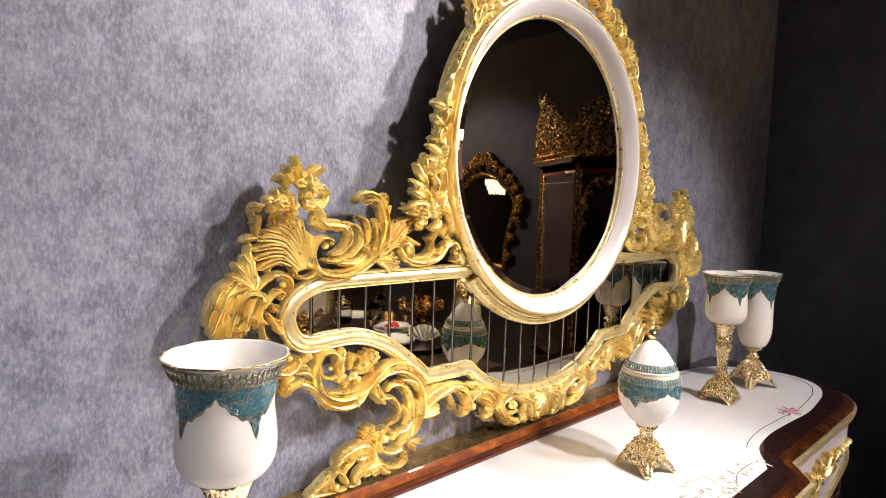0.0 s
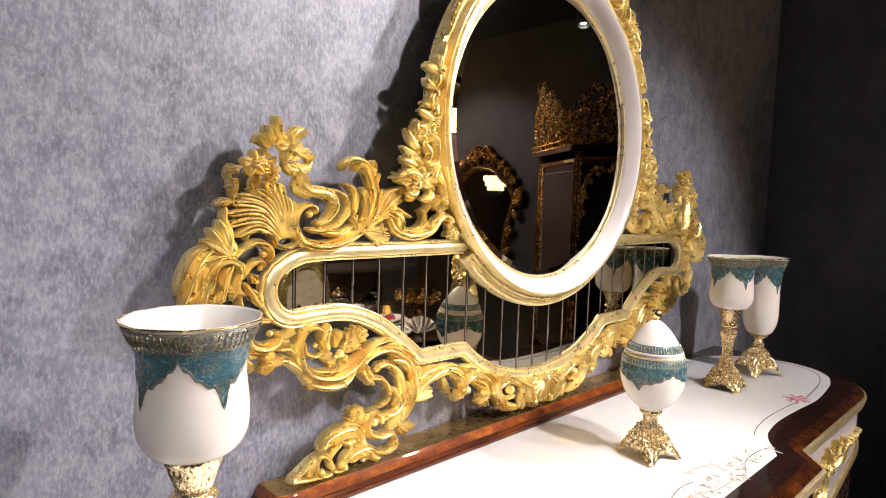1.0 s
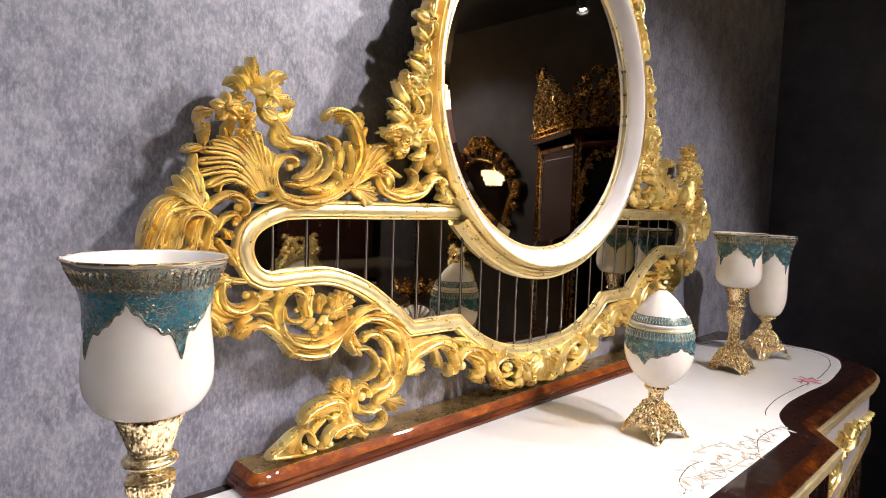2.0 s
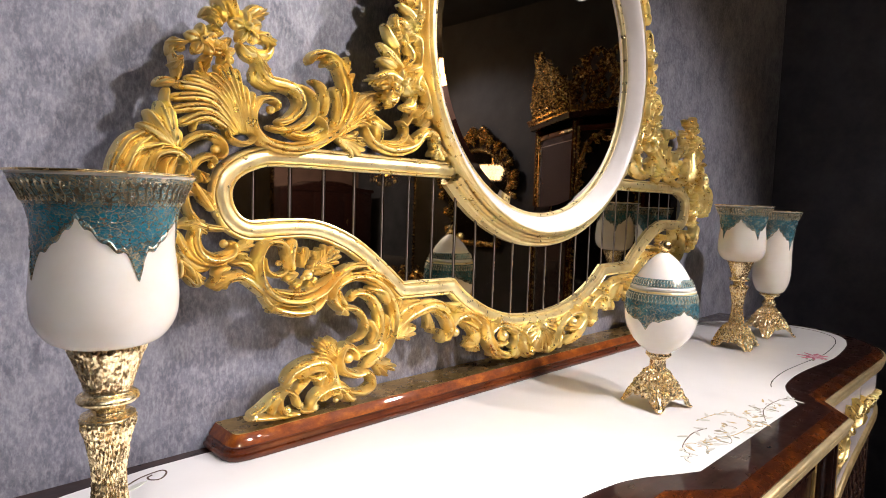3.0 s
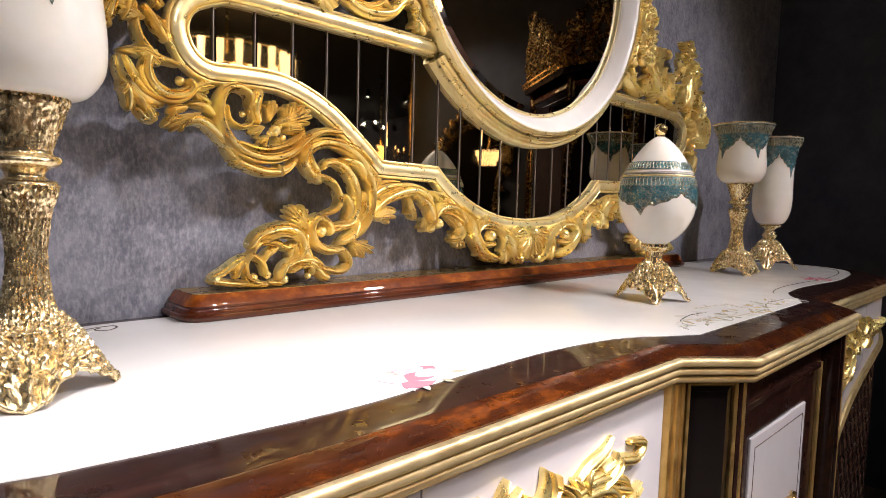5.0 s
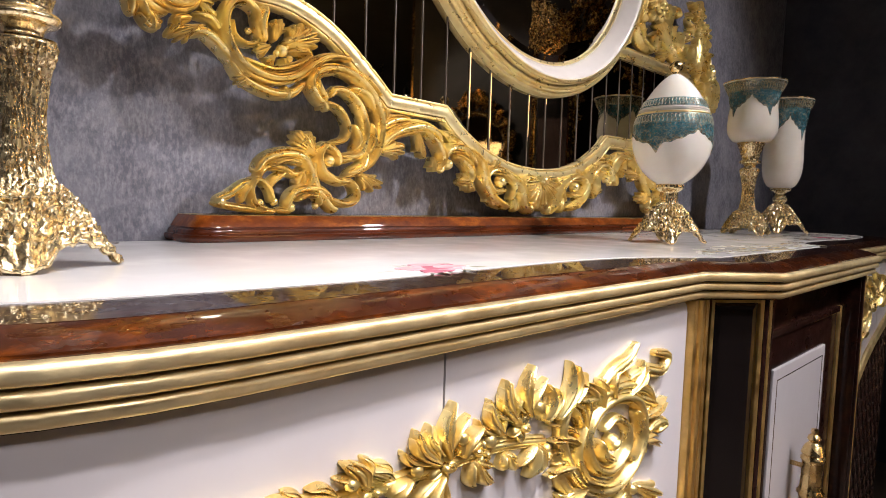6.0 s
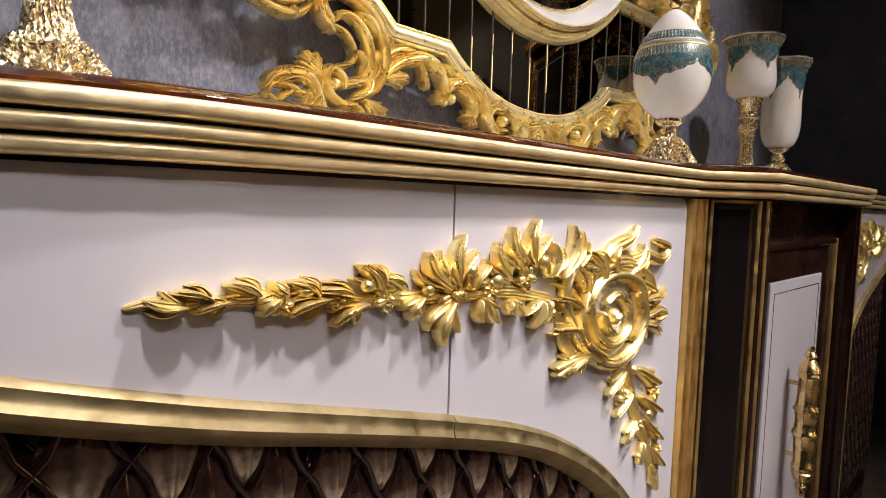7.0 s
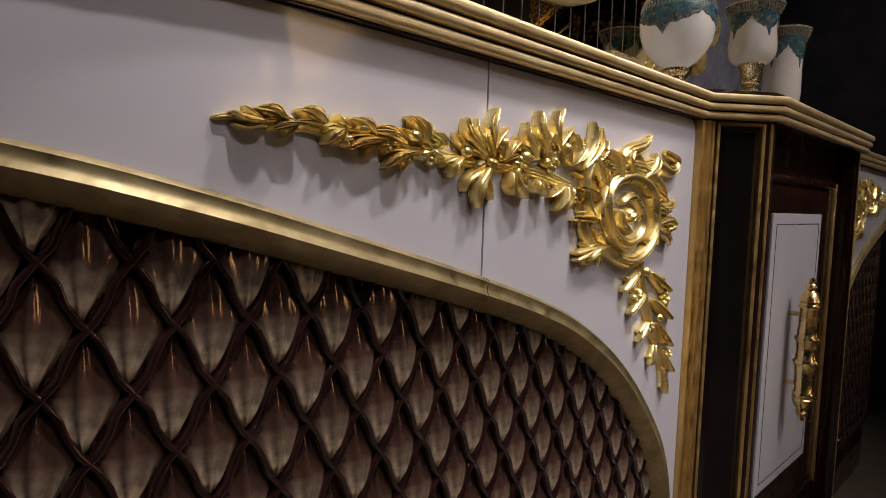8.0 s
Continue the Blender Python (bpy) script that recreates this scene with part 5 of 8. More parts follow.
def hanging_fringe(bag, put):
    stroke(bag.piece('scroll'), put, [(-0.465, 1.093), (-0.429, 1.123), (-0.376, 1.140), (-0.332, 1.135), (-0.309, 1.113)], (0.008, 0.0152, 0.008), 0.0216, 0.003, 2)
    stroke(bag.piece('scroll'), put, [(-0.431, 1.097), (-0.412, 1.102), (-0.402, 1.096)], (0.0048, 0.008, 0.0064), 0.0144, 0.003, 2)
    leaf(bag.piece('acanthus_leaf'), put, (-0.379, 1.134), (-0.359, 1.083), 0.0125, 5, 0.0161, 0.005)
    stroke(bag.piece('scroll'), put, [(-0.364, 1.138), (-0.328, 1.117), (-0.311, 1.084), (-0.329, 1.063)], (0.0077, 0.0134, 0.0064), 0.0228, 0.005, 3)
    leaf(bag.piece('acanthus_leaf'), put, (-0.334, 1.089), (-0.333, 1.059), 0.0113, 4, 0.0161, 0.005)
    dome(bag.piece('scroll_eye'), put, (-0.309, 1.067), 0.0086, 0.0105, 0.006)
    stroke(bag.piece('scroll'), put, [(-0.309, 1.067), (-0.306, 1.092), (-0.285, 1.109), (-0.246, 1.106), (-0.212, 1.077)], (0.008, 0.0128, 0.008), 0.0216, 0.004, 2)
    dome(bag.piece('scroll_eye'), put, (-0.291, 1.077), 0.0115, 0.014, 0.006)
    stroke(bag.piece('scroll'), put, [(-0.274, 1.097), (-0.237, 1.075), (-0.236, 1.050), (-0.264, 1.044)], (0.008, 0.0144, 0.008), 0.0216, 0.006, 3)
    leaf(bag.piece('acanthus_leaf'), put, (-0.255, 1.062), (-0.220, 1.027), 0.0156, 5, 0.0161, 0.005)
    leaf(bag.piece('acanthus_leaf'), put, (-0.320, 1.140), (-0.264, 1.120), 0.0141, 4, 0.0161, 0.005)
    leaf(bag.piece('acanthus_leaf'), put, (-0.267, 1.115), (-0.238, 1.093), 0.0088, 3, 0.0161, 0.005)
    stroke(bag.piece('scroll'), put, [(-0.235, 1.110), (-0.202, 1.086), (-0.188, 1.046), (-0.156, 1.011), (-0.106, 0.997)], (0.008, 0.016, 0.008), 0.024, 0.005, 3)
    leaf(bag.piece('acanthus_leaf'), put, (-0.193, 1.051), (-0.154, 0.999), 0.0156, 4, 0.0161, 0.005)
    leaf(bag.piece('acanthus_leaf'), put, (-0.182, 1.060), (-0.202, 1.096), 0.0141, 4, 0.0161, 0.005)
    stroke(bag.piece('scroll'), put, [(-0.117, 1.033), (-0.160, 1.031), (-0.185, 1.056), (-0.167, 1.074), (-0.119, 1.069), (-0.091, 1.040), (-0.104, 1.013)], (0.0064, 0.0112, 0.0064), 0.0204, 0.006, 2)
    dome(bag.piece('scroll_eye'), put, (-0.139, 1.050), 0.0138, 0.0168, 0.01)
    leaf(bag.piece('acanthus_leaf'), put, (-0.167, 1.074), (-0.144, 1.095), 0.0125, 3, 0.0161, 0.005)
    stroke(bag.piece('scroll'), put, [(-0.127, 1.072), (-0.074, 1.044), (-0.058, 1.007), (-0.033, 0.985)], (0.0096, 0.0168, 0.0096), 0.024, 0.006, 3)
    dome(bag.piece('scroll_eye'), put, (-0.032, 0.995), 0.0138, 0.0168, 0.006)
    stroke(bag.piece('scroll'), put, [(-0.062, 1.017), (-0.061, 1.045), (-0.029, 1.054)], (0.0058, 0.0106, 0.0077), 0.018, 0.004, 2)
    dome(bag.piece('scroll_eye'), put, (-0.020, 1.046), 0.0086, 0.0105, 0.006)
    leaf(bag.piece('acanthus_leaf'), put, (-0.094, 1.025), (-0.080, 0.987), 0.0169, 4, 0.0161, 0.005)


def oval_vine(bag, put):
    flower(bag.piece('flower'), put, (-0.476, 1.563), 0.027, 0.016, 0.03)
    flower(bag.piece('flower'), put, (-0.455, 1.670), 0.02, 0.016, 0.03)
    flower(bag.piece('flower'), put, (-0.443, 1.693), 0.018, 0.016, 0.03)
    flower(bag.piece('flower'), put, (-0.437, 1.782), 0.018, 0.016, 0.03)
    flower(bag.piece('flower'), put, (-0.317, 2.015), 0.024, 0.016, 0.03)
    flower(bag.piece('flower'), put, (-0.497, 1.649), 0.014, 0.016, 0.03)
    stroke(bag.piece('scroll'), put, [(-0.446, 1.545), (-0.500, 1.574), (-0.538, 1.562)], (0.005, 0.0105, 0.003), 0.015, 0.026)
    stroke(bag.piece('scroll'), put, [(-0.472, 1.589), (-0.505, 1.609), (-0.529, 1.625)], (0.005, 0.0105, 0.003), 0.015, 0.026)
    stroke(bag.piece('scroll'), put, [(-0.482, 1.619), (-0.505, 1.638), (-0.520, 1.660)], (0.005, 0.0105, 0.003), 0.015, 0.026)
    stroke(bag.piece('scroll'), put, [(-0.480, 1.639), (-0.496, 1.661), (-0.492, 1.683)], (0.005, 0.0105, 0.003), 0.015, 0.026)
    stroke(bag.piece('scroll'), put, [(-0.471, 1.594), (-0.456, 1.614), (-0.473, 1.640)], (0.005, 0.0105, 0.003), 0.015, 0.026)
    stroke(bag.piece('scroll'), put, [(-0.453, 1.651), (-0.481, 1.669), (-0.505, 1.661)], (0.005, 0.0105, 0.003), 0.015, 0.026)
    stroke(bag.piece('scroll'), put, [(-0.441, 1.664), (-0.458, 1.687), (-0.487, 1.701)], (0.005, 0.0105, 0.003), 0.015, 0.026)
    stroke(bag.piece('scroll'), put, [(-0.441, 1.677), (-0.443, 1.701), (-0.442, 1.726)], (0.005, 0.0105, 0.003), 0.015, 0.026)
    stroke(bag.piece('scroll'), put, [(-0.451, 1.705), (-0.459, 1.725), (-0.442, 1.740)], (0.005, 0.0105, 0.003), 0.015, 0.026)
    stroke(bag.piece('scroll'), put, [(-0.443, 1.721), (-0.442, 1.738), (-0.440, 1.753)], (0.005, 0.0105, 0.003), 0.015, 0.026)
    stroke(bag.piece('scroll'), put, [(-0.441, 1.743), (-0.464, 1.755), (-0.472, 1.767)], (0.005, 0.0105, 0.003), 0.015, 0.026)
    stroke(bag.piece('scroll'), put, [(-0.441, 1.751), (-0.438, 1.774), (-0.436, 1.787)], (0.005, 0.0105, 0.003), 0.015, 0.026)
    stroke(bag.piece('scroll'), put, [(-0.437, 1.778), (-0.455, 1.788), (-0.475, 1.789)], (0.005, 0.0105, 0.003), 0.015, 0.026)
    stroke(bag.piece('scroll'), put, [(-0.435, 1.792), (-0.439, 1.806), (-0.429, 1.819)], (0.005, 0.0105, 0.003), 0.015, 0.026)
    stroke(bag.piece('scroll'), put, [(-0.433, 1.800), (-0.427, 1.828), (-0.419, 1.850)], (0.005, 0.0105, 0.003), 0.015, 0.026)
    stroke(bag.piece('scroll'), put, [(-0.436, 1.784), (-0.431, 1.812), (-0.424, 1.836)], (0.005, 0.0105, 0.003), 0.015, 0.026)
    stroke(bag.piece('scroll'), put, [(-0.459, 1.651), (-0.439, 1.646), (-0.433, 1.613)], (0.005, 0.0105, 0.003), 0.015, 0.026)
    stroke(bag.piece('scroll'), put, [(-0.439, 1.652), (-0.436, 1.636), (-0.435, 1.600)], (0.005, 0.0105, 0.003), 0.015, 0.026)
    stroke(bag.piece('scroll'), put, [(-0.468, 1.586), (-0.439, 1.596), (-0.431, 1.611)], (0.005, 0.0105, 0.003), 0.015, 0.026)
    stroke(bag.piece('scroll'), put, [(-0.489, 1.586), (-0.510, 1.594), (-0.526, 1.599)], (0.005, 0.0105, 0.003), 0.015, 0.026)
    stroke(bag.piece('scroll'), put, [(-0.483, 1.541), (-0.498, 1.529), (-0.514, 1.536)], (0.005, 0.0105, 0.003), 0.015, 0.026)
    stroke(bag.piece('scroll'), put, [(-0.445, 1.541), (-0.454, 1.524), (-0.475, 1.521)], (0.005, 0.0105, 0.003), 0.015, 0.026)
    stroke(bag.piece('scroll'), put, [(-0.416, 1.861), (-0.408, 1.880), (-0.398, 1.900)], (0.005, 0.0105, 0.003), 0.015, 0.026)
    stroke(bag.piece('scroll'), put, [(-0.409, 1.876), (-0.394, 1.911), (-0.383, 1.930)], (0.005, 0.0105, 0.003), 0.015, 0.026)
    stroke(bag.piece('scroll'), put, [(-0.393, 1.911), (-0.387, 1.923), (-0.376, 1.941)], (0.005, 0.0105, 0.003), 0.015, 0.026)
    stroke(bag.piece('scroll'), put, [(-0.386, 1.925), (-0.372, 1.948), (-0.364, 1.959)], (0.005, 0.0105, 0.003), 0.015, 0.026)
    stroke(bag.piece('scroll'), put, [(-0.370, 1.951), (-0.365, 1.957), (-0.348, 1.982)], (0.005, 0.0105, 0.003), 0.015, 0.026)
    stroke(bag.piece('scroll'), put, [(-0.361, 1.963), (-0.341, 1.989), (-0.346, 2.004)], (0.005, 0.0105, 0.003), 0.015, 0.026)
    stroke(bag.piece('scroll'), put, [(-0.343, 1.987), (-0.347, 2.003), (-0.334, 2.033)], (0.005, 0.0105, 0.003), 0.015, 0.026)
    stroke(bag.piece('scroll'), put, [(-0.334, 1.997), (-0.307, 2.026), (-0.316, 2.043)], (0.005, 0.0105, 0.003), 0.015, 0.026)
    stroke(bag.piece('scroll'), put, [(-0.425, 1.588), (-0.430, 1.590), (-0.445, 1.564), (-0.418, 1.553)], (0.005, 0.009, 0.005), 0.016, 0.026)
    stroke(bag.piece('scroll'), put, [(-0.425, 1.587), (-0.409, 1.543), (-0.394, 1.509)], (0.005, 0.01, 0.006), 0.016, 0.02)
    stroke(bag.piece('scroll'), put, [(-0.421, 1.844), (-0.441, 1.748), (-0.439, 1.649), (-0.422, 1.577), (-0.392, 1.505)], (0.008, 0.01, 0.006), 0.01, 0.012)
    stroke(bag.piece('scroll'), put, [(-0.428, 1.539), (-0.442, 1.652), (-0.442, 1.729), (-0.431, 1.810), (-0.411, 1.871)], (0.005, 0.007, 0.005), 0.01, 0.016)
    leaf(bag.piece('acanthus_leaf'), put, (-0.492, 1.634), (-0.486, 1.578), 0.011, 4, 0.0184, 0.02)
    leaf(bag.piece('acanthus_leaf'), put, (-0.466, 1.634), (-0.440, 1.659), 0.01, 4, 0.0184, 0.02)
    leaf(bag.piece('acanthus_leaf'), put, (-0.451, 1.706), (-0.478, 1.718), 0.008, 4, 0.0184, 0.02)
    leaf(bag.piece('acanthus_leaf'), put, (-0.443, 1.721), (-0.458, 1.735), 0.01, 4, 0.0184, 0.02)
    leaf(bag.piece('acanthus_leaf'), put, (-0.441, 1.746), (-0.452, 1.755), 0.01, 4, 0.0184, 0.02)
    leaf(bag.piece('acanthus_leaf'), put, (-0.438, 1.771), (-0.434, 1.798), 0.01, 4, 0.0184, 0.02)
    leaf(bag.piece('acanthus_leaf'), put, (-0.441, 1.793), (-0.473, 1.791), 0.01, 4, 0.0184, 0.02)
    leaf(bag.piece('acanthus_leaf'), put, (-0.432, 1.804), (-0.421, 1.846), 0.0113, 4, 0.0184, 0.02)
    leaf(bag.piece('acanthus_leaf'), put, (-0.441, 1.666), (-0.435, 1.630), 0.01, 4, 0.0184, 0.02)
    leaf(bag.piece('acanthus_leaf'), put, (-0.449, 1.628), (-0.431, 1.608), 0.008, 4, 0.0184, 0.02)
    leaf(bag.piece('acanthus_leaf'), put, (-0.514, 1.567), (-0.540, 1.556), 0.01, 4, 0.0184, 0.02)
    leaf(bag.piece('acanthus_leaf'), put, (-0.486, 1.541), (-0.504, 1.516), 0.01, 4, 0.0184, 0.02)
    leaf(bag.piece('acanthus_leaf'), put, (-0.463, 1.551), (-0.426, 1.557), 0.01, 4, 0.0184, 0.02)
    leaf(bag.piece('acanthus_leaf'), put, (-0.481, 1.578), (-0.449, 1.596), 0.008, 4, 0.0184, 0.02)
    flower(bag.piece('flower'), put, (-0.446, 1.685), 0.022, 0.017, 0.028)
    flower(bag.piece('flower'), put, (-0.480, 1.654), 0.024, 0.017, 0.028)
    flower(bag.piece('flower'), put, (-0.500, 1.555), 0.024, 0.017, 0.028)
    flower(bag.piece('flower'), put, (-0.436, 1.784), 0.022, 0.017, 0.028)
    flower(bag.piece('flower'), put, (-0.458, 1.573), 0.016, 0.017, 0.028)
    stroke(bag.piece('scroll'), put, [(-0.436, 1.785), (-0.441, 1.742), (-0.443, 1.691), (-0.437, 1.640), (-0.456, 1.601), (-0.476, 1.560)], (0.0044, 0.0072, 0.0039), 0.0192, 0.014, 2)
    stroke(bag.piece('scroll'), put, [(-0.450, 1.580), (-0.420, 1.568), (-0.408, 1.537), (-0.433, 1.507)], (0.0063, 0.0102, 0.0056), 0.0216, 0.014, 2)


def crest(bag, put):
    """Scrolls, leaves and blossoms that close over the top of the oval."""
    rng = random.Random(5)
    n = 9
    for i in range(n):
        t = i / (n - 1)
        a = radians(-50 + 50 * t)
        off = 0.075 + 0.02 * t
        c = Vector(((A_IN + off) * math.sin(a), ZC + (B_IN + off) * math.cos(a)))
        out = Vector((math.sin(a), math.cos(a)))
        along = Vector((out.y, -out.x))
        stroke(bag.piece('scroll'), put, [c - out * 0.02 - along * 0.02, c + out * 0.012 - along * 0.022, c + out * 0.030 + along * 0.002, c + out * 0.014 + along * 0.018, c + along * 0.006], (0.006, 0.0105, 0.005), 0.018, 0.022)
        leaf(bag.piece('acanthus_leaf'), put, tuple(c - along * 0.01), tuple(c + out * (0.05 + 0.02 * rng.random()) + along * 0.025), 0.022, 4, 0.014, 0.020)
        leaf(bag.piece('acanthus_leaf'), put, tuple(c + out * 0.005), tuple(c + along * 0.045 - out * 0.012), 0.016, 4, 0.013, 0.024)
        if i % 2:
            flower(bag.piece('flower'), put, tuple(c + out * 0.02), 0.025, 0.018, 0.030)
    for k in range(3):
        stroke(bag.piece('scroll'), put, [(-0.02 - 0.05 * k, ZC + B_IN + 0.085), (-0.05 - 0.06 * k, ZC + B_IN + 0.14 - 0.02 * k), (-0.02 - 0.05 * k, ZC + B_IN + 0.21 - 0.04 * k), (0.0 - 0.05 * k, ZC + B_IN + 0.17 - 0.03 * k)], (0.007, 0.014, 0.006), 0.02, 0.012)


def middle_shell(bag, put):
    hub = Vector((0.0, 1.059))
    for i in range(11):
        a = radians(-172 + 16.4 * i)
        d = Vector((math.cos(a), math.sin(a)))
        stroke(bag.piece('shell_rib'), put, [hub + d * 0.006, hub + d * 0.036, hub + d * (0.060 + 0.010 * abs(math.sin(a)))], (0.0035, 0.0085, 0.0075), 0.022, 0.006, 1)
    for side in (1, -1):
        stroke(bag.piece('scroll'), put, [hub + Vector((side * 0.07, -0.01)), hub + Vector((side * 0.045, 0.006)), hub + Vector((side * 0.012, -0.004))], (0.006, 0.008, 0.006), 0.02, 0.008)
    dome(bag.piece('scroll_eye'), put, tuple(hub), 0.014, 0.02, 0.014)


CARVED = (("upper_scroll", upper_scroll, "carved gold leaf scrolls and shell"), ("end_curl", end_curl, "carved gold end curls"), ("flower_spray", flower_spray, "carved gold flower spray"), ("lower_scroll", lower_scroll, "carved gold lower scrolls"),
          ("foot_scroll", foot_scroll, "carved gold foot scroll"), ("hanging_fringe", hanging_fringe, "carved gold leaf fringe"), ("oval_vine", oval_vine, "carved gold flowers climbing the oval"), ("crest", crest, "carved gold crest of scrolls and flowers"))
for side in (1, -1):
    for name, make, text in CARVED:
        bag = Bag()
        make(bag, carved(side))
        bag.link(name, mirror, text)
bag = Bag()
middle_shell(bag, carved(1))
bag.link("middle_shell", mirror, "carved gold shell")


# ---- gilded garlands on the side doors ----
def garland(bag, place):
    def put(x, z, out):
        spine = float(np.interp(x, (0.31, 0.47, 0.62), (0.813, 0.805, 0.797)))
        slim = float(np.interp(x, (0.31, 0.50, 0.56), (0.72, 0.85, 1.0)))
        return place(x, spine + (z - spine) * slim, out * 0.72)

    stroke(bag.piece('scroll'), put, [(0.308, 0.810), (0.325, 0.814), (0.347, 0.811), (0.373, 0.812)], (0.002, 0.006, 0.005), 0.01, 0.0)
    stroke(bag.piece('scroll'), put, [(0.365, 0.811), (0.412, 0.807), (0.472, 0.801), (0.546, 0.799), (0.622, 0.796), (0.687, 0.783)], (0.004, 0.007, 0.006), 0.01, 0.0)
    stroke(bag.piece('petal'), put, [(0.338, 0.811), (0.325, 0.813), (0.317, 0.817)], (0.0019, 0.0043, 0.0009), 0.0155, 0.006, 2)
    stroke(bag.piece('petal'), put, [(0.338, 0.811), (0.326, 0.805), (0.319, 0.807)], (0.0015, 0.0033, 0.0007), 0.0149, 0.003, 1)
    stroke(bag.piece('petal'), put, [(0.338, 0.811), (0.331, 0.816), (0.326, 0.823)], (0.0014, 0.0031, 0.0007), 0.0146, 0.002, 1)
    stroke(bag.piece('petal'), put, [(0.338, 0.811), (0.325, 0.810), (0.318, 0.814)], (0.0011, 0.0023, 0.0005), 0.0141, 0.01, 1)
    stroke(bag.piece('petal'), put, [(0.352, 0.814), (0.340, 0.820), (0.330, 0.821)], (0.0019, 0.0043, 0.0009), 0.0155, 0.006, 2)
    stroke(bag.piece('petal'), put, [(0.352, 0.814), (0.345, 0.825), (0.339, 0.826)], (0.0015, 0.0033, 0.0007), 0.0149, 0.003, 1)
    stroke(bag.piece('petal'), put, [(0.352, 0.814), (0.342, 0.813), (0.335, 0.811)], (0.0014, 0.0031, 0.0007), 0.0146, 0.002, 1)
    stroke(bag.piece('petal'), put, [(0.352, 0.814), (0.342, 0.821), (0.333, 0.823)], (0.0011, 0.0023, 0.0005), 0.0141, 0.01, 1)
    stroke(bag.piece('petal'), put, [(0.361, 0.813), (0.349, 0.809), (0.341, 0.804)], (0.0019, 0.0043, 0.0009), 0.0155, 0.006, 2)
    stroke(bag.piece('petal'), put, [(0.361, 0.813), (0.350, 0.816), (0.344, 0.813)], (0.0015, 0.0033, 0.0007), 0.0149, 0.003, 1)
    stroke(bag.piece('petal'), put, [(0.361, 0.813), (0.355, 0.806), (0.351, 0.800)], (0.0014, 0.0031, 0.0007), 0.0146, 0.002, 1)
    stroke(bag.piece('petal'), put, [(0.361, 0.813), (0.349, 0.811), (0.342, 0.807)], (0.0011, 0.0023, 0.0005), 0.0141, 0.01, 1)
    stroke(bag.piece('petal'), put, [(0.380, 0.815), (0.369, 0.823), (0.360, 0.825)], (0.0023, 0.0054, 0.0012), 0.0163, 0.006, 2)
    stroke(bag.piece('petal'), put, [(0.380, 0.815), (0.376, 0.826), (0.369, 0.830)], (0.0019, 0.0042, 0.0009), 0.0154, 0.003, 2)
    stroke(bag.piece('petal'), put, [(0.380, 0.815), (0.370, 0.816), (0.362, 0.816)], (0.0017, 0.0039, 0.0008), 0.0153, 0.002, 1)
    stroke(bag.piece('petal'), put, [(0.380, 0.815), (0.371, 0.824), (0.363, 0.827)], (0.0013, 0.0029, 0.0006), 0.0145, 0.01, 1)
    stroke(bag.piece('petal'), put, [(0.395, 0.814), (0.387, 0.806), (0.381, 0.798)], (0.0026, 0.0059, 0.0013), 0.0166, 0.006, 2)
    stroke(bag.piece('petal'), put, [(0.395, 0.814), (0.384, 0.812), (0.379, 0.807)], (0.0021, 0.0047, 0.0010), 0.0158, 0.003, 2)
    stroke(bag.piece('petal'), put, [(0.395, 0.814), (0.392, 0.807), (0.392, 0.800)], (0.0019, 0.0043, 0.0009), 0.0155, 0.002, 2)
    stroke(bag.piece('petal'), put, [(0.395, 0.814), (0.385, 0.808), (0.381, 0.801)], (0.0014, 0.0032, 0.0007), 0.0147, 0.01, 1)
    stroke(bag.piece('petal'), put, [(0.399, 0.814), (0.393, 0.820), (0.389, 0.826)], (0.0023, 0.0054, 0.0012), 0.0163, 0.006, 2)
    stroke(bag.piece('petal'), put, [(0.399, 0.814), (0.391, 0.815), (0.386, 0.819)], (0.0019, 0.0042, 0.0009), 0.0154, 0.003, 2)
    stroke(bag.piece('petal'), put, [(0.399, 0.814), (0.397, 0.819), (0.397, 0.825)], (0.0017, 0.0039, 0.0008), 0.0153, 0.002, 1)
    stroke(bag.piece('petal'), put, [(0.399, 0.814), (0.392, 0.818), (0.388, 0.824)], (0.0013, 0.0029, 0.0006), 0.0145, 0.01, 1)
    stroke(bag.piece('petal'), put, [(0.421, 0.811), (0.412, 0.820), (0.401, 0.824)], (0.0023, 0.0054, 0.0012), 0.0163, 0.006, 2)
    stroke(bag.piece('petal'), put, [(0.421, 0.811), (0.419, 0.822), (0.412, 0.827)], (0.0019, 0.0042, 0.0009), 0.0154, 0.003, 2)
    stroke(bag.piece('petal'), put, [(0.421, 0.811), (0.412, 0.814), (0.403, 0.814)], (0.0017, 0.0039, 0.0008), 0.0153, 0.002, 1)
    stroke(bag.piece('petal'), put, [(0.421, 0.811), (0.414, 0.821), (0.406, 0.825)], (0.0013, 0.0029, 0.0006), 0.0145, 0.01, 1)
    stroke(bag.piece('petal'), put, [(0.431, 0.808), (0.411, 0.803), (0.400, 0.795)], (0.0023, 0.0054, 0.0012), 0.0163, 0.006, 2)
    stroke(bag.piece('petal'), put, [(0.431, 0.808), (0.412, 0.811), (0.402, 0.807)], (0.0019, 0.0042, 0.0009), 0.0154, 0.003, 2)
    stroke(bag.piece('petal'), put, [(0.431, 0.808), (0.421, 0.800), (0.415, 0.791)], (0.0017, 0.0039, 0.0008), 0.0153, 0.002, 1)
    stroke(bag.piece('petal'), put, [(0.431, 0.808), (0.412, 0.806), (0.401, 0.799)], (0.0013, 0.0029, 0.0006), 0.0145, 0.01, 1)
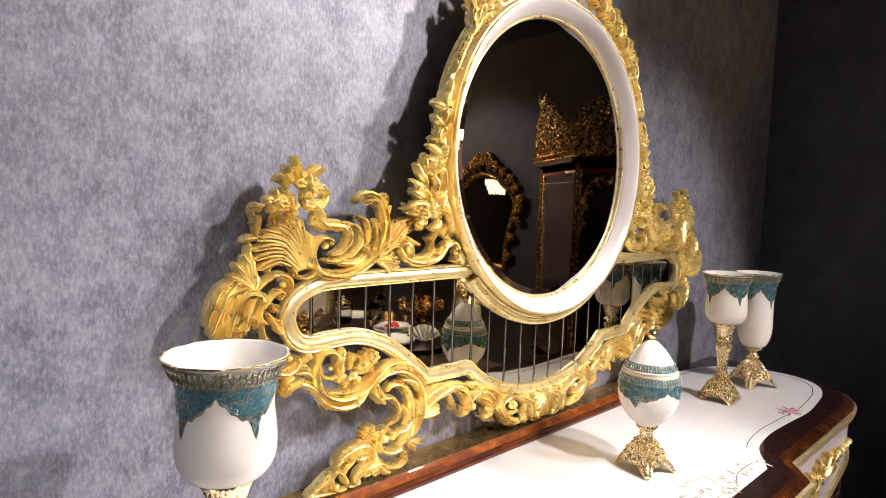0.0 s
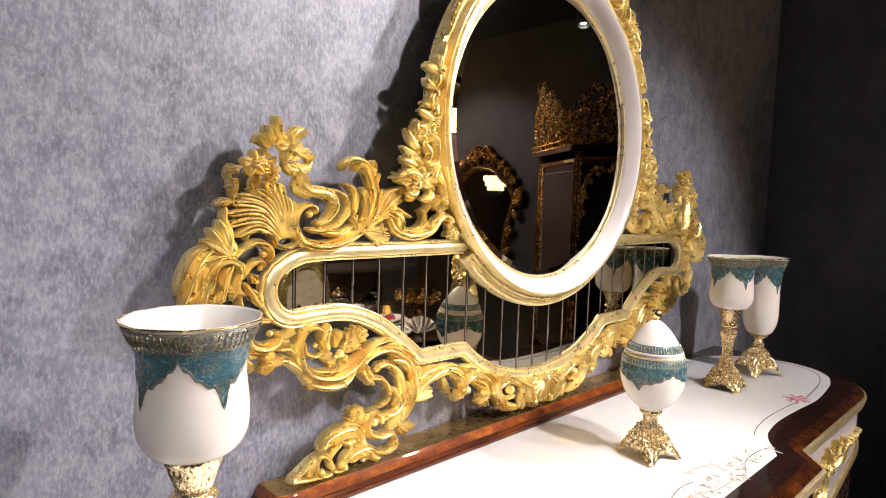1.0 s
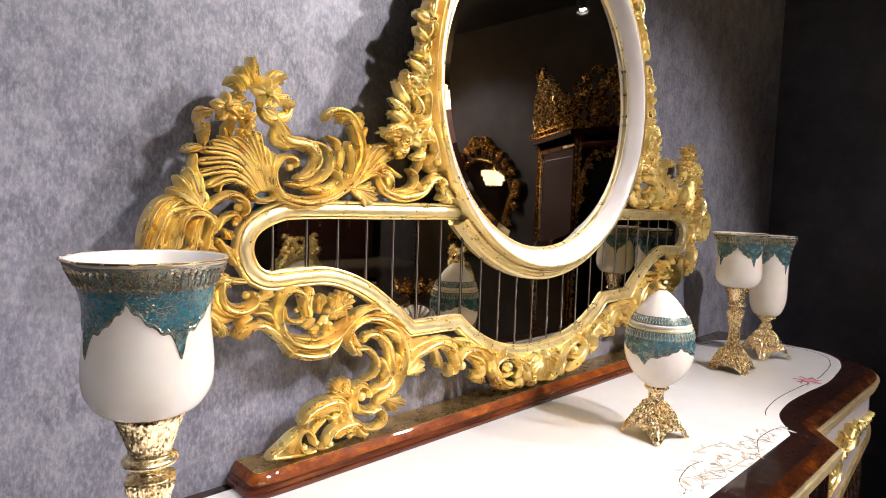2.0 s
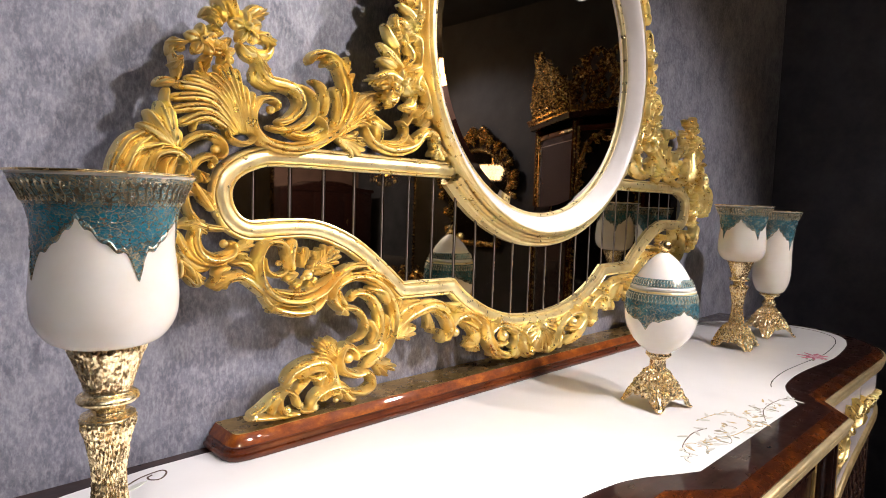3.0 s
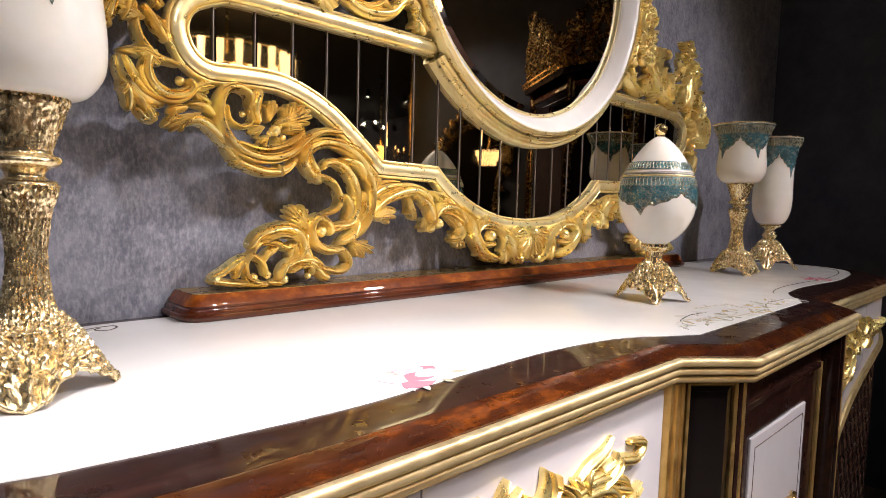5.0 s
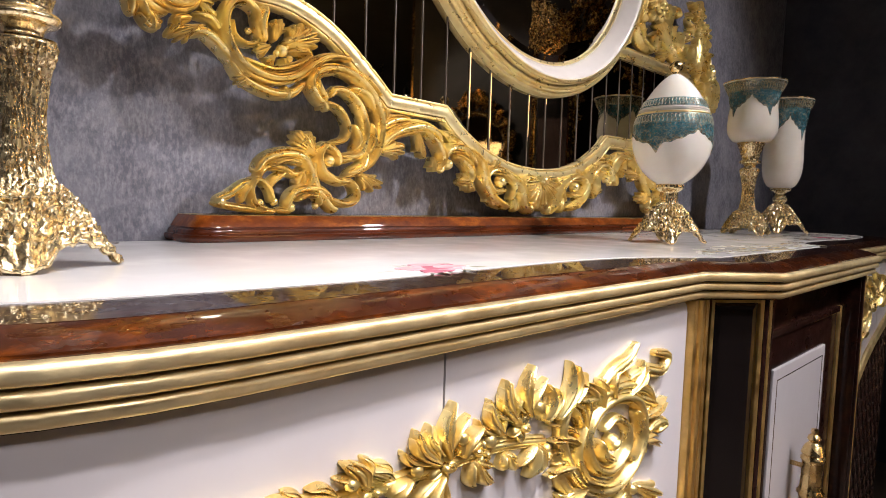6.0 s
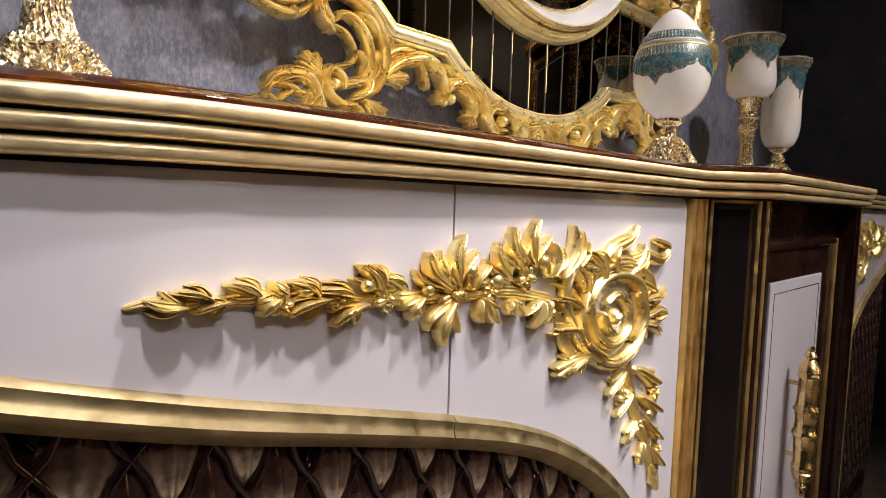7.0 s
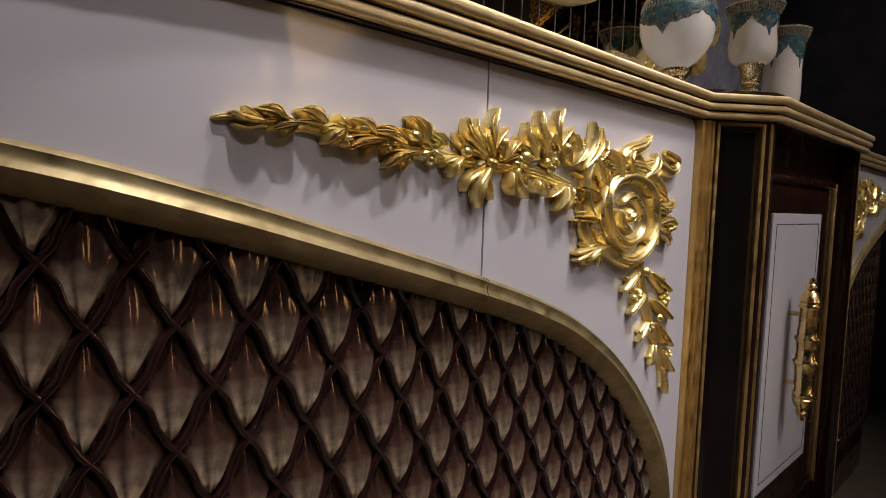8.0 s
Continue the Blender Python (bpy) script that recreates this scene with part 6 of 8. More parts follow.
    stroke(bag.piece('petal'), put, [(0.451, 0.807), (0.433, 0.813), (0.418, 0.814)], (0.0023, 0.0054, 0.0012), 0.0163, 0.006, 2)
    stroke(bag.piece('petal'), put, [(0.451, 0.807), (0.440, 0.819), (0.429, 0.821)], (0.0019, 0.0042, 0.0009), 0.0154, 0.003, 2)
    stroke(bag.piece('petal'), put, [(0.451, 0.807), (0.438, 0.806), (0.426, 0.803)], (0.0017, 0.0039, 0.0008), 0.0153, 0.002, 1)
    stroke(bag.piece('petal'), put, [(0.451, 0.807), (0.436, 0.815), (0.422, 0.816)], (0.0013, 0.0029, 0.0006), 0.0145, 0.01, 1)
    stroke(bag.piece('petal'), put, [(0.472, 0.810), (0.465, 0.825), (0.455, 0.834)], (0.0026, 0.0059, 0.0013), 0.0166, 0.006, 2)
    stroke(bag.piece('petal'), put, [(0.472, 0.810), (0.477, 0.825), (0.472, 0.833)], (0.0021, 0.0047, 0.0010), 0.0158, 0.003, 2)
    stroke(bag.piece('petal'), put, [(0.472, 0.810), (0.462, 0.817), (0.450, 0.822)], (0.0019, 0.0043, 0.0009), 0.0155, 0.002, 2)
    stroke(bag.piece('petal'), put, [(0.472, 0.810), (0.470, 0.825), (0.461, 0.834)], (0.0014, 0.0032, 0.0007), 0.0147, 0.01, 1)
    stroke(bag.piece('petal'), put, [(0.461, 0.801), (0.444, 0.793), (0.434, 0.783)], (0.0023, 0.0054, 0.0012), 0.0163, 0.006, 2)
    stroke(bag.piece('petal'), put, [(0.461, 0.801), (0.441, 0.801), (0.433, 0.795)], (0.0019, 0.0042, 0.0009), 0.0154, 0.003, 2)
    stroke(bag.piece('petal'), put, [(0.461, 0.801), (0.454, 0.792), (0.451, 0.782)], (0.0017, 0.0039, 0.0008), 0.0153, 0.002, 1)
    stroke(bag.piece('petal'), put, [(0.461, 0.801), (0.443, 0.796), (0.434, 0.787)], (0.0013, 0.0029, 0.0006), 0.0145, 0.01, 1)
    stroke(bag.piece('petal'), put, [(0.495, 0.808), (0.483, 0.817), (0.472, 0.821)], (0.0023, 0.0054, 0.0012), 0.0163, 0.006, 2)
    stroke(bag.piece('petal'), put, [(0.495, 0.808), (0.491, 0.819), (0.483, 0.824)], (0.0019, 0.0042, 0.0009), 0.0154, 0.003, 2)
    stroke(bag.piece('petal'), put, [(0.495, 0.808), (0.484, 0.811), (0.473, 0.811)], (0.0017, 0.0039, 0.0008), 0.0153, 0.002, 1)
    stroke(bag.piece('petal'), put, [(0.495, 0.808), (0.487, 0.818), (0.475, 0.822)], (0.0013, 0.0029, 0.0006), 0.0145, 0.01, 1)
    stroke(bag.piece('petal'), put, [(0.513, 0.802), (0.504, 0.791), (0.502, 0.781)], (0.0023, 0.0054, 0.0012), 0.0163, 0.006, 2)
    stroke(bag.piece('petal'), put, [(0.513, 0.802), (0.498, 0.796), (0.495, 0.790)], (0.0019, 0.0042, 0.0009), 0.0154, 0.003, 2)
    stroke(bag.piece('petal'), put, [(0.513, 0.802), (0.512, 0.793), (0.515, 0.785)], (0.0017, 0.0039, 0.0008), 0.0153, 0.002, 1)
    stroke(bag.piece('petal'), put, [(0.513, 0.802), (0.502, 0.793), (0.499, 0.784)], (0.0013, 0.0029, 0.0006), 0.0145, 0.01, 1)
    stroke(bag.piece('petal'), put, [(0.542, 0.805), (0.524, 0.822), (0.520, 0.839)], (0.0029, 0.0064, 0.0014), 0.0170, 0.006, 2)
    stroke(bag.piece('petal'), put, [(0.542, 0.805), (0.516, 0.814), (0.508, 0.825)], (0.0023, 0.0050, 0.0011), 0.0160, 0.003, 2)
    stroke(bag.piece('petal'), put, [(0.542, 0.805), (0.540, 0.820), (0.543, 0.833)], (0.0021, 0.0047, 0.0010), 0.0158, 0.002, 2)
    stroke(bag.piece('petal'), put, [(0.542, 0.805), (0.521, 0.819), (0.515, 0.834)], (0.0015, 0.0035, 0.0008), 0.0149, 0.01, 1)
    stroke(bag.piece('petal'), put, [(0.552, 0.806), (0.550, 0.830), (0.559, 0.849)], (0.0026, 0.0059, 0.0013), 0.0166, 0.006, 2)
    stroke(bag.piece('petal'), put, [(0.552, 0.806), (0.533, 0.825), (0.534, 0.839)], (0.0021, 0.0047, 0.0010), 0.0158, 0.003, 2)
    stroke(bag.piece('petal'), put, [(0.552, 0.806), (0.562, 0.822), (0.578, 0.834)], (0.0019, 0.0043, 0.0009), 0.0155, 0.002, 2)
    stroke(bag.piece('petal'), put, [(0.552, 0.806), (0.543, 0.828), (0.550, 0.845)], (0.0014, 0.0032, 0.0007), 0.0147, 0.01, 1)
    stroke(bag.piece('petal'), put, [(0.546, 0.795), (0.536, 0.775), (0.537, 0.757)], (0.0033, 0.0075, 0.0016), 0.0178, 0.006, 2)
    stroke(bag.piece('petal'), put, [(0.546, 0.795), (0.524, 0.782), (0.521, 0.770)], (0.0026, 0.0059, 0.0013), 0.0166, 0.003, 2)
    stroke(bag.piece('petal'), put, [(0.546, 0.795), (0.549, 0.780), (0.558, 0.767)], (0.0024, 0.0055, 0.0012), 0.0163, 0.002, 2)
    stroke(bag.piece('petal'), put, [(0.546, 0.795), (0.532, 0.778), (0.531, 0.762)], (0.0018, 0.0040, 0.0009), 0.0154, 0.01, 1)
    stroke(bag.piece('petal'), put, [(0.567, 0.802), (0.578, 0.814), (0.592, 0.822)], (0.0023, 0.0054, 0.0012), 0.0163, 0.006, 2)
    stroke(bag.piece('petal'), put, [(0.567, 0.802), (0.567, 0.815), (0.574, 0.822)], (0.0019, 0.0042, 0.0009), 0.0154, 0.003, 2)
    stroke(bag.piece('petal'), put, [(0.567, 0.802), (0.580, 0.807), (0.593, 0.810)], (0.0017, 0.0039, 0.0008), 0.0153, 0.002, 1)
    stroke(bag.piece('petal'), put, [(0.567, 0.802), (0.573, 0.815), (0.585, 0.822)], (0.0013, 0.0029, 0.0006), 0.0145, 0.01, 1)
    stroke(bag.piece('petal'), put, [(0.582, 0.795), (0.591, 0.780), (0.606, 0.770)], (0.0029, 0.0064, 0.0014), 0.0170, 0.006, 2)
    stroke(bag.piece('petal'), put, [(0.582, 0.795), (0.579, 0.780), (0.586, 0.772)], (0.0023, 0.0050, 0.0011), 0.0160, 0.003, 2)
    stroke(bag.piece('petal'), put, [(0.582, 0.795), (0.595, 0.788), (0.609, 0.783)], (0.0021, 0.0047, 0.0010), 0.0158, 0.002, 2)
    stroke(bag.piece('petal'), put, [(0.582, 0.795), (0.587, 0.780), (0.598, 0.771)], (0.0015, 0.0035, 0.0008), 0.0149, 0.01, 1)
    stroke(bag.piece('petal'), put, [(0.617, 0.807), (0.603, 0.823), (0.601, 0.838)], (0.0026, 0.0059, 0.0013), 0.0166, 0.006, 2)
    stroke(bag.piece('petal'), put, [(0.617, 0.807), (0.593, 0.817), (0.588, 0.827)], (0.0021, 0.0047, 0.0010), 0.0158, 0.003, 2)
    stroke(bag.piece('petal'), put, [(0.617, 0.807), (0.618, 0.820), (0.623, 0.831)], (0.0019, 0.0043, 0.0009), 0.0155, 0.002, 2)
    stroke(bag.piece('petal'), put, [(0.617, 0.807), (0.600, 0.821), (0.596, 0.834)], (0.0014, 0.0032, 0.0007), 0.0147, 0.01, 1)
    stroke(bag.piece('petal'), put, [(0.633, 0.815), (0.620, 0.836), (0.622, 0.854)], (0.0026, 0.0059, 0.0013), 0.0166, 0.006, 2)
    stroke(bag.piece('petal'), put, [(0.633, 0.815), (0.607, 0.828), (0.602, 0.841)], (0.0021, 0.0047, 0.0010), 0.0158, 0.003, 2)
    stroke(bag.piece('petal'), put, [(0.633, 0.815), (0.637, 0.831), (0.647, 0.844)], (0.0019, 0.0043, 0.0009), 0.0155, 0.002, 2)
    stroke(bag.piece('petal'), put, [(0.633, 0.815), (0.615, 0.833), (0.614, 0.849)], (0.0014, 0.0032, 0.0007), 0.0147, 0.01, 1)
    stroke(bag.piece('petal'), put, [(0.651, 0.816), (0.647, 0.841), (0.658, 0.861)], (0.0026, 0.0059, 0.0013), 0.0166, 0.006, 2)
    stroke(bag.piece('petal'), put, [(0.651, 0.816), (0.628, 0.835), (0.629, 0.850)], (0.0021, 0.0047, 0.0010), 0.0158, 0.003, 2)
    stroke(bag.piece('petal'), put, [(0.651, 0.816), (0.663, 0.832), (0.681, 0.845)], (0.0019, 0.0043, 0.0009), 0.0155, 0.002, 2)
    stroke(bag.piece('petal'), put, [(0.651, 0.816), (0.640, 0.838), (0.648, 0.857)], (0.0014, 0.0032, 0.0007), 0.0147, 0.01, 1)
    stroke(bag.piece('petal'), put, [(0.676, 0.805), (0.686, 0.823), (0.684, 0.838)], (0.0023, 0.0054, 0.0012), 0.0163, 0.006, 2)
    stroke(bag.piece('petal'), put, [(0.676, 0.805), (0.700, 0.817), (0.703, 0.828)], (0.0019, 0.0042, 0.0009), 0.0154, 0.003, 2)
    stroke(bag.piece('petal'), put, [(0.676, 0.805), (0.671, 0.818), (0.663, 0.828)], (0.0017, 0.0039, 0.0008), 0.0153, 0.002, 1)
    stroke(bag.piece('petal'), put, [(0.676, 0.805), (0.691, 0.821), (0.691, 0.834)], (0.0013, 0.0029, 0.0006), 0.0145, 0.01, 1)
    stroke(bag.piece('petal'), put, [(0.695, 0.803), (0.716, 0.830), (0.716, 0.855)], (0.0029, 0.0064, 0.0014), 0.0170, 0.006, 2)
    stroke(bag.piece('petal'), put, [(0.695, 0.803), (0.738, 0.820), (0.747, 0.838)], (0.0023, 0.0050, 0.0011), 0.0160, 0.003, 2)
    stroke(bag.piece('petal'), put, [(0.695, 0.803), (0.691, 0.823), (0.678, 0.840)], (0.0021, 0.0047, 0.0010), 0.0158, 0.002, 2)
    stroke(bag.piece('petal'), put, [(0.695, 0.803), (0.724, 0.827), (0.726, 0.849)], (0.0015, 0.0035, 0.0008), 0.0149, 0.01, 1)
    stroke(bag.piece('petal'), put, [(0.667, 0.786), (0.664, 0.770), (0.653, 0.759)], (0.0033, 0.0075, 0.0016), 0.0178, 0.006, 2)
    stroke(bag.piece('petal'), put, [(0.667, 0.786), (0.678, 0.771), (0.674, 0.762)], (0.0026, 0.0059, 0.0013), 0.0166, 0.003, 2)
    stroke(bag.piece('petal'), put, [(0.667, 0.786), (0.656, 0.778), (0.643, 0.772)], (0.0024, 0.0055, 0.0012), 0.0163, 0.002, 2)
    stroke(bag.piece('petal'), put, [(0.667, 0.786), (0.669, 0.771), (0.660, 0.761)], (0.0018, 0.0040, 0.0009), 0.0154, 0.01, 1)
    stroke(bag.piece('petal'), put, [(0.622, 0.789), (0.628, 0.780), (0.637, 0.773)], (0.0023, 0.0054, 0.0012), 0.0163, 0.006, 2)
    stroke(bag.piece('petal'), put, [(0.622, 0.789), (0.619, 0.780), (0.624, 0.775)], (0.0019, 0.0042, 0.0009), 0.0154, 0.003, 2)
    stroke(bag.piece('petal'), put, [(0.622, 0.789), (0.630, 0.785), (0.640, 0.781)], (0.0017, 0.0039, 0.0008), 0.0153, 0.002, 1)
    stroke(bag.piece('petal'), put, [(0.622, 0.789), (0.625, 0.780), (0.631, 0.774)], (0.0013, 0.0029, 0.0006), 0.0145, 0.01, 1)
    flower(bag.piece('flower'), put, (0.480, 0.803), 0.013, 0.012, 0.008)
    flower(bag.piece('flower'), put, (0.547, 0.800), 0.016, 0.012, 0.008)
    flower(bag.piece('flower'), put, (0.642, 0.808), 0.014, 0.012, 0.008)
    flower(bag.piece('flower'), put, (0.678, 0.772), 0.012, 0.012, 0.008)
    flower(bag.piece('flower'), put, (0.593, 0.799), 0.011, 0.012, 0.008)
    flower(bag.piece('flower'), put, (0.395, 0.805), 0.009, 0.012, 0.008)
    flower(bag.piece('flower'), put, (0.438, 0.806), 0.01, 0.012, 0.008)
    stroke(bag.piece('scroll'), put, [(0.727, 0.826), (0.706, 0.794), (0.715, 0.759), (0.751, 0.721), (0.802, 0.701), (0.846, 0.713), (0.868, 0.745), (0.852, 0.786), (0.809, 0.801), (0.767, 0.794), (0.749, 0.770), (0.764, 0.739), (0.798, 0.723), (0.831, 0.735), (0.833, 0.760), (0.806, 0.778), (0.782, 0.769)], (0.006, 0.009, 0.005), 0.018, 0.004)
    stroke(bag.piece('scroll'), put, [(0.715, 0.817), (0.759, 0.809), (0.822, 0.812), (0.880, 0.792), (0.895, 0.764)], (0.005, 0.009, 0.004), 0.016, 0.004)
    stroke(bag.piece('scroll'), put, [(0.703, 0.771), (0.712, 0.736), (0.746, 0.707)], (0.004, 0.008, 0.004), 0.014, 0.002)
    stroke(bag.piece('scroll'), put, [(0.789, 0.750), (0.797, 0.755), (0.804, 0.759)], (0.007, 0.01, 0.007), 0.022, 0.006)
    leaf(bag.piece('acanthus_leaf'), put, (0.745, 0.722), (0.691, 0.710), 0.012, 4, 0.014, 0.004)
    stroke(bag.piece('scroll'), put, [(0.772, 0.812), (0.794, 0.828), (0.832, 0.839), (0.851, 0.854)], (0.004, 0.009, 0.003), 0.014, 0.003)
    stroke(bag.piece('scroll'), put, [(0.808, 0.811), (0.862, 0.820), (0.908, 0.812), (0.925, 0.827), (0.890, 0.836)], (0.005, 0.008, 0.004), 0.014, 0.003)
    leaf(bag.piece('acanthus_leaf'), put, (0.851, 0.792), (0.901, 0.773), 0.01, 3, 0.012, 0.003)
    stroke(bag.piece('scroll'), put, [(0.878, 0.744), (0.909, 0.750), (0.926, 0.743), (0.908, 0.737)], (0.004, 0.007, 0.004), 0.014, 0.003)
    leaf(bag.piece('acanthus_leaf'), put, (0.789, 0.809), (0.769, 0.827), 0.01, 3, 0.012, 0.003)
    stroke(bag.piece('petal'), put, [(0.743, 0.776), (0.724, 0.804), (0.696, 0.821)], (0.0019, 0.0043, 0.0009), 0.0155, 0.006, 2)
    stroke(bag.piece('petal'), put, [(0.743, 0.776), (0.751, 0.803), (0.737, 0.819)], (0.0015, 0.0033, 0.0007), 0.0149, 0.003, 1)
    stroke(bag.piece('petal'), put, [(0.743, 0.776), (0.715, 0.790), (0.686, 0.799)], (0.0014, 0.0031, 0.0007), 0.0146, 0.002, 1)
    stroke(bag.piece('petal'), put, [(0.743, 0.776), (0.734, 0.803), (0.710, 0.820)], (0.0011, 0.0023, 0.0005), 0.0141, 0.01, 1)
    stroke(bag.piece('petal'), put, [(0.739, 0.764), (0.713, 0.778), (0.687, 0.783)], (0.0019, 0.0043, 0.0009), 0.0155, 0.006, 2)
    stroke(bag.piece('petal'), put, [(0.739, 0.764), (0.727, 0.782), (0.710, 0.788)], (0.0015, 0.0033, 0.0007), 0.0149, 0.003, 1)
    stroke(bag.piece('petal'), put, [(0.739, 0.764), (0.716, 0.768), (0.695, 0.769)], (0.0014, 0.0031, 0.0007), 0.0146, 0.002, 1)
    stroke(bag.piece('petal'), put, [(0.739, 0.764), (0.718, 0.779), (0.696, 0.785)], (0.0011, 0.0023, 0.0005), 0.0141, 0.01, 1)
    stroke(bag.piece('petal'), put, [(0.734, 0.747), (0.706, 0.751), (0.686, 0.749)], (0.0016, 0.0038, 0.0008), 0.0151, 0.006, 1)
    stroke(bag.piece('petal'), put, [(0.734, 0.747), (0.713, 0.757), (0.697, 0.758)], (0.0014, 0.0029, 0.0006), 0.0145, 0.003, 1)
    stroke(bag.piece('petal'), put, [(0.734, 0.747), (0.716, 0.745), (0.702, 0.740)], (0.0012, 0.0027, 0.0006), 0.0144, 0.002, 1)
    stroke(bag.piece('petal'), put, [(0.734, 0.747), (0.709, 0.753), (0.690, 0.753)], (0.0009, 0.0020, 0.0005), 0.0139, 0.01, 1)
    stroke(bag.piece('petal'), put, [(0.752, 0.721), (0.726, 0.712), (0.714, 0.701)], (0.0019, 0.0043, 0.0009), 0.0155, 0.006, 2)
    stroke(bag.piece('petal'), put, [(0.752, 0.721), (0.721, 0.722), (0.707, 0.715)], (0.0015, 0.0033, 0.0007), 0.0149, 0.003, 1)
    stroke(bag.piece('petal'), put, [(0.752, 0.721), (0.744, 0.711), (0.742, 0.699)], (0.0014, 0.0031, 0.0007), 0.0146, 0.002, 1)
    stroke(bag.piece('petal'), put, [(0.752, 0.721), (0.724, 0.716), (0.712, 0.706)], (0.0011, 0.0023, 0.0005), 0.0141, 0.01, 1)
    stroke(bag.piece('petal'), put, [(0.773, 0.794), (0.759, 0.815), (0.737, 0.829)], (0.0019, 0.0043, 0.0009), 0.0155, 0.006, 2)
    stroke(bag.piece('petal'), put, [(0.773, 0.794), (0.783, 0.815), (0.770, 0.827)], (0.0015, 0.0033, 0.0007), 0.0149, 0.003, 1)
    stroke(bag.piece('petal'), put, [(0.773, 0.794), (0.751, 0.805), (0.728, 0.812)], (0.0014, 0.0031, 0.0007), 0.0146, 0.002, 1)
    stroke(bag.piece('petal'), put, [(0.773, 0.794), (0.768, 0.815), (0.749, 0.828)], (0.0011, 0.0023, 0.0005), 0.0141, 0.01, 1)
    stroke(bag.piece('petal'), put, [(0.854, 0.766), (0.894, 0.769), (0.922, 0.778)], (0.0016, 0.0038, 0.0008), 0.0151, 0.006, 1)
    stroke(bag.piece('petal'), put, [(0.854, 0.766), (0.893, 0.759), (0.916, 0.763)], (0.0014, 0.0029, 0.0006), 0.0145, 0.003, 1)
    stroke(bag.piece('petal'), put, [(0.854, 0.766), (0.874, 0.774), (0.886, 0.784)], (0.0012, 0.0027, 0.0006), 0.0144, 0.002, 1)
    stroke(bag.piece('petal'), put, [(0.854, 0.766), (0.893, 0.765), (0.920, 0.772)], (0.0009, 0.0020, 0.0005), 0.0139, 0.01, 1)
    stroke(bag.piece('petal'), put, [(0.857, 0.739), (0.891, 0.730), (0.913, 0.718)], (0.0014, 0.0032, 0.0007), 0.0147, 0.006, 1)
    stroke(bag.piece('petal'), put, [(0.857, 0.739), (0.891, 0.738), (0.911, 0.731)], (0.0011, 0.0026, 0.0006), 0.0143, 0.003, 1)
    stroke(bag.piece('petal'), put, [(0.857, 0.739), (0.873, 0.729), (0.882, 0.718)], (0.0011, 0.0023, 0.0005), 0.0141, 0.002, 1)
    stroke(bag.piece('petal'), put, [(0.857, 0.739), (0.891, 0.733), (0.912, 0.723)], (0.0008, 0.0018, 0.0004), 0.0137, 0.01, 1)
    stroke(bag.piece('petal'), put, [(0.823, 0.799), (0.851, 0.816), (0.860, 0.833)], (0.0019, 0.0043, 0.0009), 0.0155, 0.006, 2)
    stroke(bag.piece('petal'), put, [(0.823, 0.799), (0.864, 0.805), (0.879, 0.817)], (0.0015, 0.0033, 0.0007), 0.0149, 0.003, 1)
    stroke(bag.piece('petal'), put, [(0.823, 0.799), (0.827, 0.813), (0.824, 0.827)], (0.0014, 0.0031, 0.0007), 0.0146, 0.002, 1)
    stroke(bag.piece('petal'), put, [(0.823, 0.799), (0.855, 0.812), (0.866, 0.827)], (0.0011, 0.0023, 0.0005), 0.0141, 0.01, 1)
    stroke(bag.piece('petal'), put, [(0.797, 0.799), (0.795, 0.819), (0.806, 0.835)], (0.0016, 0.0038, 0.0008), 0.0151, 0.006, 1)
    stroke(bag.piece('petal'), put, [(0.797, 0.799), (0.776, 0.815), (0.778, 0.827)], (0.0014, 0.0029, 0.0006), 0.0145, 0.003, 1)
    stroke(bag.piece('petal'), put, [(0.797, 0.799), (0.809, 0.811), (0.827, 0.821)], (0.0012, 0.0027, 0.0006), 0.0144, 0.002, 1)
    stroke(bag.piece('petal'), put, [(0.797, 0.799), (0.788, 0.817), (0.796, 0.831)], (0.0009, 0.0020, 0.0005), 0.0139, 0.01, 1)
    stroke(bag.piece('scroll'), put, [(0.739, 0.788), (0.726, 0.762), (0.746, 0.731), (0.788, 0.711)], (0.003, 0.005, 0.003), 0.022, 0.006)
    stroke(bag.piece('scroll'), put, [(0.847, 0.779), (0.856, 0.749), (0.839, 0.722)], (0.003, 0.005, 0.003), 0.02, 0.006)
    stroke(bag.piece('scroll'), put, [(0.774, 0.763), (0.780, 0.745), (0.802, 0.734)], (0.004, 0.007, 0.004), 0.02, 0.006)
    dome(bag.piece('bud'), put, (0.799, 0.756), 0.008, 0.0104, 0.012)
    dome(bag.piece('bud'), put, (0.461, 0.816), 0.006, 0.0078, 0.012)
    dome(bag.piece('bud'), put, (0.519, 0.807), 0.006, 0.0078, 0.012)
    dome(bag.piece('bud'), put, (0.567, 0.818), 0.006, 0.0078, 0.012)
    dome(bag.piece('bud'), put, (0.599, 0.808), 0.007, 0.0091, 0.012)
    dome(bag.piece('bud'), put, (0.665, 0.821), 0.007, 0.0091, 0.012)
    dome(bag.piece('bud'), put, (0.412, 0.816), 0.006, 0.0078, 0.012)
    dome(bag.piece('bud'), put, (0.388, 0.809), 0.005, 0.0065, 0.012)
    dome(bag.piece('bud'), put, (0.849, 0.686), 0.006, 0.0078, 0.012)
    dome(bag.piece('bud'), put, (0.893, 0.623), 0.006, 0.0078, 0.012)
    stroke(bag.piece('scroll'), put, [(0.839, 0.714), (0.851, 0.672), (0.870, 0.627), (0.904, 0.578), (0.927, 0.521)], (0.006, 0.008, 0.003), 0.012, 0.0)
